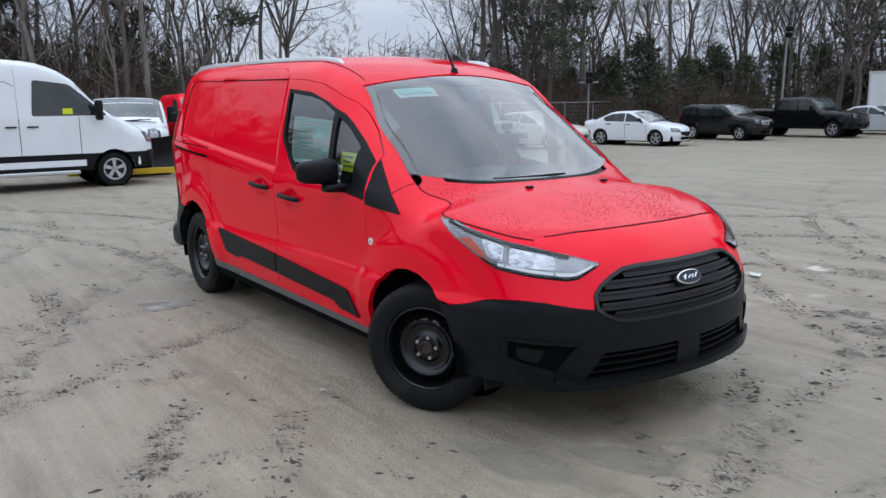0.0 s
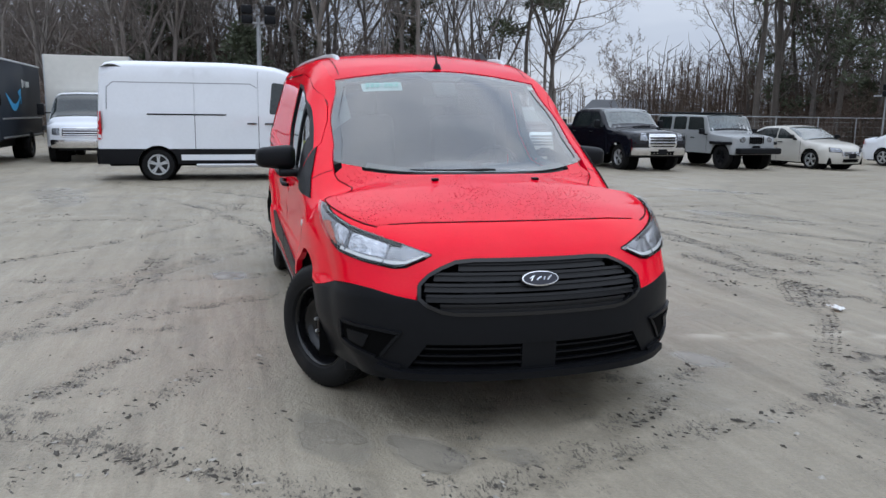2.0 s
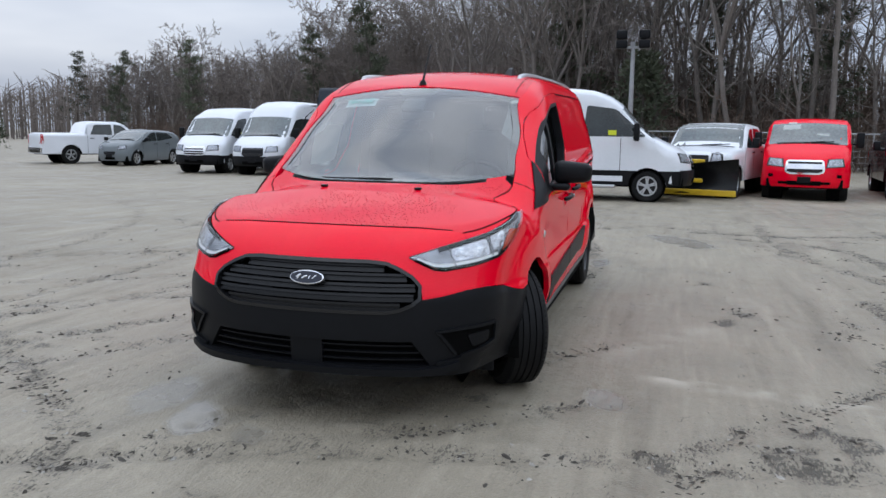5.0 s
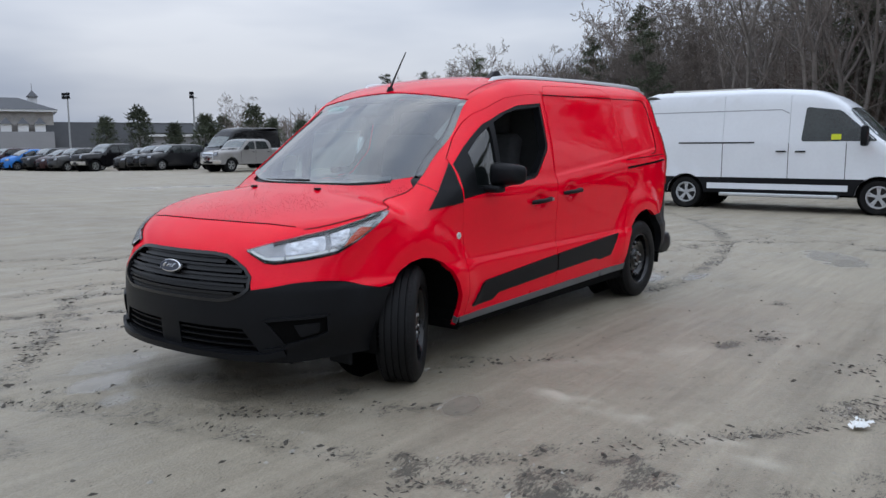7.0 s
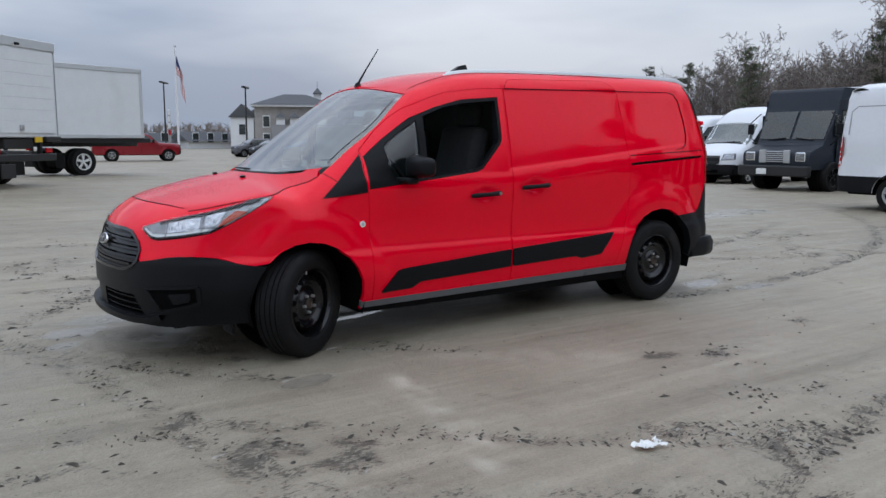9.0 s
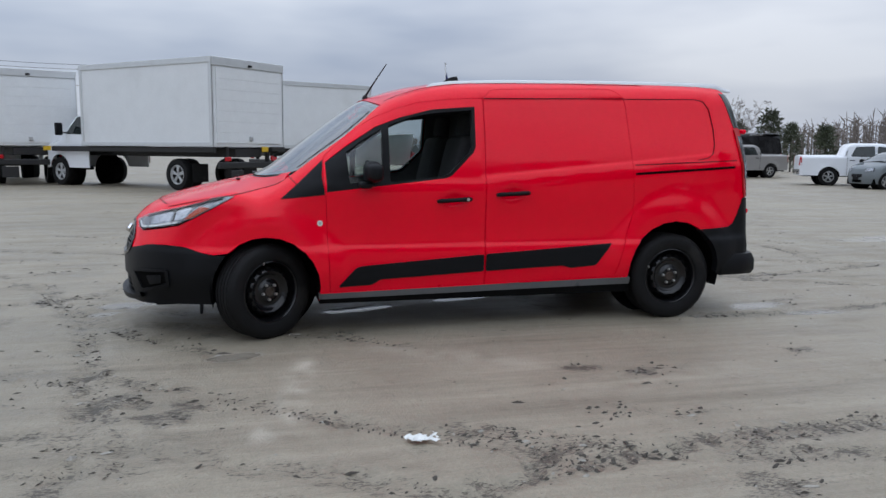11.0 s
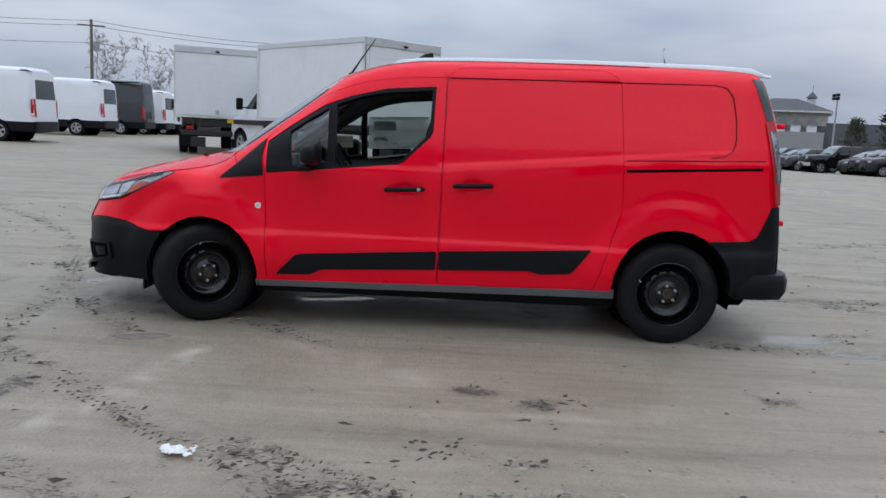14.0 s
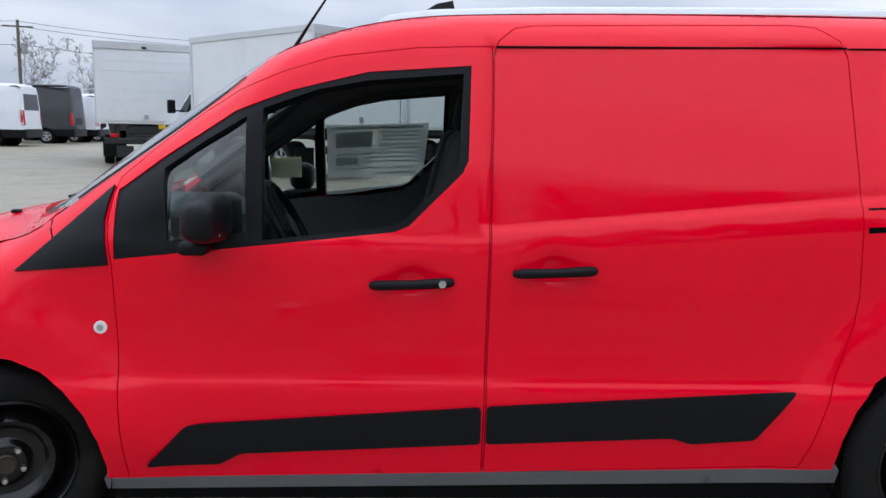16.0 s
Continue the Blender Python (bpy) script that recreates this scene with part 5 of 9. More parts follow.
COARSE = 1.3
row_van = vehicle("cargo_van", "row_van", "white cargo van backed into a row", "van", (17.3, -21.5), 4, white, WHITE_RIM, dark_bumper=M_PLASTIC, mat=M_WHITE, group="vans in a row")
for x, y in ((18.8, -30.0), (19.6, -39.5), (20.0, -43.5), (20.6, -47.0)):
    copy_thing(row_van, pose(x, y, float(level(x, y)), 0, 0, 4))
vehicle("high_van", "dark_grey_van", "dark grey high-roof van backed into a row", "van", (19.2, -35.5), 4, (0.05, 0.052, 0.056), WHITE_RIM, dark_bumper=M_PLASTIC, group="vans in a row")
vehicle("pickup", "red_pickup", "red pickup beyond the box trucks", "pickup truck", (-9.9, -53.3), 172, (0.22, 0.012, 0.018), dark_bumper=M_PLASTIC)


# ---- trucks ----
def dual_wheel(parent, x, y, r, s, mat):
    wheel(parent, r, 0.26, r * 0.6, Matrix.Translation((x, y, r)) @ Matrix.Rotation(0 if s > 0 else math.pi, 4, "Z"), mat)


def box_body(v, x0, x1, half, z0, z1, mat, rear_door=True):
    """A cargo box with corner posts, top rails, roof and a roll-up rear door."""
    L = x1 - x0
    xc = (x0 + x1) / 2
    b = part("cargo_box", box((L, half * 2, z1 - z0), (xc, 0, (z0 + z1) / 2), 0.01, 1), mat, v, "smooth cargo box")
    for s in (1, -1):
        part("top_rail", box((L + 0.02, 0.03, 0.14), (xc, s * (half + 0.008), z1 - 0.07), 0.006, 1), M_SILVERRAIL, b)
        part("bottom_rail", box((L + 0.02, 0.03, 0.1), (xc, s * (half + 0.008), z0 + 0.05), 0.006, 1), M_SILVERRAIL, b)
        part("corner_post", box((0.1, 0.06, z1 - z0), (x0 + 0.05, s * (half - 0.01), (z0 + z1) / 2), 0.01, 1), M_SILVERRAIL, b)
        part("corner_post", box((0.1, 0.06, z1 - z0), (x1 - 0.05, s * (half - 0.01), (z0 + z1) / 2), 0.01, 1), M_SILVERRAIL, b)
    if rear_door:
        n = 7
        h = (z1 - z0 - 0.32) / n
        for i in range(n):
            part("door_slat", box((0.03, half * 2 - 0.24, h - 0.002), (x0 - 0.012, 0, z0 + 0.08 + h * (i + 0.5)), 0.002, 1), mat, b)
        part("door_header", box((0.05, half * 2, 0.2), (x0 - 0.012, 0, z1 - 0.1), 0.01, 1), M_SILVERRAIL, b)
        part("camera_pod", box((0.06, 0.12, 0.05), (x0 - 0.05, 0, z1 - 0.14), 0.01, 1), M_PLASTIC, b)
        part("door_latch", box((0.06, 0.1, 0.12), (x0 - 0.05, 0, z0 + 0.2), 0.01, 1), M_SILVER, b)
    return b


M_SILVERRAIL = shader("aluminium_rail", (0.58, 0.6, 0.61), 0.4, metal=0.4, var=0.06)


def chassis(v, x0, x1, z, wheel_x, r=0.4, half=0.95, white_rim=False):
    f = part("frame", box((x1 - x0, 0.9, 0.22), ((x0 + x1) / 2, 0, z - 0.15), 0.02, 1), M_FRAME, v, "black chassis frame")
    part("rear_step", box((0.14, 2.1, 0.16), (x0 - 0.05, 0, z - 0.45), 0.02, 1), M_FRAME, f)
    for s in (1, -1):
        part("step_bracket", box((0.1, 0.08, 0.5), (x0 + 0.05, s * 0.7, z - 0.25), 0.01, 1), M_FRAME, f)
        part("under_rail", box((x1 - x0, 0.06, 0.14), ((x0 + x1) / 2, s * 1.1, z - 0.08), 0.01, 1), M_FRAME, f)
        part("tail_lamp", box((0.04, 0.2, 0.1), (x0 - 0.1, s * 0.8, z - 0.3), 0.01, 1), M_TAIL, f)
        part("mud_flap", box((0.02, 0.5, 0.45), (wheel_x - 0.6, s * 0.85, 0.45), 0.005, 1), M_TYRE, f)
        dual_wheel(v, wheel_x, s * half, r, s, M_PAPER if white_rim else WHITE_RIM)
        dual_wheel(v, wheel_x, s * (half - 0.28), r, s, WHITE_RIM)


def box_truck(name, label, at, heading, box_len, top, color_mat, cab=True, white_rim=False, z_box=1.1):
    """A cutaway box truck: the rear end of its box stands at the place given."""
    v = thing(name, label, "box truck", pose(at[0], at[1], float(level(at[0], at[1])), 0, 0, heading), "trucks on the lot")
    box_body(v, 0, box_len, 1.22, z_box, top, color_mat)
    chassis(v, 0.05, box_len + (0.3 if not cab else 1.5), z_box, 1.45, white_rim=white_rim)
    part("liftgate_arm", box((0.1, 0.5, 0.12), (-0.12, -0.85, z_box - 0.05), 0.02, 1), M_FRAME, v)
    part("yellow_placard", box((0.03, 0.22, 0.12), (-0.12, -0.4, z_box - 0.06), 0.004, 1), M_YELLOWPAINT, v, "yellow warning placard")
    part("mud_plate", box((0.03, 0.42, 0.3), (-0.1, 0.55, z_box - 0.72), 0.01, 1), M_FRAME, v)
    if cab:
        x0 = box_len + 0.05
        K = dict(top=curve([(x0 + 2.25, 1.02), (x0 + 2.1, 1.15), (x0 + 1.45, 1.32), (x0 + 1.2, 1.42), (x0 + 0.7, 1.98), (x0 + 0.5, 2.06), (x0 - 0.1, 2.1)]), nose=curve([(0.3, x0 + 2.1), (0.6, x0 + 2.2), (1.0, x0 + 2.18), (1.3, x0 + 2.0), (2.3, x0 + 1.6)]))
        W = lambda x, z: 0.98 - 0.16 * np.clip((z - 1.25) / 0.9, 0, 2) - 0.05 * np.clip((x - x0 - 1.2) / 1.0, 0, 1) ** 2
        hull = Hull(W, lambda x, y: K["top"](x) - 0.05 * y * y, lambda y, z: K["nose"](z) - 0.12 * y * y - 0.1 * y**6, lambda y, z: np.full_like(z, x0), (0.12, 0.08, 0.04), axis=x0 + 1.2)
        zs = lambda x: float(K["top"](x)) - 0.12
        lin = np.linspace
        P, _ = hull.solve("N", np.full(10, 0.75), lin(0.5, 1.05, 10))
        fs = [(p[0], p[2]) for p in P]
        xs = lin(fs[-1][0], x0 + 0.03, 26)
        st = [(x, zs(x)) for x in xs]
        st[0] = fs[-1]
        side = [(x0 + 0.03, 0.5)] + arch(x0 + 1.35, 0.4, 0.46, 0.5) + fs + st[1:]
        Pt, _ = hull.solve("S", xs, np.array([z for _, z in st]))
        ts = [(p[0], p[1]) for p in Pt]
        Pf, _ = hull.solve("N", lin(-0.75, 0.75, 15), np.full(15, 1.05))
        top_poly = [(p[0], p[1]) for p in Pf] + ts[1:] + [(x, -y) for x, y in ts[:0:-1]]
        for s in (1, -1):
            panel("cab_door", hull, "S", between(side, None, x0 + 0.95), M_WHITE, v, step=0.13, depth=0.03, side=s)
            panel("cab_fender", hull, "S", between(side, x0 + 0.95, None), M_WHITE, v, step=0.13, depth=0.03, side=s)
            panel("window", hull, "S", rounded([(x0 + 1.05, 1.42), (x0 + 0.62, 1.88), (x0 + 0.2, 1.9), (x0 + 0.18, 1.4)], 0.05), M_GLASS_FAR, v, step=0.12, off=0.004, depth=0.01, side=s)
            part("wheel_arch", cyl(0.45, 0.45, 0.3, Matrix.Translation((x0 + 1.35, s * 0.62, 0.4)) @ Matrix.Rotation(radians(90), 4, "X"), 28), M_LINER, v)
            dual_wheel(v, x0 + 1.35, s * 0.84, 0.39, s, WHITE_RIM)
            bm = box((0.1, 0.2, 0.34), (x0 + 0.95, s * 1.22, 1.55), 0.03, 2)
            box((0.04, 0.25, 0.04), (x0 + 0.95, s * 1.05, 1.45), 0.01, 1, bm)
            part("mirror", bm, M_PLASTIC, v, smooth=40)
            panel("headlight", hull, "N", [(s * 0.56, 0.82), (s * 0.73, 0.84), (s * 0.73, 1.02), (s * 0.56, 1.02)], M_LAMP, v, "clear headlight", step=0.06, off=0.008, depth=0.02)
        panel("hood", hull, "T", between(top_poly, x0 + 1.32, None), M_WHITE, v, step=0.13, depth=0.02)
        panel("windscreen", hull, "T", between(top_poly, x0 + 0.62, x0 + 1.32), M_GLASS_FAR, v, "dark reflecting windscreen", step=0.13, off=-0.004, depth=0.01)
        panel("roof", hull, "T", between(top_poly, None, x0 + 0.62), M_WHITE, v, step=0.13, depth=0.02)
        panel("front_fascia", hull, "N", [(-0.75, 0.5), (0.75, 0.5), (0.75, 1.05), (-0.75, 1.05)], M_WHITE, v, step=0.08, depth=0.02)
        g = panel("grille", hull, "N", rounded([(-0.5, 0.8), (0.5, 0.8), (0.5, 1.02), (-0.5, 1.02)], 0.03), M_DARK, v, step=0.08, off=0.008, depth=0.02)
        for z in (0.84, 0.91, 0.98):
            band("grille_bar", hull, "N", [(-0.48, z), (0.48, z)], 0.03, M_CHROME, g, off=0.02, depth=0.0)
        band("grille_surround", hull, "N", [(-0.52, 0.79), (0.52, 0.79), (0.52, 1.03), (-0.52, 1.03), (-0.52, 0.79)], 0.03, M_CHROME, g, off=0.02, depth=0.0)
        panel("front_bumper", hull, "N", [(-0.75, 0.48), (0.75, 0.48), (0.75, 0.70), (-0.75, 0.70)], M_CHROME, v, "chrome front bumper", step=0.08, off=0.04, depth=0.05)
        part("air_dam", box((0.05, 1.3, 0.12), (x0 + 2.1, 0, 0.45), 0.02, 1), M_PLASTIC, v)
    return v


truck = box_truck("white_box_truck", "white cutaway box truck with a roll-up rear door", (1.4, -14.2), -45, 4.9, 3.2, M_BOXWHITE)
copy_thing(truck, pose(7.3, -18.2, float(level(7.3, -18.2)), 0, 0, -70))
box_truck("box_body_chassis", "white cargo box on a bare black chassis", (0.9, -20.6), -158, 3.4, 3.2, M_BOXWHITE, cab=False, white_rim=True)
box_truck("cream_box_truck", "white cutaway truck with a cream cargo box", (-25.8, -5.4), 2, 4.3, 3.2, M_CREAM)
box_truck("white_delivery_truck", "white box truck parked at the end of the row", (-18.8, 46.4), 0, 4.9, 3.3, M_BOXWHITE)


def step_van(at, heading):
    """A walk-in delivery van: tall flat-sided body, sloping hood, tall windscreen."""
    v = thing("delivery_step_van", "dark slate walk-in delivery van with a blue swoosh decal", "delivery van", pose(at[0], at[1], float(level(at[0], at[1])), 0, 0, heading), "trucks on the lot")
    part("cargo_body", box((5.4, 2.3, 2.25), (-1.35, 0, 1.78), 0.05, 2), M_STEPVAN, v, "flat-sided dark slate body", smooth=40)
    bm = bmesh.new()
    sec = [(1.35, 0.62), (1.35, 2.9), (1.95, 2.9), (2.02, 2.82), (2.18, 2.28), (2.62, 1.38), (2.68, 1.30), (3.25, 1.12), (3.3, 1.02), (3.3, 0.62)]
    a = [bm.verts.new((x, -1.13 if x < 2.6 else -1.04, z)) for x, z in sec]
    b = [bm.verts.new((x, 1.13 if x < 2.6 else 1.04, z)) for x, z in sec]
    n = len(sec)
    for i in range(n):
        bm.faces.new((a[i], a[(i + 1) % n], b[(i + 1) % n], b[i]))
    bm.faces.new(a[::-1]), bm.faces.new(b)
    bmesh.ops.recalc_face_normals(bm, faces=bm.faces[:])
    bmesh.ops.bevel(bm, geom=[e for e in bm.edges], offset=0.025, segments=2, affect="EDGES", profile=0.5)
    cab = part("cab", bm, M_STEPVAN, v, "dark slate cab with sloping hood", smooth=30)
    d = Vector((0.44, 0, -0.9)).normalized()
    nrm = Vector((0.9, 0, 0.44)).normalized()
    for s in (1, -1):
        q = [Vector((2.2, s * 0.04, 2.25)), Vector((2.2, s * 1.04, 2.25)), Vector((2.58, s * 1.0, 1.46)), Vector((2.58, s * 0.04, 1.46))]
        bm = bmesh.new()
        vs = [bm.verts.new(p + nrm * 0.012) for p in q]
        bm.faces.new(vs)
        bmesh.ops.recalc_face_normals(bm, faces=bm.faces[:])
        bmesh.ops.solidify(bm, geom=bm.faces[:], thickness=0.01)
        part("windscreen", bm, M_GLASS_FAR, v, "flat windscreen half")
        part("wiper", tube([(2.62, s * 0.7, 1.44), (2.6, s * 0.15, 1.5)], 0.014, 4), M_PLASTIC, v)
        part("headlight", box((0.05, 0.24, 0.2), (3.31, s * 0.78, 0.98), 0.02, 2), M_LAMP, v, "square headlight")
        part("headlight_ring", box((0.04, 0.3, 0.26), (3.3, s * 0.78, 0.98), 0.03, 2), M_CHROME, v)
        part("side_window", box((0.6, 0.02, 0.75), (1.72, s * 1.135, 1.9), 0.03, 1), M_GLASS_FAR, v, "cab door window")
        part("quarter_window", box((0.2, 0.02, 0.6), (2.2, s * 1.135, 1.85), 0.02, 1), M_GLASS_FAR, v)
        part("cab_door", box((0.86, 0.02, 1.95), (1.72, s * 1.125, 1.6), 0.01, 1), M_STEPVAN, v)
        part("grab_rail", tube([(2.02, s * 1.2, 1.3), (2.02, s * 1.22, 2.1)], 0.018, 6), M_SILVER, v)
        bm = box((0.06, 0.2, 0.3), (2.5, s * 1.38, 1.75), 0.02, 1)
        tube([(2.45, s * 1.1, 2.2), (2.5, s * 1.38, 1.95), (2.5, s * 1.38, 1.5), (2.45, s * 1.1, 1.3)], 0.015, 5, bm)
        part("mirror", bm, M_PLASTIC, v)
        part("rub_rail", box((5.0, 0.03, 0.05), (-1.4, s * 1.16, 1.25), 0.008, 1), M_SILVER, v, "bright side rail")
        part("rub_rail", box((5.0, 0.03, 0.05), (-1.4, s * 1.16, 0.72), 0.008, 1), M_SILVER, v, "bright side rail")
        for xw in (2.3, -2.2):
            part("wheel_arch", cyl(0.5, 0.5, 0.3, Matrix.Translation((xw, s * 0.84, 0.45)) @ Matrix.Rotation(radians(90), 4, "X"), 28), M_LINER, v)
            dual_wheel(v, xw, s * 1.06, 0.42, s, M_STEEL)
        # swoosh with its arrow tip and the unread word beside it
        bm = bmesh.new()
        pts = [(0.55 - 1.7 * i / 14, 1.95 - 0.36 * math.sin(math.pi * (i / 14) ** 1.15) - 0.04 * i / 14, 0.02 + 0.085 * math.sin(math.pi * i / 14)) for i in range(15)]
        up_, dn_ = [], []
        for x, z, w in pts:
            up_.append(bm.verts.new((x, s * 1.158, z + w)))
            dn_.append(bm.verts.new((x, s * 1.158, z - w)))
        for i in range(14):
            bm.faces.new((up_[i], up_[i + 1], dn_[i + 1], dn_[i]))
        bm.faces.new([bm.verts.new((x, s * 1.1585, z)) for x, z in ((-0.85, 2.02), (-1.25, 2.14), (-1.22, 1.66), (-1.1, 1.85))])
        bmesh.ops.recalc_face_normals(bm, faces=bm.faces[:])
        bmesh.ops.solidify(bm, geom=bm.faces[:], thickness=0.006)
        part("swoosh", bm, M_CYAN, v, "bright blue curved swoosh")
        for i, (w, h) in enumerate(((0.14, 0.26), (0.08, 0.17), (0.06, 0.2), (0.2, 0.17), (0.13, 0.17))):
            part("lettering_bar", box((w, 0.008, h), (-1.5 - 0.2 * i, s * 1.158, 2.28), 0.003, 1), M_PAPER, v)
    for i in range(6):
        part("grille_bar", box((0.04, 0.9, 0.03), (3.32, 0, 0.84 + 0.055 * i), 0.006, 1), M_SILVER, v, "bright grille bar")
    for s in (1, -1):
        part("grille_post", box((0.05, 0.2, 0.36), (3.32, s * 0.38, 0.98), 0.01, 1), M_SILVER, v)
    part("front_bumper", box((0.2, 2.2, 0.3), (3.35, 0, 0.58), 0.04, 2), M_FRAME, v, "black front bumper")
    part("number_plate", box((0.02, 0.32, 0.16), (3.47, -0.3, 0.56), 0.004, 1), M_PAPER, v, "white plate")
    part("roof_vent", box((0.06, 0.1, 0.1), (2.0, 0.1, 2.75), 0.02, 1), M_PLASTIC, v)
    part("roof_edge", box((5.4, 2.34, 0.06), (-1.35, 0, 2.9), 0.02, 1), M_SILVERRAIL, v, "pale roof edging")
    part("underframe", box((6.0, 1.6, 0.3), (-0.8, 0, 0.55), 0.03, 1), M_FRAME, v)
    return v


step_van((-20.2, -8.3), 0)
COARSE = 1.0


# ---- the red cargo van ----
van = thing("red_cargo_van", "bright red compact cargo van with black bumpers, wet with rain", "van")
v_top = curve([(2.56, 0.62), (2.49, 0.78), (2.34, 0.875), (2.09, 0.964), (1.81, 1.035), (1.62, 1.078), (1.53, 1.11), (1.23, 1.325), (0.94, 1.535), (0.80, 1.628), (0.71, 1.672), (0.37, 1.765), (0.08, 1.80), (-0.5, 1.82), (-1.2, 1.832), (-1.8, 1.835), (-2.2, 1.81), (-2.32, 1.75)])
v_half = curve([(0.15, 0.86), (0.30, 0.885), (0.42, 0.905), (0.55, 0.909), (0.585, 0.907), (0.635, 0.892), (0.70, 0.891), (0.8, 0.896), (0.92, 0.904), (0.99, 0.906), (1.04, 0.903), (1.085, 0.892), (1.15, 0.885), (1.25, 0.869), (1.4, 0.838), (1.6, 0.788), (1.75, 0.75), (1.9, 0.70)])
v_crown = curve([(2.6, 0.12), (2.2, 0.1), (1.75, 0.10), (1.5, 0.24), (0.85, 0.30), (0.6, 0.15), (0.2, 0.10), (-2.4, 0.10)])
v_round = curve([(2.6, 0.09), (1.6, 0.10), (1.3, 0.16), (-2.4, 0.16)])
v_nose = curve([(0.1, 2.42), (0.25, 2.49), (0.45, 2.505), (0.58, 2.50), (0.70, 2.455), (0.80, 2.40), (0.90, 2.31), (1.1, 2.1), (1.9, 2.0)])
v_tail = curve([(0.2, -2.28), (0.6, -2.275), (1.0, -2.24), (1.4, -2.20), (1.75, -2.115), (1.9, -2.075)])
HANDLES = ((0.21, 0.925), (-0.226, 0.967))


def v_W(x, z):
    # the shoulder rises towards the tail
    w = v_half(z + 0.095 * np.clip(x, -1.9, 0.0) * np.exp(-(((z - 1.13) / 0.2) ** 2)))
    w = w - 0.11 * np.clip((x - 1.1) / 1.3, 0, 1) ** 2 - 0.085 * np.clip((-1.5 - x) / 0.8, 0, 1) ** 2
    w = w - 0.055 * np.clip((0.47 - z) / 0.22, 0, 1) ** 1.5 * np.clip((x - 1.86) / 0.3, 0, 1)
    # flared wheel arches: a ramp with a crisp outer edge
    for xw, zw, r_in, r_out in ((1.51, 0.33, 0.40, 0.555), (-1.535, 0.37, 0.43, 0.585)):
        u = r_out - np.hypot(x - xw, z - zw)
        t = np.clip((u + np.sqrt(u * u + 0.0009)) / 2 / (r_out - r_in), 0, 1)
        w = w + 0.034 * (2 * t - t * t) * np.clip((z - 0.25) / 0.2, 0, 1)
    for xh, zh in HANDLES:
        w = w - 0.022 * np.exp(-(((x - xh) / 0.055) ** 2) - ((z - zh - 0.005) / 0.04) ** 2)
    # the upper cargo sides are stamped a little inwards
    rear = (1 / (1 + np.exp(np.clip((x + 0.02) / 0.004, -30, 30)))) / (1 + np.exp(np.clip((-1.87 - x) / 0.008, -30, 30)))
    step = 1 / (1 + np.exp(np.clip((z - 1.648 + 0.02 * x) / 0.004, -30, 30))) * (1 / (1 + np.exp(np.clip((1.088 - 0.095 * x - z) / 0.004, -30, 30))))
    return w - 0.010 * rear * step


def v_H(x, y):
    return v_top(x) - v_crown(x) * y**2


def v_F(y, z):
    return v_nose(z) - 0.30 * y**2 - 0.42 * y**6


def v_R(y, z):
    return v_tail(z) + 0.06 * y**4


class VanHull(Hull):
    halvings = 23

    def f(self, p):
        x, y, z = p[..., 0], np.abs(p[..., 1]), p[..., 2]
        a = smax(y - self.W(x, z), z - self.H(x, y), v_round(x))
        a = smax(a, x - self.F(y, z), 0.07)
        return smax(a, self.R(y, z) - x, 0.1)


VH = VanHull(v_W, v_H, v_F, v_R, axis=1.5)
FRONT_ARCH, REAR_ARCH = (1.51, 0.33, 0.36), (-1.535, 0.37, 0.385)
v_edge = curve([(2.13, 0.885), (1.93, 0.93), (1.72, 0.966), (1.55, 1.0), (1.42, 1.04), (1.345, 1.09), (1.15, 1.235), (0.959, 1.37), (0.82, 1.485), (0.70, 1.588), (0.6, 1.635), (0.45, 1.685), (0.2, 1.735), (0.0, 1.75), (-0.5, 1.765), (-2.0, 1.77), (-2.3, 1.72)])
PHI = 0.80


def sol(chart, a, b, side=1):
    p, n = VH.solve(chart, np.array([a], float), np.array([b], float), side)
    return p[0], n[0]


def turn_of(x, z):
    """The nose chart's angle of the side point (x, z)."""
    p, _ = sol("S", x, z)
    return math.atan2(p[1], p[0] - 1.5)


# borders
hood_front = [(-PHI, 0.884), (-0.75, 0.898), (-0.585, 0.908), (-0.3, 0.912), (0, 0.913), (0.3, 0.912), (0.585, 0.908), (0.75, 0.898), (PHI, 0.884)]
bumper_top = [(0.0, 0.535), (0.37, 0.535), (0.43, 0.546), (0.49, 0.575), (0.53, 0.592), (0.63, 0.616), (0.74, 0.637), (PHI, 0.642), (0.9, 0.638), (1.0, 0.625), (1.1, 0.595), (1.2, 0.574)]
bz = curve(bumper_top)
hf_xy = [tuple(sol("N", a, z)[0][:2]) for a, z in resample(hood_front, 0.05)[: -max(1, int(math.ceil(math.dist(hood_front[0], hood_front[-1]) / 0.05))) + 1]]
x_corner = hf_xy[-1][0]
xs_top = np.linspace(x_corner, -2.11, 90)
zs_top = np.array([float(v_edge(x)) for x in xs_top])
zs_top[0] = 0.884
side_top = list(zip(xs_top, zs_top))
P_top, _ = VH.solve("S", xs_top, zs_top)
top_side = [(p[0], p[1]) for p in P_top]
front_side = [(sol("N", PHI, z)[0][0], z) for z in np.linspace(0.642, 0.884, 8)]
arch_f = arch(*FRONT_ARCH, 0.24)
arch_r = arch(*REAR_ARCH, 0.24)
arch_f = [p for p in arch_f if p[0] < 1.62 or p[1] > 0.571]
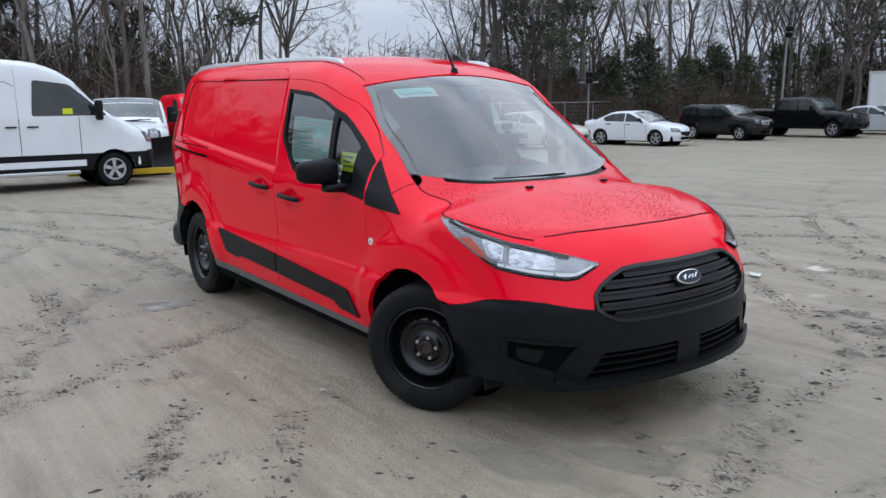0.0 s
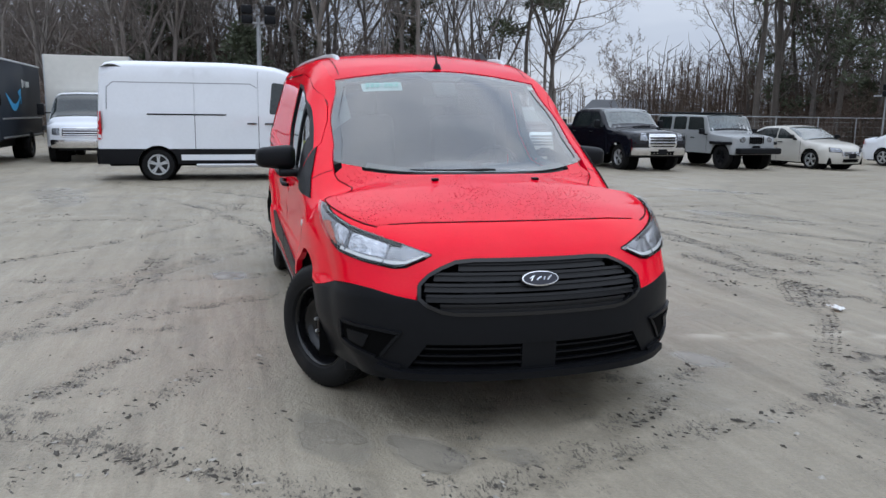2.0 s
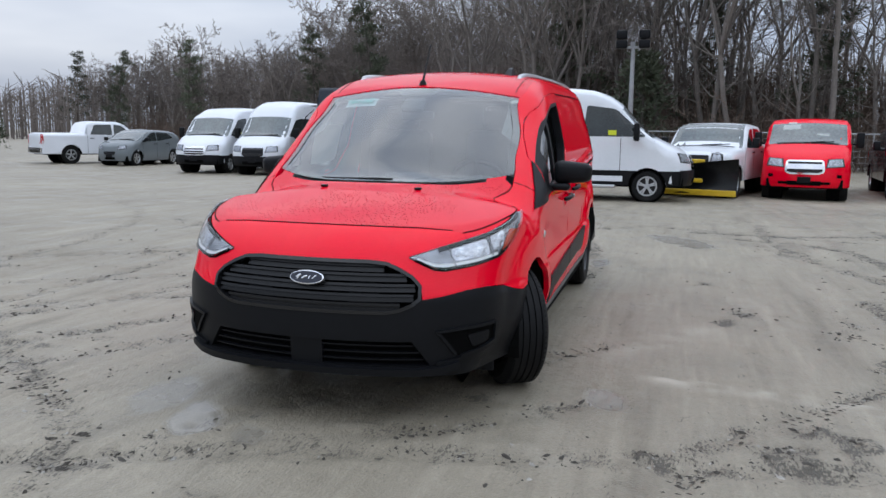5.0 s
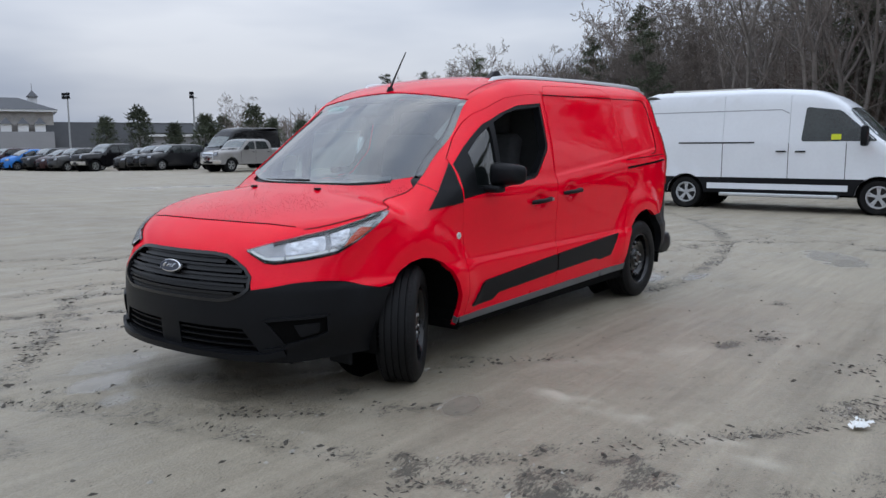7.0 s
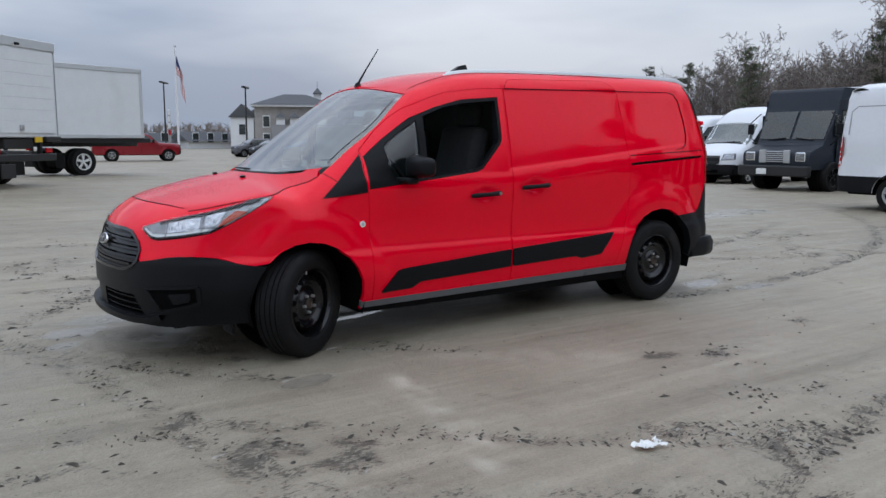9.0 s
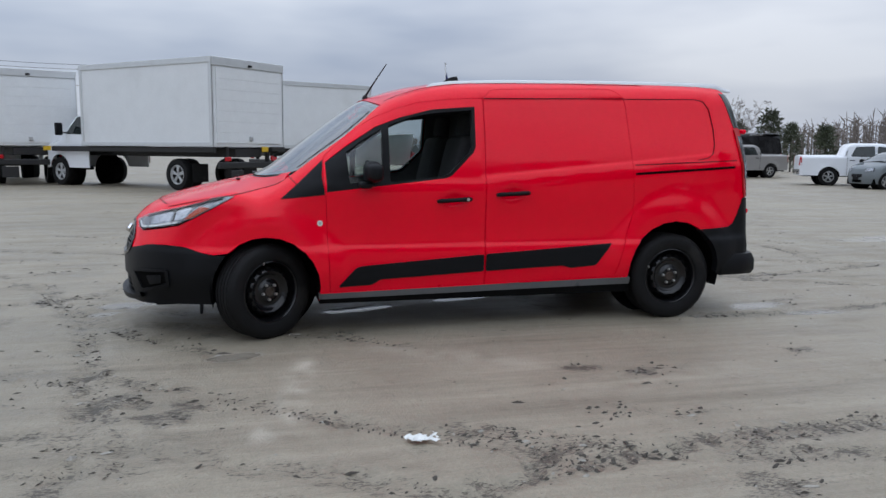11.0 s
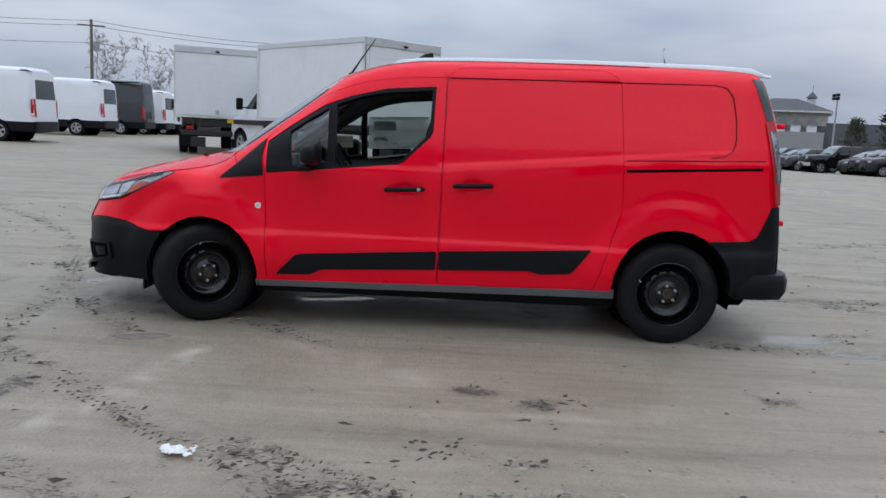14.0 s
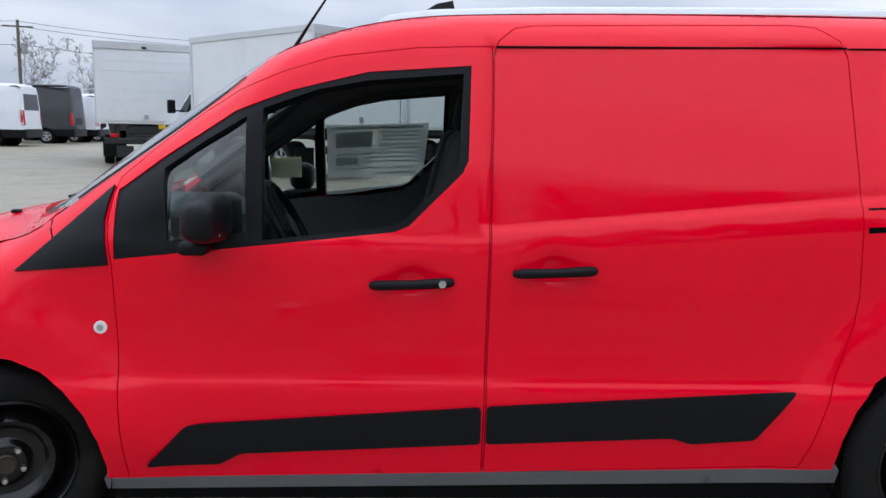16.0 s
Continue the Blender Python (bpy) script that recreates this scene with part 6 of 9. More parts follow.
side_poly = [(-2.22, 0.37), (-1.94, 0.37)] + [p for p in arch_r if p[0] > -1.6 or p[1] > 0.37] + arch_f + [tuple(sol("N", a, float(bz(a)) + 0.003)[0][[0, 2]]) for a in (1.2, 1.15, 1.1, 1.05, 1.0, 0.95, 0.9, 0.85)] + front_side + side_top[1:] + [(-2.15, 1.6), (-2.20, 1.2), (-2.22, 0.9)]
door_f = [(-0.017, 0.311), (1.085, 0.29), (1.098, 0.60), (1.108, 0.97), (1.124, 1.10), (1.112, 1.225), (0.98, 1.345), (0.86, 1.435), (0.759, 1.498), (0.60, 1.562), (0.455, 1.606), (0.2, 1.638), (-0.028, 1.648)]
door_s = [(-1.035, 0.343), (-0.027, 0.313), (-0.036, 1.62), (-0.05, 1.665), (-0.10, 1.708), (-0.16, 1.718), (-0.98, 1.742), (-1.06, 1.735), (-1.125, 1.692), (-1.148, 1.64), (-1.185, 0.90), (-1.175, 0.82), (-1.126, 0.662)]


def shrink(poly, d):
    """The polygon drawn in by d on all sides."""
    n = len(poly)
    area = sum(poly[i - 1][0] * poly[i][1] - poly[i][0] * poly[i - 1][1] for i in range(n))
    sgn = 1 if area > 0 else -1
    out = []
    for i in range(n):
        a, b, c = Vector(poly[i - 1]), Vector(poly[i]), Vector(poly[(i + 1) % n])
        n1 = Vector((-(b - a).y, (b - a).x)).normalized() * sgn
        n2 = Vector((-(c - b).y, (c - b).x)).normalized() * sgn
        m = n1 + n2
        out.append(tuple(b + m * (d / max(0.35, m.dot(n1)))))
    return out


WIN_OUT = [(1.108, 1.19), (0.97, 1.295), (0.755, 1.437), (0.58, 1.503), (0.351, 1.562), (0.036, 1.588), (0.042, 1.30), (0.060, 1.262), (0.222, 1.100), (0.265, 1.082), (1.102, 0.988)]
WIN_MAIN = [(0.668, 1.447), (0.50, 1.508), (0.35, 1.537), (0.060, 1.564), (0.066, 1.305), (0.082, 1.272), (0.238, 1.115), (0.275, 1.10), (0.664, 1.052)]
WIN_QUARTER = [(0.965, 1.262), (0.84, 1.35), (0.718, 1.422), (0.712, 1.075), (0.945, 1.046)]

# cabin linings, just inside the outer skin
M_CABIN = shader("charcoal_cabin_plastic", (0.075, 0.077, 0.08), 0.7, var=0.15, bump=0.1, bump_scale=400)
M_SEAT = shader("dark_seat_cloth", (0.028, 0.028, 0.03), 0.95, var=0.25, scale=30)
M_LINING = shader("grey_headliner", (0.22, 0.22, 0.215), 0.95, var=0.08)

def crease(x0, x1):
    """The pressed shoulder line, as close parallel edges."""
    return [[(x0, 1.088 - 0.095 * x0 + d), (x1, 1.088 - 0.095 * x1 + d)] for d in (-0.018, -0.007, 0.0, 0.007, 0.018)]


for s in (1, -1):
    door_name = "driver_door" if s > 0 else "passenger_door"
    panel("body_side", VH, "S", side_poly, M_RED, van, step=0.035, depth=0.03, side=s, holes=[shrink(door_f, -0.003), shrink(door_s, -0.003)], lines=crease(-1.18, -1.86))
    door = panel(door_name, VH, "S", door_f, M_RED, van, step=0.028, depth=0.03, side=s, holes=[WIN_OUT])
    slide = panel("sliding_door", VH, "S", door_s, M_RED, van, step=0.028, depth=0.03, side=s, lines=crease(-0.045, -1.155))
    panel("window_frame", VH, "S", WIN_OUT, M_PLASTIC, door, "black window frame with a dividing bar", step=0.04, off=-0.004, depth=0.05, side=s, holes=[WIN_MAIN, WIN_QUARTER])
    panel("quarter_window", VH, "S", shrink(WIN_QUARTER, -0.01), M_GLASS, door, step=0.06, off=-0.015, depth=0, side=s).visible_shadow = False
    if s < 0:
        panel("door_window", VH, "S", shrink(WIN_MAIN, -0.01), M_GLASS, door, "closed window with a price sheet behind it", step=0.06, off=-0.015, depth=0, side=s).visible_shadow = False
    panel("door_lining", VH, "S", shrink(door_f, 0.02), M_CABIN, door, step=0.09, off=-0.07, depth=0.0, side=s, holes=[shrink(WIN_OUT, 0.004)])
    panel("pillar_lining", VH, "S", [(-0.24, 0.5), (0.03, 0.5), (0.03, 1.60), (-0.24, 1.62)], M_CABIN, van, "dark lining of the door pillar", step=0.1, off=-0.06, depth=0.0, side=s)
    panel("mirror_sail", VH, "S", [(1.405, 0.943), (1.118, 0.972), (1.134, 1.10), (1.122, 1.20), (1.30, 1.035)], M_PLASTIC, van, "black plastic triangle before the door", step=0.025, off=0.008, depth=0.012, side=s)
    # lower black trims
    panel("trim_strip", VH, "S", rounded([(1.03, 0.338), (0.905, 0.468), (0.86, 0.478), (-0.012, 0.538), (-0.012, 0.418), (0.735, 0.383), (0.80, 0.345)], 0.015), M_PLASTIC, door, "black plastic door trim", step=0.05, off=0.012, depth=0.014, side=s)
    panel("trim_strip", VH, "S", rounded([(-0.03, 0.54), (-1.01, 0.596), (-0.96, 0.53), (-0.885, 0.437), (-0.68, 0.422), (-0.62, 0.442), (-0.03, 0.418)], 0.015), M_PLASTIC, slide, "black plastic door trim", step=0.05, off=0.012, depth=0.014, side=s)
    panel("sill", VH, "S", [(1.165, 0.288), (-1.172, 0.336), (-1.172, 0.285), (1.16, 0.25)], M_SILL, van, "grey sill strip", step=0.06, off=0.004, depth=0.03, side=s)
    panel("sill_underside", VH, "S", [(1.16, 0.249), (-1.172, 0.284), (-1.172, 0.222), (1.16, 0.218)], M_LINER, van, step=0.06, off=0.003, depth=0.1, side=s)
    # door handles
    for (xh, zh), d in zip(HANDLES, (door, slide)):
        p, _ = sol("S", xh + 0.11, zh, s)
        y = p[1] + s * 0.028
        bm = tube([(xh + 0.122, y - s * 0.02, zh - 0.004), (xh + 0.10, y, zh), (xh, y + s * 0.006, zh + 0.004), (xh - 0.10, y, zh + 0.01), (xh - 0.122, y - s * 0.02, zh + 0.008)], [0.012, 0.016, 0.015, 0.017, 0.013], 10)
        part("handle", bm, M_PLASTIC, d, "black pull handle", smooth=50)
    if s > 0:
        p, _ = sol("S", 0.12, 0.934)
        part("door_lock", cyl(0.011, 0.011, 0.012, Matrix.Translation((0.118, p[1] + 0.044, 0.934)) @ Matrix.Rotation(radians(90), 4, "X"), 16), M_SILVER, door)
    # indicator on the fender
    p, _ = sol("S", 1.152, 0.778, s)
    part("side_repeater", cyl(0.021, 0.019, 0.012, Matrix.Translation((1.152, p[1], 0.778)) @ Matrix.Rotation(radians(-90 * s), 4, "X"), 20), M_PAPER, van, "small round clear side repeater")
    part("repeater_core", cyl(0.011, 0.01, 0.016, Matrix.Translation((1.152, p[1], 0.778)) @ Matrix.Rotation(radians(-90 * s), 4, "X"), 14), M_SILVER, van)
    # sliding-door rail; thin dark bands paint the shade of the rear quarter's stamped lines
    band("slide_rail", VH, "S", [(-1.192, 1.112), (-1.6, 1.137), (-2.06, 1.163)], 0.018, M_DARK, van, "dark slot of the sliding door's rail", off=0.0015, depth=0.004, side=s)
    band("stamped_line", VH, "S", [(-1.19, 1.177), (-1.6, 1.196), (-2.08, 1.214)], 0.006, M_DARK, van, off=0.001, depth=0.002, side=s)
    band("stamped_line", VH, "S", [(-0.04, 1.648), (-1.146, 1.670)], 0.006, M_DARK, slide, off=0.004, depth=0.004, side=s)
    band("stamped_line", VH, "S", [(-1.152, 1.668), (-1.74, 1.68), (-1.82, 1.665), (-1.865, 1.61), (-1.885, 1.45), (-1.882, 1.33), (-1.86, 1.265), (-1.81, 1.232), (-1.72, 1.216)], 0.005, M_DARK, van, off=0.004, depth=0.004, side=s)
    band("fender_seam", VH, "S", [(1.30, 1.04), (1.345, 1.088)], 0.005, M_DARK, van, off=0.001, depth=0.002, side=s)
    # wing mirrors
    bm = box((0.12, 0.23, 0.155), (0, 0, 0), 0.045, 3)
    for v in bm.verts:
        k = 1 - 0.28 * (v.co.y * s + 0.115) / 0.23
        v.co.z = v.co.z * k + 0.008
        v.co.x = v.co.x * (1.15 if v.co.x > 0 else 0.9) - 0.04 * max(0, v.co.y * s) / 0.115 * (1 if v.co.x > 0 else 0.3)
    bm.transform(Matrix.Translation((0.80, s * 1.015, 1.118)) @ Matrix.Rotation(radians(-6 * s), 4, "Z"))
    mirror = part("wing_mirror", bm, M_PLASTIC, van, "black plastic wing mirror", smooth=60)
    bm = box((0.004, 0.13, 0.075), (0.7495, s * 1.0, 1.12), 0.001, 1)
    part("mirror_glass", bm, M_CHROME, mirror, "mirror glass")
    bm = box((0.085, 0.16, 0.042), (0.845, s * 0.925, 1.038), 0.015, 2, m=None)
    part("mirror_arm", bm, M_PLASTIC, mirror, smooth=50)
    # wheel wells
    for (xc, zc, r), wdt in ((FRONT_ARCH, 0.36), (REAR_ARCH, 0.36)):
        bm = cyl(r + 0.012, r + 0.012, wdt, Matrix.Translation((xc, s * (0.895 - wdt / 2), zc)) @ Matrix.Rotation(radians(90), 4, "X"), 40)
        bm.normal_update()
        bmesh.ops.delete(bm, geom=[f for f in bm.faces if f.normal.y * s > 0.9 or f.calc_center_median().z < 0.24], context="FACES")
        bmesh.ops.reverse_faces(bm, faces=bm.faces[:])
        part("wheel_well", bm, M_LINER, van, "black felt wheel-well lining")
    # rear bumper corner and lamps
    rear_arc = [p for p in arch(REAR_ARCH[0], REAR_ARCH[1], REAR_ARCH[2] - 0.006, 0.24, 40) if p[0] < -1.6 and 0.325 < p[1] < 0.688]
    rb = [(-2.22, 0.34), (-1.96, 0.318)] + rear_arc + [(-1.80, 0.692), (-2.02, 0.70), (-2.07, 0.725), (-2.10, 0.78), (-2.155, 0.925), (-2.22, 0.925)]
    panel("rear_bumper_corner", VH, "S", rb, M_PLASTIC, van, "black plastic bumper corner", step=0.04, off=0.006, depth=0.06, side=s)
    panel("tail_lamp", VH, "S", rounded([(-2.075, 1.455), (-2.135, 1.46), (-2.175, 1.2), (-2.212, 0.935), (-2.165, 0.935), (-2.125, 1.15)], 0.01), M_TAIL, van, "tall red and clear tail lamp", step=0.04, off=0.012, depth=0.02, side=s)
    panel("tail_lamp_clear", VH, "S", [(-2.10, 1.40), (-2.14, 1.40), (-2.195, 1.08), (-2.155, 1.08), (-2.135, 1.2)], M_LAMP, van, "clear section of the tail lamp", step=0.04, off=0.016, depth=0.01, side=s)
    panel("rear_corner_glass", VH, "S", [(-1.995, 1.735), (-2.07, 1.725), (-2.145, 1.47), (-2.085, 1.465), (-2.04, 1.60)], M_GLASS_FAR, van, "dark glass at the rear corner", step=0.04, off=0.004, depth=0.01, side=s)
    for z in (1.44, 0.815):
        part("door_hinge", box((0.05, 0.035, 0.035), (-2.25 + 0.09 * (z - 0.8), s * 0.74, z), 0.01, 2), M_RED, van, "red rear-door hinge", smooth=50)
    # roof rails
    pts = [(0.36, 0.572, 1.752), (0.30, 0.574, 1.79), (0.16, 0.577, 1.815), (-0.2, 0.585, 1.838), (-1.0, 0.6, 1.862), (-1.7, 0.61, 1.868), (-2.0, 0.612, 1.855), (-2.1, 0.61, 1.82), (-2.14, 0.61, 1.79)]
    bm = bmesh.new()
    rows_ = []
    for x, y, z in pts:
        zr = float(v_H(x, y)) - 0.03
        z = zr + (0.05 if -2.05 < x < 0.33 else 0.022)
        rows_.append([bm.verts.new((x, s * (y + d), h)) for d, h in ((-0.02, zr), (-0.016, z - 0.008), (-0.008, z), (0.008, z), (0.014, z - 0.008), (0.016, zr))])
    for r0, r1 in zip(rows_, rows_[1:]):
        for j in range(5):
            bm.faces.new((r0[j], r1[j], r1[j + 1], r0[j + 1]))
    bm.faces.new(rows_[0]), bm.faces.new(rows_[-1][::-1])
    bmesh.ops.recalc_face_normals(bm, faces=bm.faces[:])
    part("roof_rail", bm, M_SILVER, van, "silver roof rail", smooth=60)
    # headlights: housing, bowls, running light, amber corner, clear cover
    lamp_poly = [(0.495, 0.785), (0.60, 0.733), (0.65, 0.727), (0.80, 0.745), (0.96, 0.772), (1.04, 0.81), (1.16, 0.872), (1.325, 0.960), (1.20, 0.948), (1.127, 0.927), (0.93, 0.88), (0.80, 0.856), (0.65, 0.825)]
    flip = lambda q: [(s * a, z) for a, z in q]
    lamp = panel("headlight", VH, "N", flip(lamp_poly), M_HOUSING, van, "clear headlight with bright reflectors", step=0.025, off=0.003, depth=0.012, scale=(0.8, 1))
    panel("reflector", VH, "N", flip(rounded([(0.70, 0.765), (0.90, 0.785), (0.905, 0.855), (0.80, 0.84), (0.70, 0.82)], 0.02)), M_REFLECT, lamp, "bright reflector bowl", step=0.02, off=0.007, depth=0.01, scale=(0.8, 1))
    panel("reflector", VH, "N", flip(rounded([(0.93, 0.795), (1.00, 0.815), (1.04, 0.88), (1.02, 0.893), (0.93, 0.862)], 0.015)), M_REFLECT, lamp, "bright reflector bowl", step=0.02, off=0.007, depth=0.01, scale=(0.8, 1))
    band("running_light", VH, "N", flip([(0.53, 0.774), (0.61, 0.747), (0.68, 0.748), (0.80, 0.762), (0.95, 0.787)]), 0.014, M_PAPER, lamp, "white running-light strip", off=0.009, depth=0.002)
    for q in ([(0.705, 0.745), (0.695, 0.82)], [(0.915, 0.78), (0.915, 0.866)]):
        band("lamp_divider", VH, "N", flip(q), 0.007, M_HOUSING, lamp, off=0.012, depth=0.004)
    band("lamp_bezel", VH, "N", flip([(0.52, 0.772), (0.60, 0.739), (0.65, 0.733), (0.80, 0.751), (0.96, 0.778), (1.035, 0.812)]), 0.010, M_DARK, lamp, "dark lower bezel", off=0.011, depth=0.002)
    band("lamp_bezel", VH, "N", flip([(0.64, 0.815), (0.80, 0.846), (0.93, 0.87), (1.127, 0.917), (1.25, 0.947)]), 0.012, M_DARK, lamp, "dark upper bezel", off=0.011, depth=0.002)
    panel("side_reflector", VH, "N", flip([(0.985, 0.785), (1.035, 0.815), (1.17, 0.885), (1.10, 0.89), (1.03, 0.84)]), M_AMBER, lamp, "amber side reflector", step=0.025, off=0.008, depth=0.006, scale=(0.8, 1))
    panel("lens_cover", VH, "N", flip(lamp_poly), M_LENS, lamp, "clear cover", step=0.025, off=0.018, depth=0.016, scale=(0.8, 1)).visible_shadow = False
    band("lamp_seal", VH, "N", flip(lamp_poly + lamp_poly[:1]), 0.008, M_DARK, lamp, off=0.002, depth=0.002)
    # fog-lamp recess: a dark sheet paints the shade inside it
    fog = [(0.60, 0.452), (0.70, 0.462), (0.90, 0.472), (0.90, 0.385), (0.845, 0.362), (0.71, 0.33), (0.685, 0.345), (0.63, 0.42)]
    fr = panel("fog_recess", VH, "N", flip(fog), M_DARK, van, "dark sheet painting the shade in the fog-lamp recess", step=0.03, off=0.003, depth=0.004)
    band("fog_surround", VH, "N", flip(fog[6:] + fog[:3]), 0.014, M_PLASTIC, fr, off=0.014, depth=0.0, step=0.03)
    band("fog_surround", VH, "N", flip([fog[2], fog[3], fog[4], fog[5]]), 0.02, M_PLASTIC, fr, off=0.018, depth=0.0, step=0.03)
    panel("fog_blank", VH, "N", flip(rounded([(0.74, 0.43), (0.86, 0.44), (0.855, 0.39), (0.77, 0.37)], 0.01)), M_PLASTIC, fr, "blanking plate", step=0.03, off=0.009, depth=0.006)

# nose, bumper, grille
bt_full = [(-a, z) for a, z in bumper_top[::-1]] + bumper_top[1:]
n_in = [p for p in bt_full if abs(p[0]) <= PHI + 1e-6]
GRILLE = [(-0.532, 0.662), (-0.50, 0.70), (-0.45, 0.73), (-0.385, 0.757), (-0.30, 0.764), (0.30, 0.764), (0.385, 0.757), (0.45, 0.73), (0.50, 0.70), (0.532, 0.662), (0.525, 0.605), (0.49, 0.577), (0.43, 0.552), (0.37, 0.543), (-0.37, 0.543), (-0.43, 0.552), (-0.49, 0.577), (-0.525, 0.605)]
nose_poly = [p for p in n_in if p[0] < -0.6] + [(-0.54, 0.597), (-0.535, 0.662), (-0.503, 0.703), (-0.453, 0.734), (-0.385, 0.761), (-0.30, 0.768), (0.30, 0.768), (0.385, 0.761), (0.453, 0.734), (0.503, 0.703), (0.535, 0.662), (0.54, 0.597)] + [p for p in n_in if p[0] > 0.6] + hood_front[::-1]
band("hood_gap", VH, "N", hood_front[1:-1], 0.003, M_DARK, van, "dark gap under the hood edge", off=0.0015, depth=0.004)
panel("nose_panel", VH, "N", nose_poly, M_RED, van, step=0.03, depth=0.03)
af = [(math.sqrt(max(0.0, FRONT_ARCH[2] ** 2 - (z - FRONT_ARCH[1]) ** 2)) + FRONT_ARCH[0], z) for z in (0.24, 0.33, 0.42, 0.50, 0.568)]
arch_angles = [(turn_of(x, z), z) for x, z in af]
low = [(-arch_angles[0][0], 0.235), (-0.9, 0.235), (-0.5, 0.24), (0, 0.245), (0.5, 0.24), (0.9, 0.235), (arch_angles[0][0], 0.235)]
b_top = [(a, z) for a, z in bumper_top[1:] if a > 0.54 and a < arch_angles[-1][0] - 0.02]
bump_poly = low + arch_angles[1:] + b_top[::-1] + [(0.525, 0.60), (0.49, 0.572), (0.43, 0.547), (0.37, 0.538), (-0.37, 0.538), (-0.43, 0.547), (-0.49, 0.572), (-0.525, 0.60)] + [(-a, z) for a, z in b_top] + [(-a, z) for a, z in arch_angles[:0:-1]]
LOWER = [(-0.575, 0.292), (0.575, 0.292), (0.49, 0.408), (-0.49, 0.408)]
bumper = panel("front_bumper", VH, "N", bump_poly, M_PLASTIC, van, "unpainted black plastic front bumper", step=0.03, off=0.002, depth=0.05, holes=[LOWER])
# black sheet behind the slats, in place of the shade there
grille = panel("grille", VH, "N", shrink(GRILLE, -0.012), M_DARK, van, "slatted grille on a black sheet that paints its shade", step=0.04, off=-0.055, depth=0.0)
band("grille_surround", VH, "N", GRILLE + GRILLE[:1], 0.016, M_GLOSSBLACK, grille, "gloss black surround", off=0.008, depth=0.05)
for z, w in ((0.742, 0.37), (0.700, 0.475), (0.655, 0.51), (0.610, 0.50), (0.568, 0.44)):
    for dz, o in ((0.0115, -0.006), (0.0, -0.018), (-0.0115, -0.010)):
        band("slat", VH, "N", [(-w, z + dz), (w, z + dz)], 0.0115, M_SLAT, grille, off=o, depth=0.035)
    for a0, a1 in ((-0.34, -0.20), (0.20, 0.34)):
        if w > 0.45:
            band("slat_insert", VH, "N", [(a0, z - 0.022), (a1, z - 0.022)], 0.012, M_PLASTIC, grille, off=-0.03, depth=0.02)
# oval badge
p, nrm = sol("N", 0.0, 0.682)
fm = Matrix.Translation(Vector(p) + Vector(nrm) * 0.012) @ Vector(nrm).to_track_quat("Z", "Y").to_matrix().to_4x4()
badge = part("badge", cyl(0.089, 0.086, 0.02, fm @ Matrix.Diagonal((1, 0.4, 1, 1)), 40, bevel=0.003), M_CHROME, grille, "oval chrome-rimmed badge", smooth=50)
part("badge_face", cyl(0.080, 0.080, 0.003, fm @ Matrix.Translation((0, 0, 0.0115)) @ Matrix.Diagonal((1, 0.365, 1, 1)), 40), shader("badge_blue", (0.006, 0.008, 0.02), 0.2), badge, "dark blue oval face")
bm = bmesh.new()
for x0, y0, x1, y1 in ((-0.05, -0.002, -0.028, 0.010), (-0.03, 0.010, -0.044, -0.012), (-0.02, -0.008, 0.004, 0.005), (0.012, -0.009, 0.02, 0.006), (0.03, -0.009, 0.05, 0.011)):
    tube([(x0, y0, 0.0135), ((x0 + x1) / 2, (y0 + y1) / 2 + 0.003, 0.0142), (x1, y1, 0.0135)], 0.0035, 5, bm)
bm.transform(fm)
part("badge_script", bm, M_CHROME, badge, "raised chrome flourish")
# lower intake: the dark sheet behind its slats stands for shade
intake = panel("lower_intake", VH, "N", shrink(LOWER, -0.01), M_DARK, bumper, "dark sheet painting the shade inside the lower air intake", step=0.04, off=-0.05, depth=0.0)
for z, w in ((0.385, 0.50), (0.352, 0.525), (0.318, 0.548)):
    for s in (-1, 1):
        band("slat", VH, "N", [(s * 0.075, z), (s * w, z)], 0.007, M_PLASTIC, intake, off=-0.010, depth=0.03)
panel("plate_mount", VH, "N", [(-0.08, 0.288), (0.08, 0.288), (0.08, 0.412), (-0.08, 0.412)], M_PLASTIC, intake, step=0.04, off=-0.004, depth=0.03)
band("bumper_lip", VH, "N", [(-0.70, 0.300), (-0.62, 0.276), (-0.52, 0.268), (-0.3, 0.270), (0, 0.272), (0.3, 0.270), (0.52, 0.268), (0.62, 0.276), (0.70, 0.300)], 0.032, M_PLASTIC, bumper, "protruding lower lip", off=0.034, depth=0.0)
for s in (1, -1):
    band("bumper_crease", VH, "N", [(s * 0.60, 0.300), (s * 0.70, 0.318), (s * 0.80, 0.352), (s * 0.90, 0.372)], 0.018, M_PLASTIC, bumper, off=0.016, depth=0.0)
    part("air_flap", box((0.02, 0.16, 0.09), (1.945, s * 0.70, 0.205), 0.006, 1, m=None), M_PLASTIC, bumper)
part("underbody", box((4.3, 1.22, 0.18), (0.02, 0, 0.31), 0.03, 1), M_LINER, van)
for s in (1, -1):
    part("sill_beam", box((2.25, 0.3, 0.12), (0.0, s * 0.71, 0.325), 0.03, 1), M_LINER, van)
part("front_undertray", box((0.5, 1.3, 0.03), (2.0, 0, 0.225), 0.01, 1), M_LINER, van)
part("axle_beam", cyl(0.05, 0.05, 1.5, Matrix.Translation((-1.53, 0, 0.31)) @ Matrix.Rotation(radians(90), 4, "X"), 12), M_LINER, van)

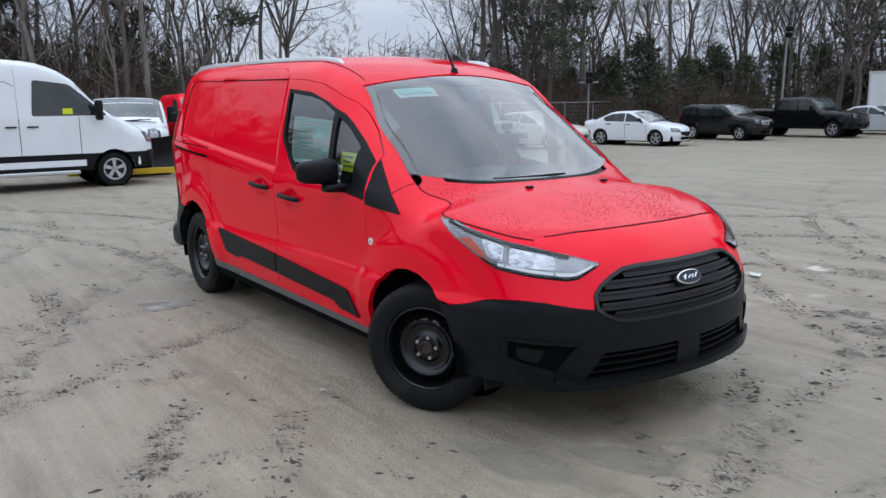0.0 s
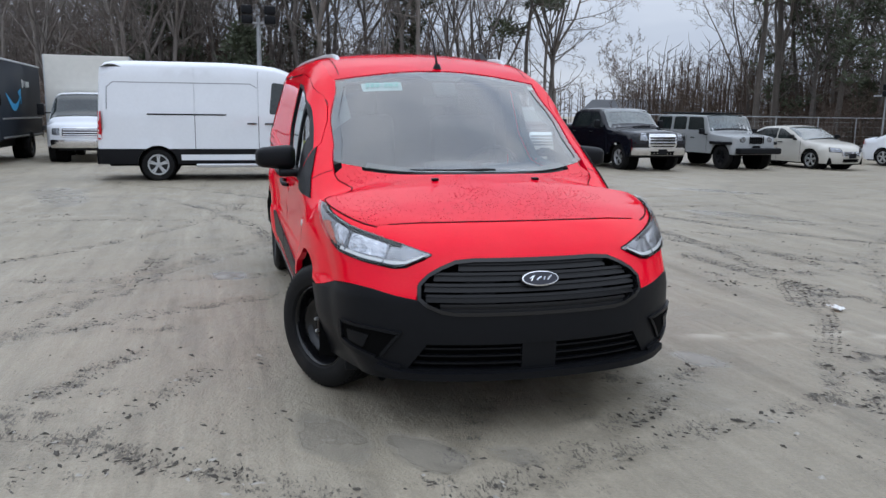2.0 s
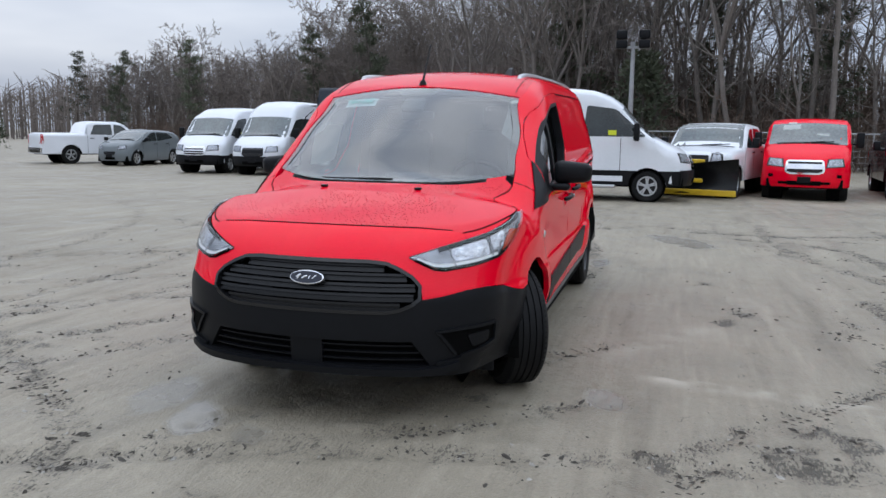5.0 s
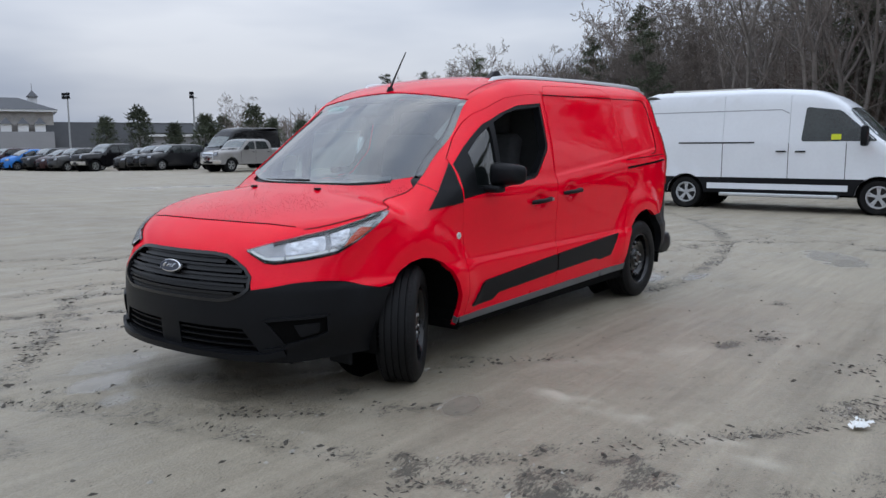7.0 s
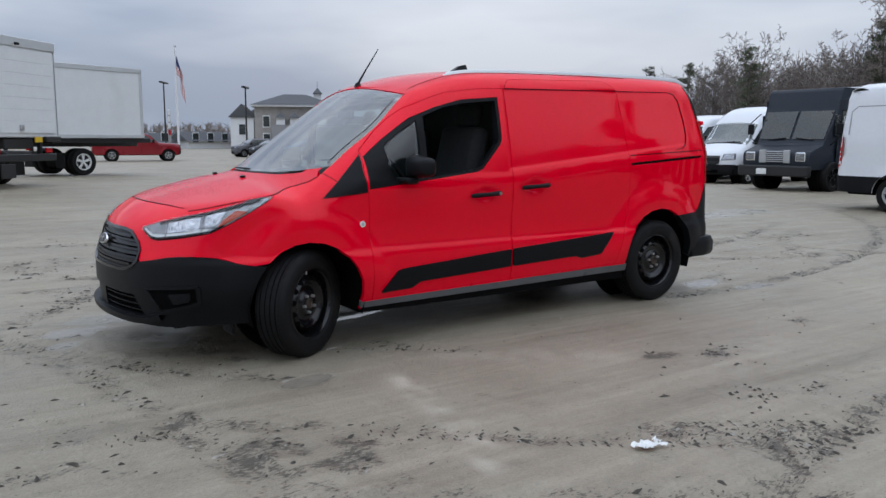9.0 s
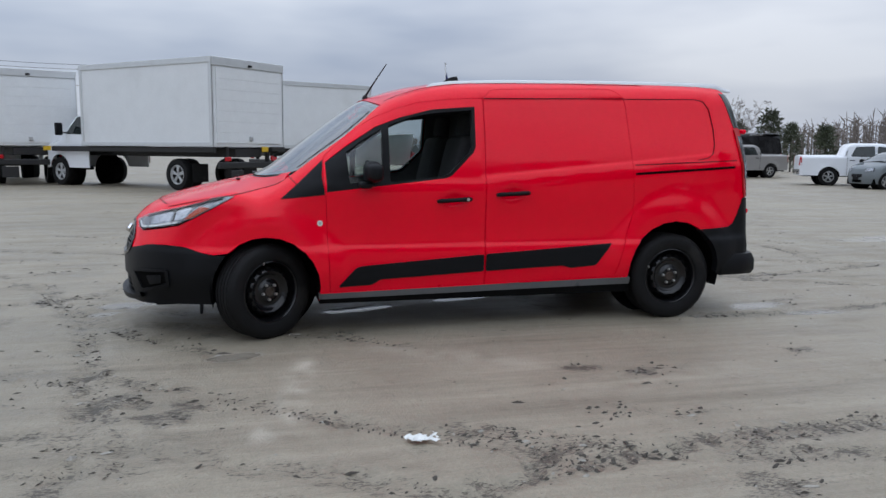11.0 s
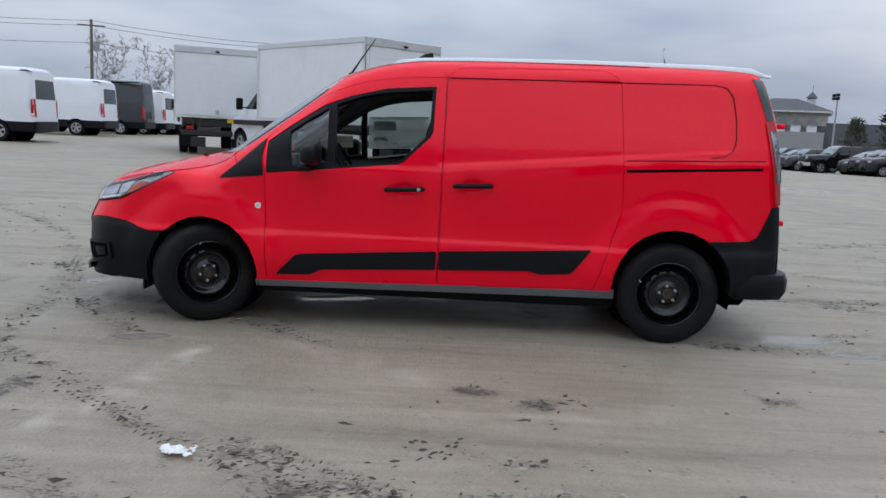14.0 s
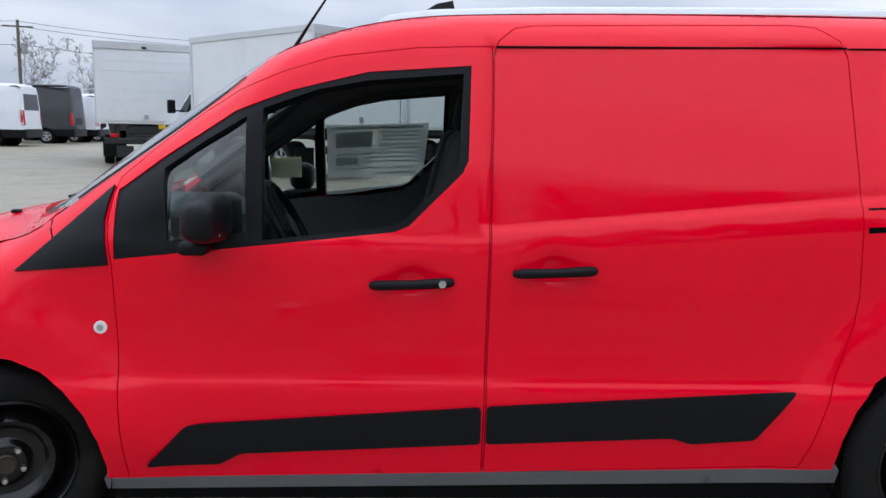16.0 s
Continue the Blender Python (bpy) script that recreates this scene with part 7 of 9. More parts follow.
# hood, windscreen, roof, rear
hood_rear = [(1.615 - 0.55 * y * y, y) for y in np.linspace(0.695, -0.695, 25)]
left = [(x, y) for x, y in top_side if x > 1.352]
hood_poly = hf_xy + left[1:] + hood_rear + [(x, -y) for x, y in left[:0:-1]]
hood = panel("hood", VH, "T", hood_poly, M_RED_WET, van, step=0.03, depth=0.03)
for s in (1, -1):
    band("hood_gap", VH, "T", [(x, s * (y - 0.004)) for x, y in left], 0.005, M_DARK, hood, "dark gap beside the hood", off=0.0015, depth=0.004)
glass_low = [(1.575 - 0.52 * y * y, y) for y in np.linspace(-0.69, 0.69, 25)]
glass_high = [(0.752 - 0.13 * y * y, y) for y in np.linspace(0.66, -0.66, 21)]
mid = [(x, y) for x, y in top_side if 0.71 < x < 1.325]
glass_poly = glass_low + [(x, y - 0.004) for x, y in mid] + glass_high + [(x, -y + 0.004) for x, y in mid[::-1]]
windscreen = panel("windscreen", VH, "T", glass_poly, M_WINDSCREEN, van, "wet greenish windscreen", step=0.06, off=-0.004, depth=0.0)
windscreen.visible_shadow = False
for line in ([(x - 0.02, y) for x, y in glass_low if abs(y) < 0.62], [(x + 0.02, y) for x, y in glass_high if abs(y) < 0.62]):
    band("windscreen_border", VH, "T", line, 0.035, M_GLOSSBLACK, windscreen, "black printed border", off=-0.008, depth=0.009)
panel("cowl", VH, "T", [p for p in hood_rear[::-1] if abs(p[1]) < 0.6] + [p for p in glass_low[::-1] if abs(p[1]) < 0.6], M_PLASTIC, van, "black cowl under the wipers", step=0.04, off=-0.015, depth=0.0)
for s in (1, -1):
    ys = np.linspace(0.60, 0.70, 5)
    corner = [(1.622 - 0.55 * y * y, s * y) for y in ys] + [(1.577 - 0.52 * y * y, s * y) for y in ys[::-1]]
    panel("cowl_corner", VH, "T", corner, M_RED_WET, hood, step=0.04, off=-0.0025, depth=0.0)
    panel("pillar_joint", VH, "T", [(0.80, s * 0.655), (0.80, s * 0.745), (0.60, s * 0.745), (0.60, s * 0.645), (0.68, s * 0.645)], M_RED, van, step=0.03, off=-0.0045, depth=0.0)
roof_side = [(x, y) for x, y in top_side if x < 0.70]
roof_poly = [(x - 0.006, y) for x, y in glass_high[::-1]] + roof_side + [(-2.15, 0.3), (-2.15, -0.3)] + [(x, -y) for x, y in roof_side[::-1]]
roof = panel("roof", VH, "T", roof_poly, M_RED_WET, van, step=0.06, depth=0.02)
for s in (1, -1):
    band("roof_seam", VH, "T", [(0.66 - 0.5 * i, s * (0.615 + 0.008 * i)) for i in range(5)], 0.004, M_DARK, roof, off=0.001, depth=0.002)
panel("rear_doors", VH, "B", [(-0.8, 0.35), (0.8, 0.35), (0.72, 1.72), (-0.72, 1.72)], M_RED, van, step=0.1, depth=0.02)
panel("headliner", VH, "T", [(x, y) for x, y in roof_poly if x > -0.2] , M_LINING, van, step=0.12, off=-0.05, depth=0.0)
bm = bmesh.new()
for y0, y1 in ((-0.36, 0.1),):
    q = [(1.572 - 0.5 * y * y, y) for y in np.linspace(y0, y1, 7)]
    tube([(x, y, float(v_H(x, y)) + 0.006) for x, y in q], [0.003, 0.004, 0.004, 0.005, 0.006, 0.008, 0.006], 6, bm)
part("wiper", bm, M_PLASTIC, van, "black wiper blades at rest")
for y in (-0.268, 0.284):
    part("washer_jet", box((0.03, 0.035, 0.014), (1.684, y, v_H(1.684, y) + 0.006), 0.005, 2), M_PLASTIC, hood, "black washer jet")
bm = cyl(0.028, 0.016, 0.03, Matrix.Translation((0.70, 0, 1.685)), 16)
tube([(0.70, 0, 1.69), (0.64, 0, 1.785), (0.53, 0, 1.948)], [0.009, 0.006, 0.0035], 8, bm)
part("antenna", bm, M_PLASTIC, roof, "black whip antenna leaning backwards")
bm = bmesh.new()
fin = [(0.24, 0.0), (0.14, 0.052), (0.085, 0.06), (0.07, 0.0)]
vs = [[bm.verts.new((x, 0.47 + dy * (1 - 0.6 * z / 0.06), v_H(x, 0.47) - 0.012 + z)) for x, z in fin] for dy in (-0.03, 0.03)]
bm.faces.new(vs[0]), bm.faces.new(vs[1][::-1])
for i in range(4):
    bm.faces.new((vs[0][i], vs[1][i], vs[1][(i + 1) % 4], vs[0][(i + 1) % 4]))
bmesh.ops.recalc_face_normals(bm, faces=bm.faces[:])
part("antenna_fin", bm, M_PLASTIC, roof, "black fin antenna")
# rear bumper: a rounded bar round the tail
plan = [(-1.96, 0.895), (-2.12, 0.89), (-2.26, 0.85), (-2.33, 0.72), (-2.36, 0.4), (-2.37, 0.0)]
plan = plan + [(x, -y) for x, y in plan[-2::-1]]
bm = bmesh.new()
rings = []
for i, (x, y) in enumerate(plan):
    a, b = Vector(plan[max(0, i - 1)]), Vector(plan[min(len(plan) - 1, i + 1)])
    n = Vector(((b - a).y, -(b - a).x)).normalized()
    k = 0.35 if i in (0, len(plan) - 1) else 1
    rings.append([bm.verts.new((x + n.x * d * k, y + n.y * d * k, z)) for d, z in ((-0.06, 0.33), (0.0, 0.325), (0.022, 0.36), (0.022, 0.44), (0.0, 0.485), (-0.06, 0.50))])
for r0, r1 in zip(rings, rings[1:]):
    for j in range(5):
        bm.faces.new((r0[j], r1[j], r1[j + 1], r0[j + 1]))
bmesh.ops.recalc_face_normals(bm, faces=bm.faces[:])
part("rear_bumper", bm, M_PLASTIC, van, "black plastic rear bumper step", smooth=50)
panel("rear_bumper_face", VH, "B", [(-0.8, 0.36), (0.8, 0.36), (0.8, 0.92), (-0.8, 0.92)], M_PLASTIC, van, step=0.1, off=0.008, depth=0.02)


# steel wheels
def steel_wheel(parent, m, label=""):
    w = new("wheel")
    w.parent, w.matrix_basis = parent, m
    if label:
        tagged(w, label)
    r, h = 0.327, 0.102
    prof = [(0.205, -0.08), (0.222, -h), (0.29, -h - 0.006), (0.316, -h * 0.86)]
    for a in (-0.058, -0.022, 0.014, 0.050):
        prof += [(r, a - 0.014 - 0.004), (r, a + 0.006), (r - 0.009, a + 0.0075), (r - 0.009, a + 0.0135), (r, a + 0.015)]
    prof += [(r, 0.075), (0.318, h * 0.86), (0.305, h * 0.98), (0.29, h + 0.006), (0.25, h + 0.007), (0.222, h), (0.212, 0.088), (0.205, 0.08), (0.2, 0.06)]
    tyre = part("tyre", revolve(prof, 64), M_TYRE, w, "black road tyre, lightly muddied", smooth=35)
    bm = bmesh.new()
    for k in range(72):
        for s, d in ((-1, -0.074), (1, 0.074)):
            box((0.007, 0.022, 0.006), (0, d, r - 0.0035), 0, 1, bm, Matrix.Rotation(2 * math.pi * k / 72, 4, "Y"))
    tagged(part("tread_block", bm, M_TYRE, tyre), "small rubber tread blocks", kind="stuff")
    rim = part("rim", revolve([(0.2, 0.03), (0.209, 0.085), (0.213, 0.092), (0.206, 0.094), (0.197, 0.084), (0.193, 0.062), (0.189, 0.036), (0.184, 0.032), (0.181, 0.018), (0.174, 0.022), (0.168, 0.044), (0.158, 0.064), (0.143, 0.074), (0.130, 0.070), (0.119, 0.054), (0.108, 0.046), (0.085, 0.046), (0.074, 0.050), (0.066, 0.062), (0.052, 0.066), (0.032, 0.066)], 64), M_STEEL, w, "black painted steel rim", smooth=50)
    # the rim is not pierced: dark discs paint the holes' shade
    hole = part("vent_hole", cyl(0.0175, 0.0175, 0.012, Matrix.Translation((0, 0.063, 0.1545)) @ Matrix.Rotation(radians(90 + 38), 4, "X"), 14), M_DARK, rim, "dark disc painting the shade of a round vent hole")
    for k in range(1, 14):
        h = new("vent_hole", hole.data)
        h.parent, h.matrix_basis = rim, Matrix.Rotation(2 * math.pi * k / 14, 4, "Y")
    for k in range(5):
        a = 2 * math.pi * (k + 0.3) / 5
        part("wheel_nut", cyl(0.0115, 0.009, 0.02, Matrix.Translation((0.054 * math.sin(a), 0.074, 0.054 * math.cos(a))) @ Matrix.Rotation(radians(-90), 4, "X"), 6, bevel=0.002), M_NUT, rim, "bare steel wheel nut")
    bm = revolve([(0.033, 0.06), (0.034, 0.076), (0.028, 0.080), (0.022, 0.070), (0.0, 0.070)], 24)
    part("hub", bm, M_HUB, rim, "rusty hub centre", smooth=40)
    part("wheel_weight", box((0.022, 0.012, 0.008), (-0.185, 0.09, 0.088), 0.003, 1), M_NUT, rim)
    part("brake_disc", cyl(0.14, 0.14, 0.02, Matrix.Translation((0, -0.05, 0)) @ Matrix.Rotation(radians(90), 4, "X"), 28), M_STEEL, w)
    return w


for s in (1, -1):
    for xw, turn, k in ((1.528, 31, 0.4), (-1.531, 0, 1.3)):
        steel_wheel(van, Matrix.Translation((xw - 0.0, s * (0.782 if turn else 0.79), (0.310 if s > 0 else 0.287) if turn else 0.327)) @ Matrix.Rotation(radians(turn) + (0 if s > 0 else math.pi), 4, "Z") @ Matrix.Rotation(k + s, 4, "Y"), "front wheel steered to one side" if turn else "")

# cabin
def taper(bm):
    """Draws the upper part in, as the cabin's sides lean."""
    for v in bm.verts:
        v.co.y *= 1 - 0.2 * max(0, v.co.z - 1.0)
    return bm


part("bulkhead", taper(box((0.03, 1.74, 1.22), (-0.2, 0, 1.06), 0.01, 1)), M_CABIN, van, "dark partition behind the seats")
part("cabin_floor", box((1.3, 1.4, 0.05), (0.43, 0, 0.47), 0.01, 1), M_CABIN, van)
bm = bmesh.new()
sec = [(1.54, 1.02), (1.40, 1.06), (1.12, 1.05), (0.98, 0.99), (0.95, 0.9), (1.02, 0.75), (1.15, 0.7)]
wid = curve([(0.9, 0.80), (1.12, 0.78), (1.36, 0.70), (1.45, 0.58), (1.56, 0.42)])
a = [bm.verts.new((x, -float(wid(x)), z)) for x, z in sec]
b = [bm.verts.new((x, float(wid(x)), z)) for x, z in sec]
for i in range(len(sec) - 1):
    bm.faces.new((a[i], b[i], b[i + 1], a[i + 1]))
bmesh.ops.recalc_face_normals(bm, faces=bm.faces[:])
dash = part("dashboard", bm, M_CABIN, van, "charcoal dashboard", smooth=40)
box_cluster = box((0.12, 0.36, 0.10), (1.02, 0.38, 1.05), 0.03, 2)
part("instrument_hood", box_cluster, M_CABIN, dash, smooth=50)
part("centre_stack", box((0.1, 0.30, 0.22), (0.99, 0.0, 1.0), 0.03, 2), M_CABIN, dash, smooth=50)
wm = Matrix.Translation((0.655, 0.38, 1.02)) @ Matrix.Rotation(radians(-62), 4, "Y")
bm = bmesh.new()
ring = [(0.185 * math.cos(2 * math.pi * k / 36), 0.185 * math.sin(2 * math.pi * k / 36), 0) for k in range(37)]
tube(ring, 0.016, 8, bm)
for a0 in (0, 2.3, -2.3):
    tube([(0, 0, -0.02), (0.18 * math.cos(a0), 0.18 * math.sin(a0), 0)], [0.03, 0.018], 6, bm)
cyl(0.062, 0.055, 0.05, Matrix.Translation((0, 0, -0.01)), 20, bm)
bm.transform(wm)
part("steering_wheel", bm, M_PLASTIC, van, "black steering wheel", smooth=50)
for s in (1, -1):
    bm = box((0.5, 0.5, 0.16), (0.38, s * 0.38, 0.74), 0.05, 3)
    seat = part("seat", bm, M_SEAT, van, "dark cloth seat", smooth=60)
    part("backrest", box((0.14, 0.48, 0.62), (0, 0, 0), 0.055, 3, m=Matrix.Translation((0.08, s * 0.38, 1.08)) @ Matrix.Rotation(radians(-14), 4, "Y")), M_SEAT, seat, smooth=60)
    part("headrest", box((0.09, 0.26, 0.18), (0, 0, 0), 0.04, 3, m=Matrix.Translation((-0.02, s * 0.38, 1.47)) @ Matrix.Rotation(radians(-10), 4, "Y")), M_SEAT, seat, smooth=60)
    part("sun_visor", box((0.16, 0.36, 0.02), (0.62, s * 0.36, 1.585), 0.008, 1, m=None), M_LINING, van)
    band("pillar_edge", VH, "T", [(x, s * (y - 0.02)) for x, y in mid], 0.06, M_CABIN, van, "dark lining beside the windscreen", off=-0.034, depth=0.0)
    panel("footwell_lining", VH, "S", [(1.07, 0.75), (1.42, 0.75), (1.42, 0.99), (1.27, 1.09), (1.10, 1.20)], M_CABIN, van, "dark lining before the door", step=0.08, off=-0.045, depth=0.0, side=s)
    head = [(x, float(v_edge(x)) - 0.004) for x in np.linspace(1.30, -0.24, 20)]
    foot = [(-0.24, 1.575), (0.03, 1.585), (0.35, 1.566), (0.58, 1.508), (0.755, 1.442), (0.97, 1.30), (1.115, 1.19), (1.27, 1.06)]
    panel("pillar_trim", VH, "S", head + foot, M_LINING, van, "grey lining of the front pillar", step=0.05, off=-0.035, depth=0.0, side=s)
    panel("roof_edge_trim", VH, "T", [(1.0 - 0.1 * i, s * 0.60) for i in range(3)] + [(0.6 - 0.2 * i, s * 0.56) for i in range(5)] + [(x, s * (y - 0.003)) for x, y in top_side if -0.24 < x < 1.05][::-1], M_LINING, van, "grey lining along the roof edge", step=0.06, off=-0.03, depth=0.0)
panel("shade_band", VH, "T", [(0.76, -0.2), (0.76, 0.2), (0.80, 0.13), (0.84, 0.10), (0.84, -0.10), (0.80, -0.13)], M_GLOSSBLACK, windscreen, "black printed band round the camera", step=0.05, off=-0.009, depth=0.0)
part("sensor_cover", box((0.13, 0.15, 0.04), (0, 0, 0), 0.018, 2, m=Matrix.Translation((0.885, 0.0, 1.535)) @ Matrix.Rotation(radians(36), 4, "Y")), M_CABIN, windscreen, "black camera cover behind the glass", smooth=50)
part("inner_mirror", box((0.03, 0.22, 0.06), (0.80, 0.0, 1.47), 0.012, 2), M_CABIN, windscreen, smooth=50)


# papers behind the glass
def paper(name, chart, quad, material, parent, label, off, side=1, bars=(), bar_mat=None):
    ob = panel(name, VH, chart, quad, material, parent, label, step=0.06, off=off, depth=0.0, side=side)
    for i, (u0, v0, u1, v1) in enumerate(bars):
        q = []
        for u, v in ((u0, v0), (u1, v0), (u1, v1), (u0, v1)):
            t0 = Vector(quad[0]).lerp(Vector(quad[1]), u)
            t1 = Vector(quad[3]).lerp(Vector(quad[2]), u)
            q.append(tuple(t0.lerp(t1, v)))
        panel("print", VH, chart, q, bar_mat or M_INK, ob, step=0.05, off=off + 0.003, depth=0.0, side=side)
    return ob


pass_door = bpy.data.objects["passenger_door"]
sheet_bars = [(0.05, 0.03, 0.95, 0.09), (0.08, 0.13, 0.5, 0.16), (0.08, 0.2, 0.45, 0.23), (0.08, 0.27, 0.5, 0.30), (0.55, 0.13, 0.92, 0.42), (0.08, 0.36, 0.48, 0.39), (0.08, 0.43, 0.4, 0.46), (0.08, 0.52, 0.92, 0.55), (0.08, 0.6, 0.6, 0.63), (0.08, 0.68, 0.6, 0.71), (0.68, 0.6, 0.92, 0.75), (0.08, 0.8, 0.92, 0.83), (0.08, 0.9, 0.5, 0.94)]
paper("price_sheet", "S", [(0.135, 1.425), (0.655, 1.40), (0.655, 1.125), (0.165, 1.15)], M_SHEET, pass_door, "large white price sheet with printed columns", -0.022, -1, sheet_bars, M_GREENINK)
paper("yellow_label", "S", [(0.79, 1.235), (0.945, 1.232), (0.945, 1.125), (0.79, 1.13)], M_YELLOW, pass_door, "yellow-green label with dark print", -0.02, -1, [(0.15, 0.2, 0.85, 0.3), (0.15, 0.45, 0.7, 0.53), (0.15, 0.68, 0.85, 0.76)])
paper("label_back", "S", [(0.79, 1.235), (0.945, 1.232), (0.945, 1.125), (0.79, 1.13)], M_SHEET, pass_door, "plain back of the label", -0.027, -1)
tag = paper("stock_tag", "T", [(0.772, -0.50), (0.832, -0.262), (0.905, -0.266), (0.845, -0.495)], M_TAG, windscreen, "white paper stock tag with handwritten number", -0.012)
paper("inspection_sticker", "T", [(0.735, 0.60), (0.70, 0.655), (0.725, 0.66), (0.755, 0.605)], M_PAPER, windscreen, "small white sticker", -0.012)
txt = bpy.data.curves.new("stock_number", "FONT")
txt.body, txt.size, txt.align_x, txt.align_y = "S22-262", 0.062, "CENTER", "CENTER"
p, nrm = sol("T", 0.838, -0.381)
right = Vector((0.06, 0.24, 0)).normalized()
nv = Vector(nrm)
right = (right - nv * right.dot(nv)).normalized()
upv = nv.cross(right)
tm = Matrix((right, upv, nv)).transposed().to_4x4()
tm.translation = Vector(p) + nv * 0.001
t_tmp = bpy.data.objects.new("stock_number", txt)
scene.collection.objects.link(t_tmp)
bpy.context.view_layer.update()
t_me = bpy.data.meshes.new_from_object(t_tmp.evaluated_get(bpy.context.evaluated_depsgraph_get()))
bpy.data.objects.remove(t_tmp)
t_me.materials.clear()
t_me.materials.append(M_GREENINK)
t_me.transform(tm)
stock_number = new("stock_number", t_me)
stock_number.parent = tag


# ---- woods ----
M_BARK = shader("grey_bark", (0.16, 0.14, 0.125), 0.9, var=0.35, scale=3, bump=0.5, bump_scale=12, random_tint=0.3)
M_TWIG = shader("winter_twigs", (0.16, 0.135, 0.12), 0.9, var=0.2, random_tint=0.3)
M_PINEBARK = shader("pine_bark", (0.085, 0.072, 0.062), 0.9, var=0.35, scale=3)
M_NEEDLE = shader("pine_needles", (0.072, 0.085, 0.052), 0.8, var=0.4, scale=1.5, random_tint=0.35)
M_BRUSH = shader("brown_brush", (0.125, 0.09, 0.07), 0.95, var=0.35, scale=1.5, random_tint=0.3)


class Limbs:
    """Gathers tapered limbs as plain vertex and face lists."""

    def __init__(self):
        self.v, self.f = [], []

    def limb(self, pts, r0, r1, seg):
        n = len(pts)
        k0 = len(self.v)
        prev = None
        for i in range(n):
            d = (pts[min(i + 1, n - 1)] - pts[max(i - 1, 0)]).normalized()
            a = d.orthogonal().normalized() if prev is None else (prev - d * prev.dot(d)).normalized()
            prev = a
            c = d.cross(a)
            r = r0 + (r1 - r0) * i / (n - 1)
            for k in range(seg):
                t = 2 * math.pi * k / seg
                self.v.append(pts[i] + r * (math.cos(t) * a + math.sin(t) * c))
        for i in range(n - 1):
            for k in range(seg):
                self.f.append((k0 + i * seg + k, k0 + i * seg + (k + 1) % seg, k0 + (i + 1) * seg + (k + 1) % seg, k0 + (i + 1) * seg + k))

    def clump(self, c, r, rnd, n):
        """Needle tufts: narrow blades round a point."""
        for _ in range(n):
            d = Vector((rnd.gauss(0, 1), rnd.gauss(0, 1), rnd.gauss(0, 0.5))).normalized()
            p = c + d * r * rnd.uniform(0.2, 1.0)
            u = d.orthogonal().normalized()
            u.rotate(Matrix.Rotation(rnd.uniform(0, 6.3), 3, d))
            ln, w = r * rnd.uniform(0.5, 0.9), r * rnd.uniform(0.10, 0.2)
            k = len(self.v)
            e = (d + Vector((0, 0, 0.35))).normalized()
            self.v += [p - u * w, p + u * w, p + e * ln]
            self.f.append((k, k + 1, k + 2))


def bent(p, d, length, n, rnd, wobble, lift=0.0):
    pts = [p.copy()]
    for i in range(n):
        d = (d + Vector((rnd.gauss(0, wobble), rnd.gauss(0, wobble), rnd.gauss(0, wobble) + lift))).normalized()
        pts.append(pts[-1] + d * (length / n))
    return pts, d


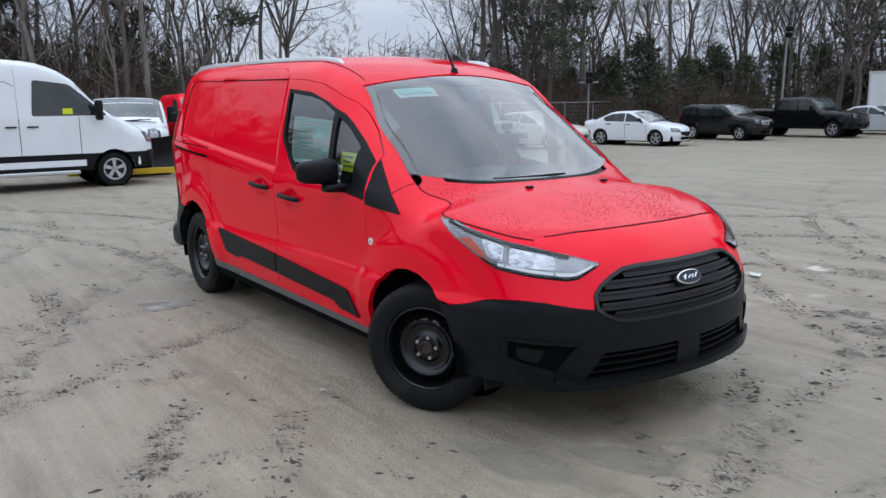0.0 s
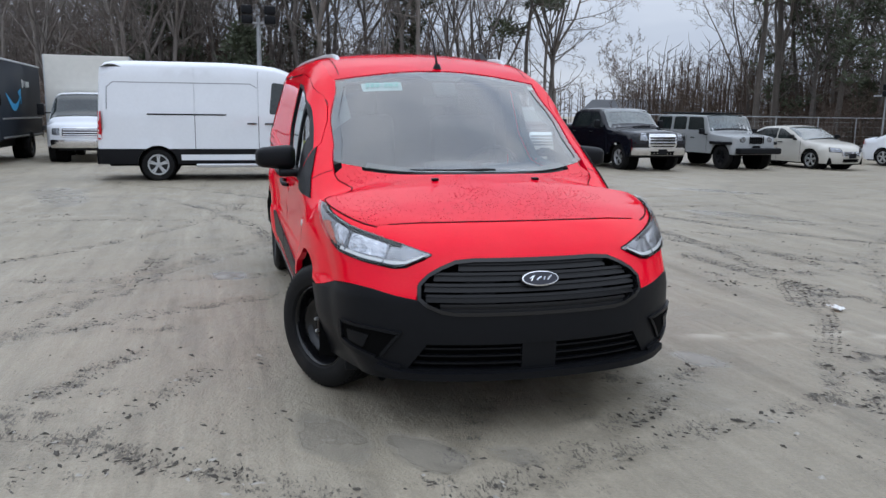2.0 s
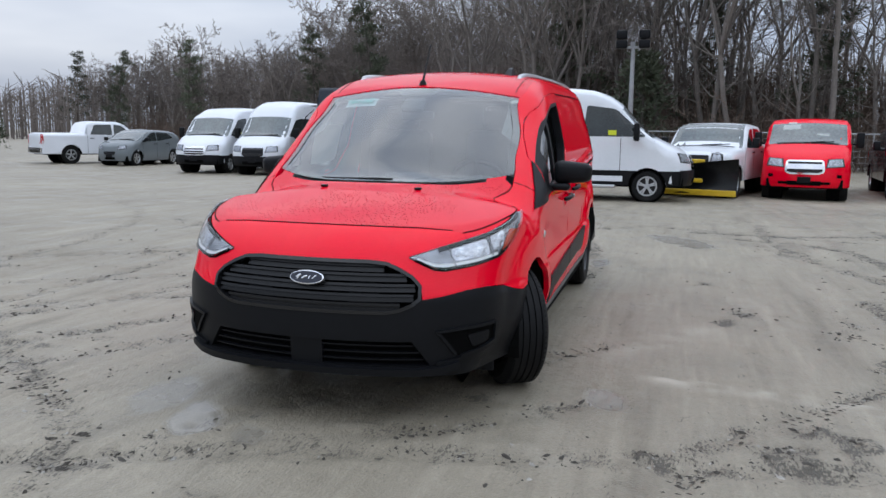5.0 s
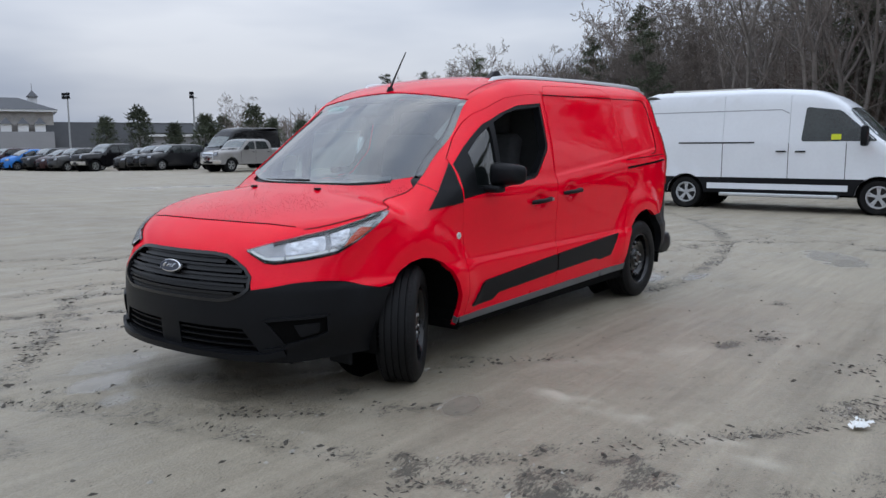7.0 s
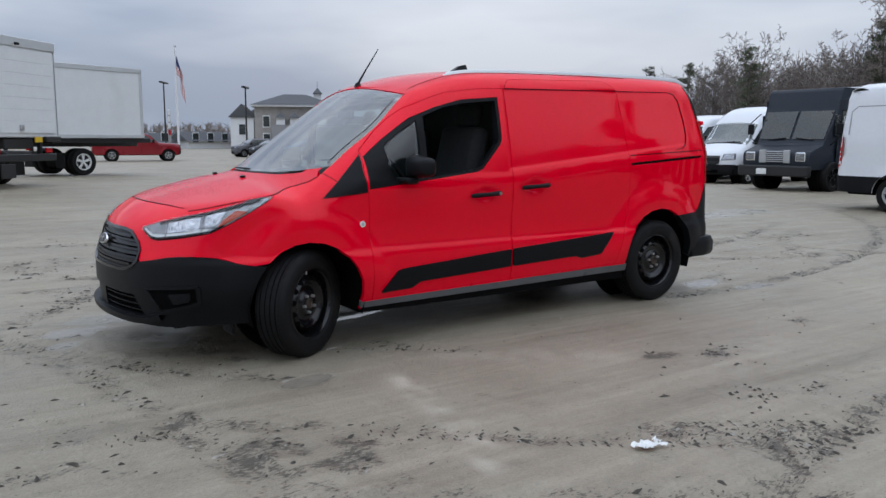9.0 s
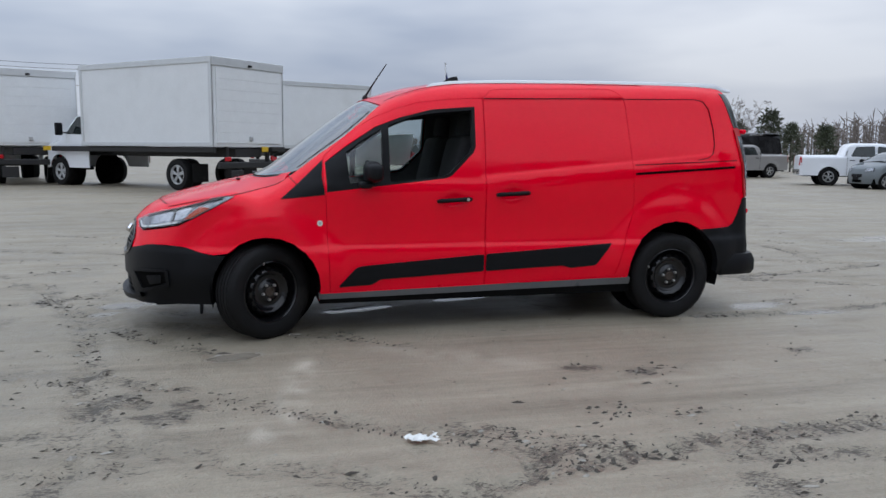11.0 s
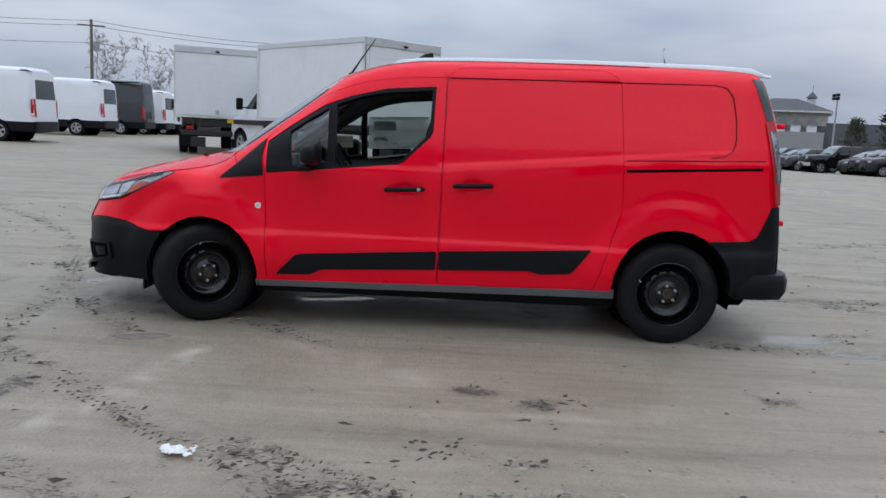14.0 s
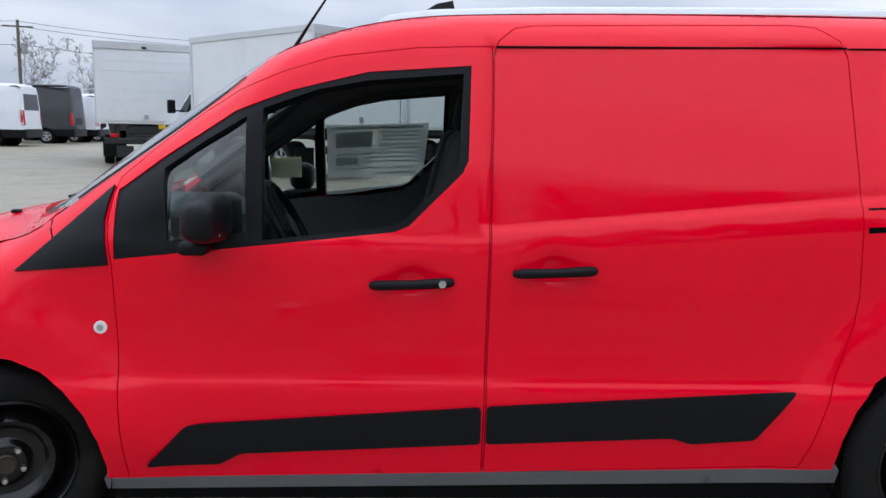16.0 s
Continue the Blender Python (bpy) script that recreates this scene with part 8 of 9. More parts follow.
def bare_tree(seed, height, fork=0.45, dense=1.0, thick=1.0):
    """A leafless tree: a trunk that parts into rising leaders, with limbs, branches and twigs."""
    rnd = random.Random(seed)
    big, fine = Limbs(), Limbs()
    r = height * 0.0062 + 0.02
    lean = Vector((rnd.gauss(0, 0.07), rnd.gauss(0, 0.07), 1))
    trunk, d0 = bent(Vector((0, 0, -0.3)), lean, height * fork, 7, rnd, 0.05, 0.03)
    big.limb(trunk, r * 1.2, r * 0.8, 8)

    def sprout(pts, t):
        f = t * (len(pts) - 1)
        k = min(int(f), len(pts) - 2)
        axis = (pts[k + 1] - pts[k]).normalized()
        out = axis.orthogonal().normalized()
        out.rotate(Matrix.Rotation(rnd.uniform(0, 6.28), 3, axis))
        return pts[k].lerp(pts[k + 1], f - k), axis, out

    def twigs(pts, ln, n):
        for i in range(n):
            p, axis, out = sprout(pts, 0.2 + 0.8 * (i + rnd.random()) / n)
            q, d = bent(p, out + axis * rnd.uniform(0.5, 1.4), ln * rnd.uniform(0.6, 1.2), 2, rnd, 0.2, 0.06)
            fine.limb(q, 0.0085 * thick, 0.004 * thick, 3)
            for _ in range(2):
                e = q[1] + (d + Vector((rnd.gauss(0, 0.6), rnd.gauss(0, 0.6), rnd.gauss(0.15, 0.5)))).normalized() * ln * 0.6
                fine.limb([q[1], e], 0.0065 * thick, 0.003 * thick, 3)

    def branches(pts, rad, ln, n, lo):
        for i in range(n):
            t = lo + (1 - lo) * (i + rnd.random()) / n
            p, axis, out = sprout(pts, t)
            l2 = ln * (1.15 - 0.5 * t) * rnd.uniform(0.6, 1.25)
            q, _ = bent(p, out + axis * rnd.uniform(0.6, 1.3), l2, 4, rnd, 0.16, 0.06)
            fine.limb(q, max(0.011 * thick, rad * (1.1 - 0.6 * t) * 0.5), 0.007 * thick, 4)
            twigs(q, l2 * 0.42, 5)

    n_lead = rnd.choice((2, 3, 3, 4))
    a0 = rnd.uniform(0, 6.28)
    for i in range(n_lead):
        a = a0 + 6.28 * i / n_lead + rnd.gauss(0, 0.3)
        spread = rnd.uniform(0.2, 0.6)
        ln = height * (1 - fork) * rnd.uniform(0.8, 1.05)
        q, _ = bent(trunk[-1], Vector((math.cos(a) * spread, math.sin(a) * spread, 1)), ln, 8, rnd, 0.11, 0.08)
        rl = r * rnd.uniform(0.5, 0.75)
        big.limb(q, rl, rl * 0.15, 6)
        for j in range(int(6 * dense)):
            t = 0.15 + 0.8 * (j + rnd.random()) / (6 * dense)
            p, axis, out = sprout(q, t)
            l1 = height * 0.26 * (1.2 - 0.75 * t) * rnd.uniform(0.7, 1.25)
            lim, _ = bent(p, out + axis * rnd.uniform(0.4, 1.1), l1, 5, rnd, 0.14, 0.09)
            rb = max(0.016, rl * (1 - 0.8 * t) * rnd.uniform(0.4, 0.6))
            big.limb(lim, rb, rb * 0.3, 5)
            branches(lim, rb, l1 * 0.45, 5, 0.25)
        branches(q, rl * 0.4, height * 0.10, 5, 0.5)
    for j in range(int(4 * dense)):
        p, axis, out = sprout(trunk, rnd.uniform(0.45, 0.98))
        l1 = height * 0.2 * rnd.uniform(0.6, 1.2)
        lim, _ = bent(p, out + axis * rnd.uniform(0.3, 0.9), l1, 5, rnd, 0.15, 0.09)
        big.limb(lim, r * 0.3, r * 0.08, 5)
        branches(lim, r * 0.25, l1 * 0.45, 4, 0.3)
    return big, fine


def pine(seed, height, low=0.35, spread=0.2):
    rnd = random.Random(seed)
    big, fine = Limbs(), Limbs()
    trunk, _ = bent(Vector((0, 0, -0.3)), Vector((rnd.gauss(0, 0.05), rnd.gauss(0, 0.05), 1)), height, 10, rnd, 0.03, 0.04)
    big.limb(trunk, height * 0.009 + 0.03, 0.03, 7)
    n = int(30 * (1 - low) + 16)
    for i in range(n):
        t = low + (1 - low) * (i + rnd.random()) / n
        f = t * (len(trunk) - 1)
        k = min(int(f), len(trunk) - 2)
        p = trunk[k].lerp(trunk[k + 1], f - k)
        a = rnd.uniform(0, 6.28)
        ln = height * spread * (1.15 - 0.85 * (t - low) / (1 - low)) * rnd.uniform(0.55, 1.15)
        q, _ = bent(p, Vector((math.cos(a), math.sin(a), rnd.uniform(0.0, 0.35))), ln, 4, rnd, 0.1, 0.03)
        big.limb(q, 0.05, 0.012, 4)
        for j in range(7):
            u = 0.35 + 0.65 * rnd.random()
            g = u * 4
            m = min(int(g), 3)
            c = q[m].lerp(q[m + 1], g - m) + Vector((rnd.gauss(0, 0.22), rnd.gauss(0, 0.22), rnd.gauss(0.08, 0.1)))
            fine.clump(c, rnd.uniform(0.3, 0.5) * height / 15, rnd, 16)
    return big, fine


def bushy(seed, height, needles=True):
    """A low evergreen, or a thicket of bare stems."""
    rnd = random.Random(seed)
    big, fine = Limbs(), Limbs()
    if needles:
        stem, _ = bent(Vector((0, 0, -0.2)), Vector((0, 0, 1)), height, 5, rnd, 0.04)
        big.limb(stem, 0.09, 0.02, 5)
        for _ in range(170):
            t = rnd.random() ** 0.8
            a = rnd.uniform(0, 6.28)
            r = height * 0.36 * (1 - t) ** 0.7 * rnd.uniform(0.25, 1.1) + 0.1
            fine.clump(Vector((r * math.cos(a), r * math.sin(a), 0.15 + t * height)), rnd.uniform(0.22, 0.42), rnd, 14)
    else:
        for _ in range(26):
            a = rnd.uniform(0, 6.28)
            d = Vector((math.cos(a) * 0.5, math.sin(a) * 0.5, 1))
            q, _ = bent(Vector((rnd.gauss(0, 0.5), rnd.gauss(0, 0.5), -0.1)), d, height * rnd.uniform(0.5, 1.1), 4, rnd, 0.18)
            big.limb(q, 0.018, 0.006, 3)
            for _ in range(9):
                k = rnd.randrange(1, 4)
                e = q[k] + Vector((rnd.gauss(0, 0.4), rnd.gauss(0, 0.4), rnd.uniform(-0.1, 0.6)))
                fine.limb([q[k], e], 0.009, 0.003, 3)
                if rnd.random() < 0.5:
                    fine.clump(e, 0.16, rnd, 4)
    return big, fine


def plant(name, label, category, built, m_big, m_fine, parts, group):
    v = thing(name, label, category, None, group)
    mesh_object(parts[0], *[(built[0].v, built[0].f)[i] for i in (0, 1)], m_big, v)
    mesh_object(parts[1], *[(built[1].v, built[1].f)[i] for i in (0, 1)], m_fine, v, smooth=False)
    return v


MODELS = [plant("bare_tree", "tall leafless winter tree at the wood's edge", "tree", bare_tree(11 + i, h, fk, dn), M_BARK, M_TWIG, ("trunk", "crown"), "bare trees of the wood") for i, (h, fk, dn) in enumerate(((16, 0.36, 1.0), (15, 0.28, 1.0), (17.5, 0.45, 0.9), (13, 0.22, 1.1), (16, 0.33, 1.0), (14.5, 0.5, 0.9)))]
FAR_TREES = [plant("bare_tree", "round-crowned leafless tree far beyond the lot", "tree", bare_tree(61 + i, h, 0.2, 1.5, 2.4), M_BARK, M_TWIG, ("trunk", "crown"), "bare trees of the wood") for i, h in enumerate((13, 14.5, 12))]
PINES = [plant("pine_tree", "tall dark pine with ragged boughs", "tree", pine(31 + i, h, lo, sp), M_PINEBARK, M_NEEDLE, ("trunk", "crown"), "pines of the wood") for i, (h, lo, sp) in enumerate(((17, 0.42, 0.2), (14, 0.25, 0.2), (15, 0.12, 0.2)))]
CEDARS = [plant("evergreen_bush", "dense low dark evergreen at the wood's edge", "bush", bushy(41 + i, h, True), M_PINEBARK, M_NEEDLE, ("stem", "foliage"), "evergreens of the wood") for i, h in enumerate((4.2, 3.2))]
THICKETS = [plant("thicket", "tangle of brown leafless undergrowth", "bush", bushy(51 + i, h, False), M_BRUSH, M_BRUSH, ("stem_clump", "twig_clump"), "undergrowth of the wood") for i, h in enumerate((2.6, 3.4))]
for ob in THICKETS:
    for c in ob.children:
        tagged(c, "thin brown leafless stems", kind="stuff")
used = set()
t_rnd = random.Random(5)


def set_tree(models, x, y, size=1.0):
    ob = t_rnd.choice(models)
    m = pose(x, y, float(level(x, y)) - 0.05, 0, 0, t_rnd.uniform(0, 360))
    if ob.name not in used:
        used.add(ob.name)
        ob.matrix_basis = m @ Matrix.Diagonal((size, size, size, 1))
        return ob
    c = copy_thing(ob, m)
    c.scale = (size,) * 3
    return c


def belt(a, b, depth, n, size=(0.85, 1.15), models=None):
    """Trees strewn along a line of the wood's edge, and behind it."""
    for i in range(n):
        t = (i + t_rnd.random()) / n
        x, y = a[0] + (b[0] - a[0]) * t, a[1] + (b[1] - a[1]) * t
        nx_, ny_ = -(b[1] - a[1]), b[0] - a[0]
        ln = math.hypot(nx_, ny_)
        d = depth * t_rnd.random() ** 1.3
        set_tree(models or MODELS, x + nx_ / ln * d, y + ny_ / ln * d, t_rnd.uniform(*size))


# wood west of the lot, running from the gap in the trees to the far south-west
belt((-36, 13.5), (-38, -8), -16, 50)
belt((-36.5, 17.5), (-36, 13.5), -8, 7)
belt((-38, -8), (-66, -20), -18, 44)
belt((-66, -20), (-84, -42), -22, 46, (0.95, 1.25), FAR_TREES)
belt((-84, -42), (-106, -92), -26, 58, (0.85, 1.15), FAR_TREES)
# wood north of the gap
belt((-34, 30), (-30, 52), 16, 40)
belt((-30, 52), (-8, 62), 14, 34)
# trees on the side that only the paint mirrors
belt((-34, 50), (36, 38), 8, 80)
for x, y, k, s_ in ((-8, 44, 2, 0.9), (3.5, 42, 0, 1.0), (-17, 46, 1, 1.0), (14, 41, 2, 0.9)):
    set_tree([PINES[k]], x, y, s_)
for x, y, k, s in ((-37, 15.2, 0, 0.85), (-38, 8.5, 2, 0.7), (-33, 27.5, 0, 1.1), (-34.5, 30.0, 0, 1.2), (-31.5, 31.5, 1, 1.1), (-36, 33, 2, 1.0), (-22, 52, 2, 1.1), (-42, -4, 2, 0.8), (-62, -24, 2, 0.9), (-80, -38, 2, 0.9), (-90, -62, 1, 1.0), (-98, -80, 2, 0.9), (-104, -92, 1, 1.0), (-44, 3, 2, 0.75)):
    set_tree([PINES[k]], x, y, s)
belt((-31, 35), (-27, 51), 5, 15, (0.8, 1.35), CEDARS)
belt((-26, 51), (-8, 58), 5, 9, (0.8, 1.35), CEDARS)
belt((-37, -2), (-62, -16), -6, 8, (0.9, 1.4), CEDARS)
belt((-35, 15), (-36.5, -8), -10, 44, (0.8, 1.5), THICKETS)
belt((-37, -8), (-64, -18), -8, 34, (0.8, 1.6), THICKETS)
belt((-64, -18), (-104, -90), -8, 30, (1.0, 1.8), THICKETS)
belt((-31.5, 30), (-27.5, 51), 7, 40, (0.9, 1.6), THICKETS)
belt((-27.5, 51), (-8, 58), 7, 22, (0.9, 1.6), THICKETS)
# trees seen far away through the gap and beyond the trucks
for x, y, s in ((-74, 41, 0.75), (-79, 45, 0.62), (-66, 38.5, 0.55), (-92, 60, 0.7), (-95, 54, 0.6)):
    set_tree(FAR_TREES, x, y, s)
for x, y, s in ((28.5, -57, 0.54), (24.5, -58.5, 0.5), (41, -54, 0.55), (45, -50, 0.5), (22, -66, 0.45), (-37, -50, 0.42)):
    set_tree(FAR_TREES, x, y, s)
for x, y, s in ((-34, -58, 0.4), (-40, -57, 0.45), (-43, -54, 0.42), (-47, -52, 0.4)):
    set_tree(CEDARS, x, y, s * 2.9)
    set_tree(CEDARS, x + 2.2, y - 1.5, s * 2.4)


# the far wooded skyline, one piece of uncounted growth
rise = curve([(100, 2.3), (165, 2.6), (180, 4.5), (200, 6.0), (206, 6.0), (216, 4.8), (228, 2.4), (236, 1.2), (262, 1.0)])


def skyline():
    rnd = random.Random(77)
    g = Limbs()
    for i in range(2000):
        deg = rnd.uniform(100, 190) if i % 4 == 0 else rnd.uniform(185, 262)
        az = radians(deg)
        d = rnd.uniform(130, 210)
        x, y = d * math.cos(az), d * math.sin(az)
        z0 = float(level(x, y))
        hgt = 1.3 + d * math.tan(radians(float(rise(deg)))) * rnd.uniform(0.6, 1.0)
        top_ = Vector((x, y, z0 + hgt))
        base = Vector((x, y, z0 - 0.5))
        g.limb([base, top_], 0.16, 0.05, 3)
        for _ in range(9):
            t = rnd.uniform(0.3, 1)
            p = base.lerp(top_, t)
            g.limb([p, p + Vector((rnd.gauss(0, 0.12), rnd.gauss(0, 0.12), rnd.uniform(0.04, 0.22))) * hgt], 0.09, 0.03, 3)
    ob = mesh_object("far_woods", g.v, g.f, M_TWIG, None, smooth=False)
    tagged(ob, "distant leafless woods along the skyline", "woods", kind="stuff")


skyline()


def deep_wood():
    """The crowded stems further inside the wood, uncounted."""
    rnd = random.Random(78)
    g = Limbs()
    edges = [((-36, 15), (-38, -8), -1, 900), ((-38, -8), (-66, -20), -1, 800), ((-66, -20), (-84, -42), -1, 600), ((-84, -42), (-106, -92), -1, 600), ((-33, 30), (-29, 52), 1, 800), ((-29, 52), (-8, 62), 1, 500)]
    for a, b, side, n in edges:
        ux, uy = b[0] - a[0], b[1] - a[1]
        ln = math.hypot(ux, uy)
        for _ in range(n):
            t, d = rnd.random(), rnd.uniform(4, 34)
            x, y = a[0] + ux * t - side * uy / ln * d, a[1] + uy * t + side * ux / ln * d
            z0 = float(level(x, y))
            hgt = rnd.uniform(3.0, 7.5)
            base, top_ = Vector((x, y, z0 - 0.3)), Vector((x + rnd.gauss(0, 0.5), y + rnd.gauss(0, 0.5), z0 + hgt))
            g.limb([base, top_], rnd.uniform(0.03, 0.09), 0.02, 3)
            for _ in range(9):
                p = base.lerp(top_, rnd.uniform(0.15, 1))
                g.limb([p, p + Vector((rnd.gauss(0, 0.13), rnd.gauss(0, 0.13), rnd.uniform(0.02, 0.2))) * hgt], 0.022, 0.008, 3)
    ob = mesh_object("wood_interior", g.v, g.f, M_BRUSH, None, smooth=False)
    tagged(ob, "crowded brown stems deep inside the wood", "woods", kind="stuff")


deep_wood()


# ---- lamp posts, fence, buildings, flag ----
M_GALV = shader("galvanised_steel", (0.35, 0.36, 0.37), 0.5, metal=0.6, var=0.15)
M_WOODPOLE = shader("weathered_pole", (0.13, 0.11, 0.09), 0.9, var=0.3)


def lamp_post(x, y, h, heads=2, lean=0.0, wood=False, facing=0.0, girth=1.0):
    v = thing("lamp_post", "tall lot floodlight post with dark lamp heads", "lamp post", pose(x, y, float(level(x, y)), 0, lean, facing), "floodlights of the lot")
    part("pole", tube([(0, 0, -0.2), (0, 0, h)], [0.11 * girth, 0.07 * girth], 10), M_WOODPOLE if wood else M_GALV, v, smooth=60)
    part("cross_arm", box((0.12, 1.1, 0.08), (0, 0, h - 0.2), 0.01, 1), M_GALV, v)
    for i in range(heads):
        for z in (0.0, 0.34):
            yy = (i - (heads - 1) / 2) * 0.8
            part("lamp_head", box((0.3, 0.4, 0.3), (0.18, yy, h - 0.1 + z), 0.05, 2, m=None), M_PLASTIC, v, smooth=40)
    return v


lamp_post(-24.5, 0.1, 4.9)
lamp_post(-22.3, 41.9, 5.6, 1, 4, facing=-40, girth=0.75)
lamp_post(-28.2, 31.6, 3.1, 1, 2, facing=-40, girth=0.5)
lamp_post(-43.5, -63.5, 6.6, 1)
lamp_post(-38.4, -77.7, 6.8, 2)

# chain-link fence along the wood
fence = thing("chain_link_fence", "galvanised chain-link fence along the wood's edge", "fence")
line = [(-30.5, 50), (-31, 40), (-31, 30), (-32, 20), (-32.5, 10), (-33, 0), (-34, -10), (-45, -22), (-60, -34)]
dense = []
for p, q in zip(line, line[1:]):
    n = int(math.dist(p, q) / 3) + 1
    dense += [(p[0] + (q[0] - p[0]) * i / n, p[1] + (q[1] - p[1]) * i / n) for i in range(n)]
dense.append(line[-1])
for x, y in dense:
    z = float(level(x, y))
    part("post", tube([(x, y, z - 0.1), (x, y, z + 1.8)], 0.035, 6), M_GALV, fence)
for p, q in zip(dense, dense[1:]):
    z0, z1 = float(level(*p)), float(level(*q))
    part("top_rail", tube([(*p, z0 + 1.75), (*q, z1 + 1.75)], 0.03, 5), M_GALV, fence)
    bm = bmesh.new()
    for i in range(1, 7):
        tube([(*p, z0 + 0.25 * i), (*q, z1 + 0.25 * i)], 0.005, 3, bm)
    for i in range(1, 10):
        x, y, z = p[0] + (q[0] - p[0]) * i / 10, p[1] + (q[1] - p[1]) * i / 10, z0 + (z1 - z0) * i / 10
        tube([(x, y, z), (x, y, z + 1.75)], 0.004, 3, bm)
    part("wire_mesh", bm, M_GALV, fence)

# long low grey building beyond the far row
M_SIDING = shader("grey_siding", (0.27, 0.27, 0.28), 0.8, var=0.06, scale=0.8)
M_SHINGLE = shader("grey_shingles", (0.085, 0.088, 0.095), 0.9, var=0.12, scale=2)
M_TRIM = shader("white_trim", (0.7, 0.71, 0.72), 0.6, var=0.04)
M_STONEWALL = shader("pale_stone_facing", (0.33, 0.31, 0.29), 0.85, var=0.25, scale=1.5)
hall = thing("long_low_building", "long low building with grey shingled slopes and white trim", "building", pose(-52.2, -93.1, float(level(-45, -90)), 0, 0, -25), "buildings round the lot")
part("wall", box((36, 14, 4.9), (0, 0, 2.45), 0.02, 1), M_SIDING, hall)
bm = bmesh.new()
for y in (-1,):
    a = [bm.verts.new(p) for p in ((-15, 7.9, 0.3), (4, 7.9, 0.3), (1.5, 7.1, 5.1), (-13.5, 7.1, 5.1))]
    bm.faces.new(a)
    b = [bm.verts.new(p) for p in ((2.4, 7.7, 3.7), (18.4, 7.7, 3.7), (18.2, 6.9, 5.1), (1.5, 6.9, 5.1))]
    bm.faces.new(b)
    c = [bm.verts.new(p) for p in ((-18.2, 7.1, 5.1), (18.2, 7.1, 5.1), (18.2, -7, 5.1), (-18.2, -7, 5.1))]
    bm.faces.new(c)
bmesh.ops.recalc_face_normals(bm, faces=bm.faces[:])
bmesh.ops.solidify(bm, geom=bm.faces[:], thickness=0.15)
part("roof", bm, M_SHINGLE, hall, "sloping grey shingled roof")
part("fascia", box((15.5, 0.2, 0.35), (11.5, 7.6, 3.45), 0.02, 1), M_TRIM, hall, "white fascia board")
# the taller hip-roofed block with its cupola
part("upper_wall", box((15.6, 9.4, 6.8), (-18.7, 2.6, 3.4), 0.02, 1), M_STONEWALL, hall, "pale stone-faced upper block")
bm = bmesh.new()
e_ = [bm.verts.new(p) for p in ((-27.3, -2.9, 6.85), (-10.1, -2.9, 6.85), (-10.1, 8.1, 6.85), (-27.3, 8.1, 6.85))]
r_ = [bm.verts.new(p) for p in ((-21.0, 2.6, 8.7), (-16.5, 2.6, 8.7))]
for f_ in ((e_[0], e_[1], r_[1], r_[0]), (e_[1], e_[2], r_[1]), (e_[2], e_[3], r_[0], r_[1]), (e_[3], e_[0], r_[0]), (e_[3], e_[2], e_[1], e_[0])):
    bm.faces.new(f_)
bmesh.ops.recalc_face_normals(bm, faces=bm.faces[:])
part("hip_roof", bm, M_SHINGLE, hall, "grey hipped roof")
part("eaves", box((17.0, 10.8, 0.28), (-18.7, 2.6, 6.72), 0.02, 1), M_TRIM, hall, "white eaves board")
for i in range(4):
    d_ = part("dormer", box((1.7, 1.2, 1.1), (-13.2 - 2.7 * i, 8.3, 4.4), 0.02, 1), M_TRIM, hall, "small white dormer")
    bm = cyl(1.35, 0.02, 0.9, Matrix.Translation((-13.2 - 2.7 * i, 8.3, 5.35)) @ Matrix.Rotation(radians(45), 4, "Z"), 4)
    part("dormer_roof", bm, M_SHINGLE, d_)
part("porch_front", box((12.0, 1.6, 3.9), (-17.0, 8.3, 1.95), 0.02, 1), M_SIDING, hall, "grey boarded porch front")
part("gable_wing", box((4.6, 6.0, 5.0), (-29.0, 4.0, 2.5), 0.02, 1), M_TRIM, hall, "white gabled wing")
bm = bmesh.new()
g_ = [bm.verts.new(p) for p in ((-31.7, 7.3, 5.0), (-26.4, 7.3, 5.0), (-29.0, 7.3, 7.0), (-31.7, 0.8, 5.0), (-26.4, 0.8, 5.0), (-29.0, 0.8, 7.0))]
for f_ in ((0, 1, 2), (3, 5, 4), (0, 2, 5, 3), (1, 4, 5, 2), (0, 3, 4, 1)):
    bm.faces.new([g_[k] for k in f_])
bmesh.ops.recalc_face_normals(bm, faces=bm.faces[:])
part("gable_roof", bm, M_SHINGLE, hall, "steep grey gable roof")
for x_, z_ in ((-29.0, 3.2), (-24.2, 4.4), (-24.2, 1.8)):
    w_ = part("window", box((1.2, 0.15, 1.5), (x_, 7.32 if x_ > -26 else 7.02, z_), 0.02, 1), M_GLASS_FAR, hall)
    part("frame", box((1.5, 0.1, 1.8), (x_, 7.30 if x_ > -26 else 7.0, z_), 0.02, 1), M_TRIM, w_)
cup = part("cupola", box((1.6, 1.2, 1.3), (-14, 2.5, 8.2), 0.02, 1), M_TRIM, hall, "small white cupola")
bm = cyl(1.4, 0.05, 0.9, Matrix.Translation((-14, 2.5, 9.3)) @ Matrix.Rotation(radians(45), 4, "Z"), 4)
part("cupola_roof", bm, M_SHINGLE, cup)
part("weather_vane", tube([(-14, 2.5, 9.6), (-14, 2.5, 10.7)], 0.04, 5), M_FRAME, cup)

for ob in hall.children_recursive:
    ob.data.transform(Matrix.Diagonal((-0.64, 1, 0.86, 1)))
    ob.data.flip_normals()


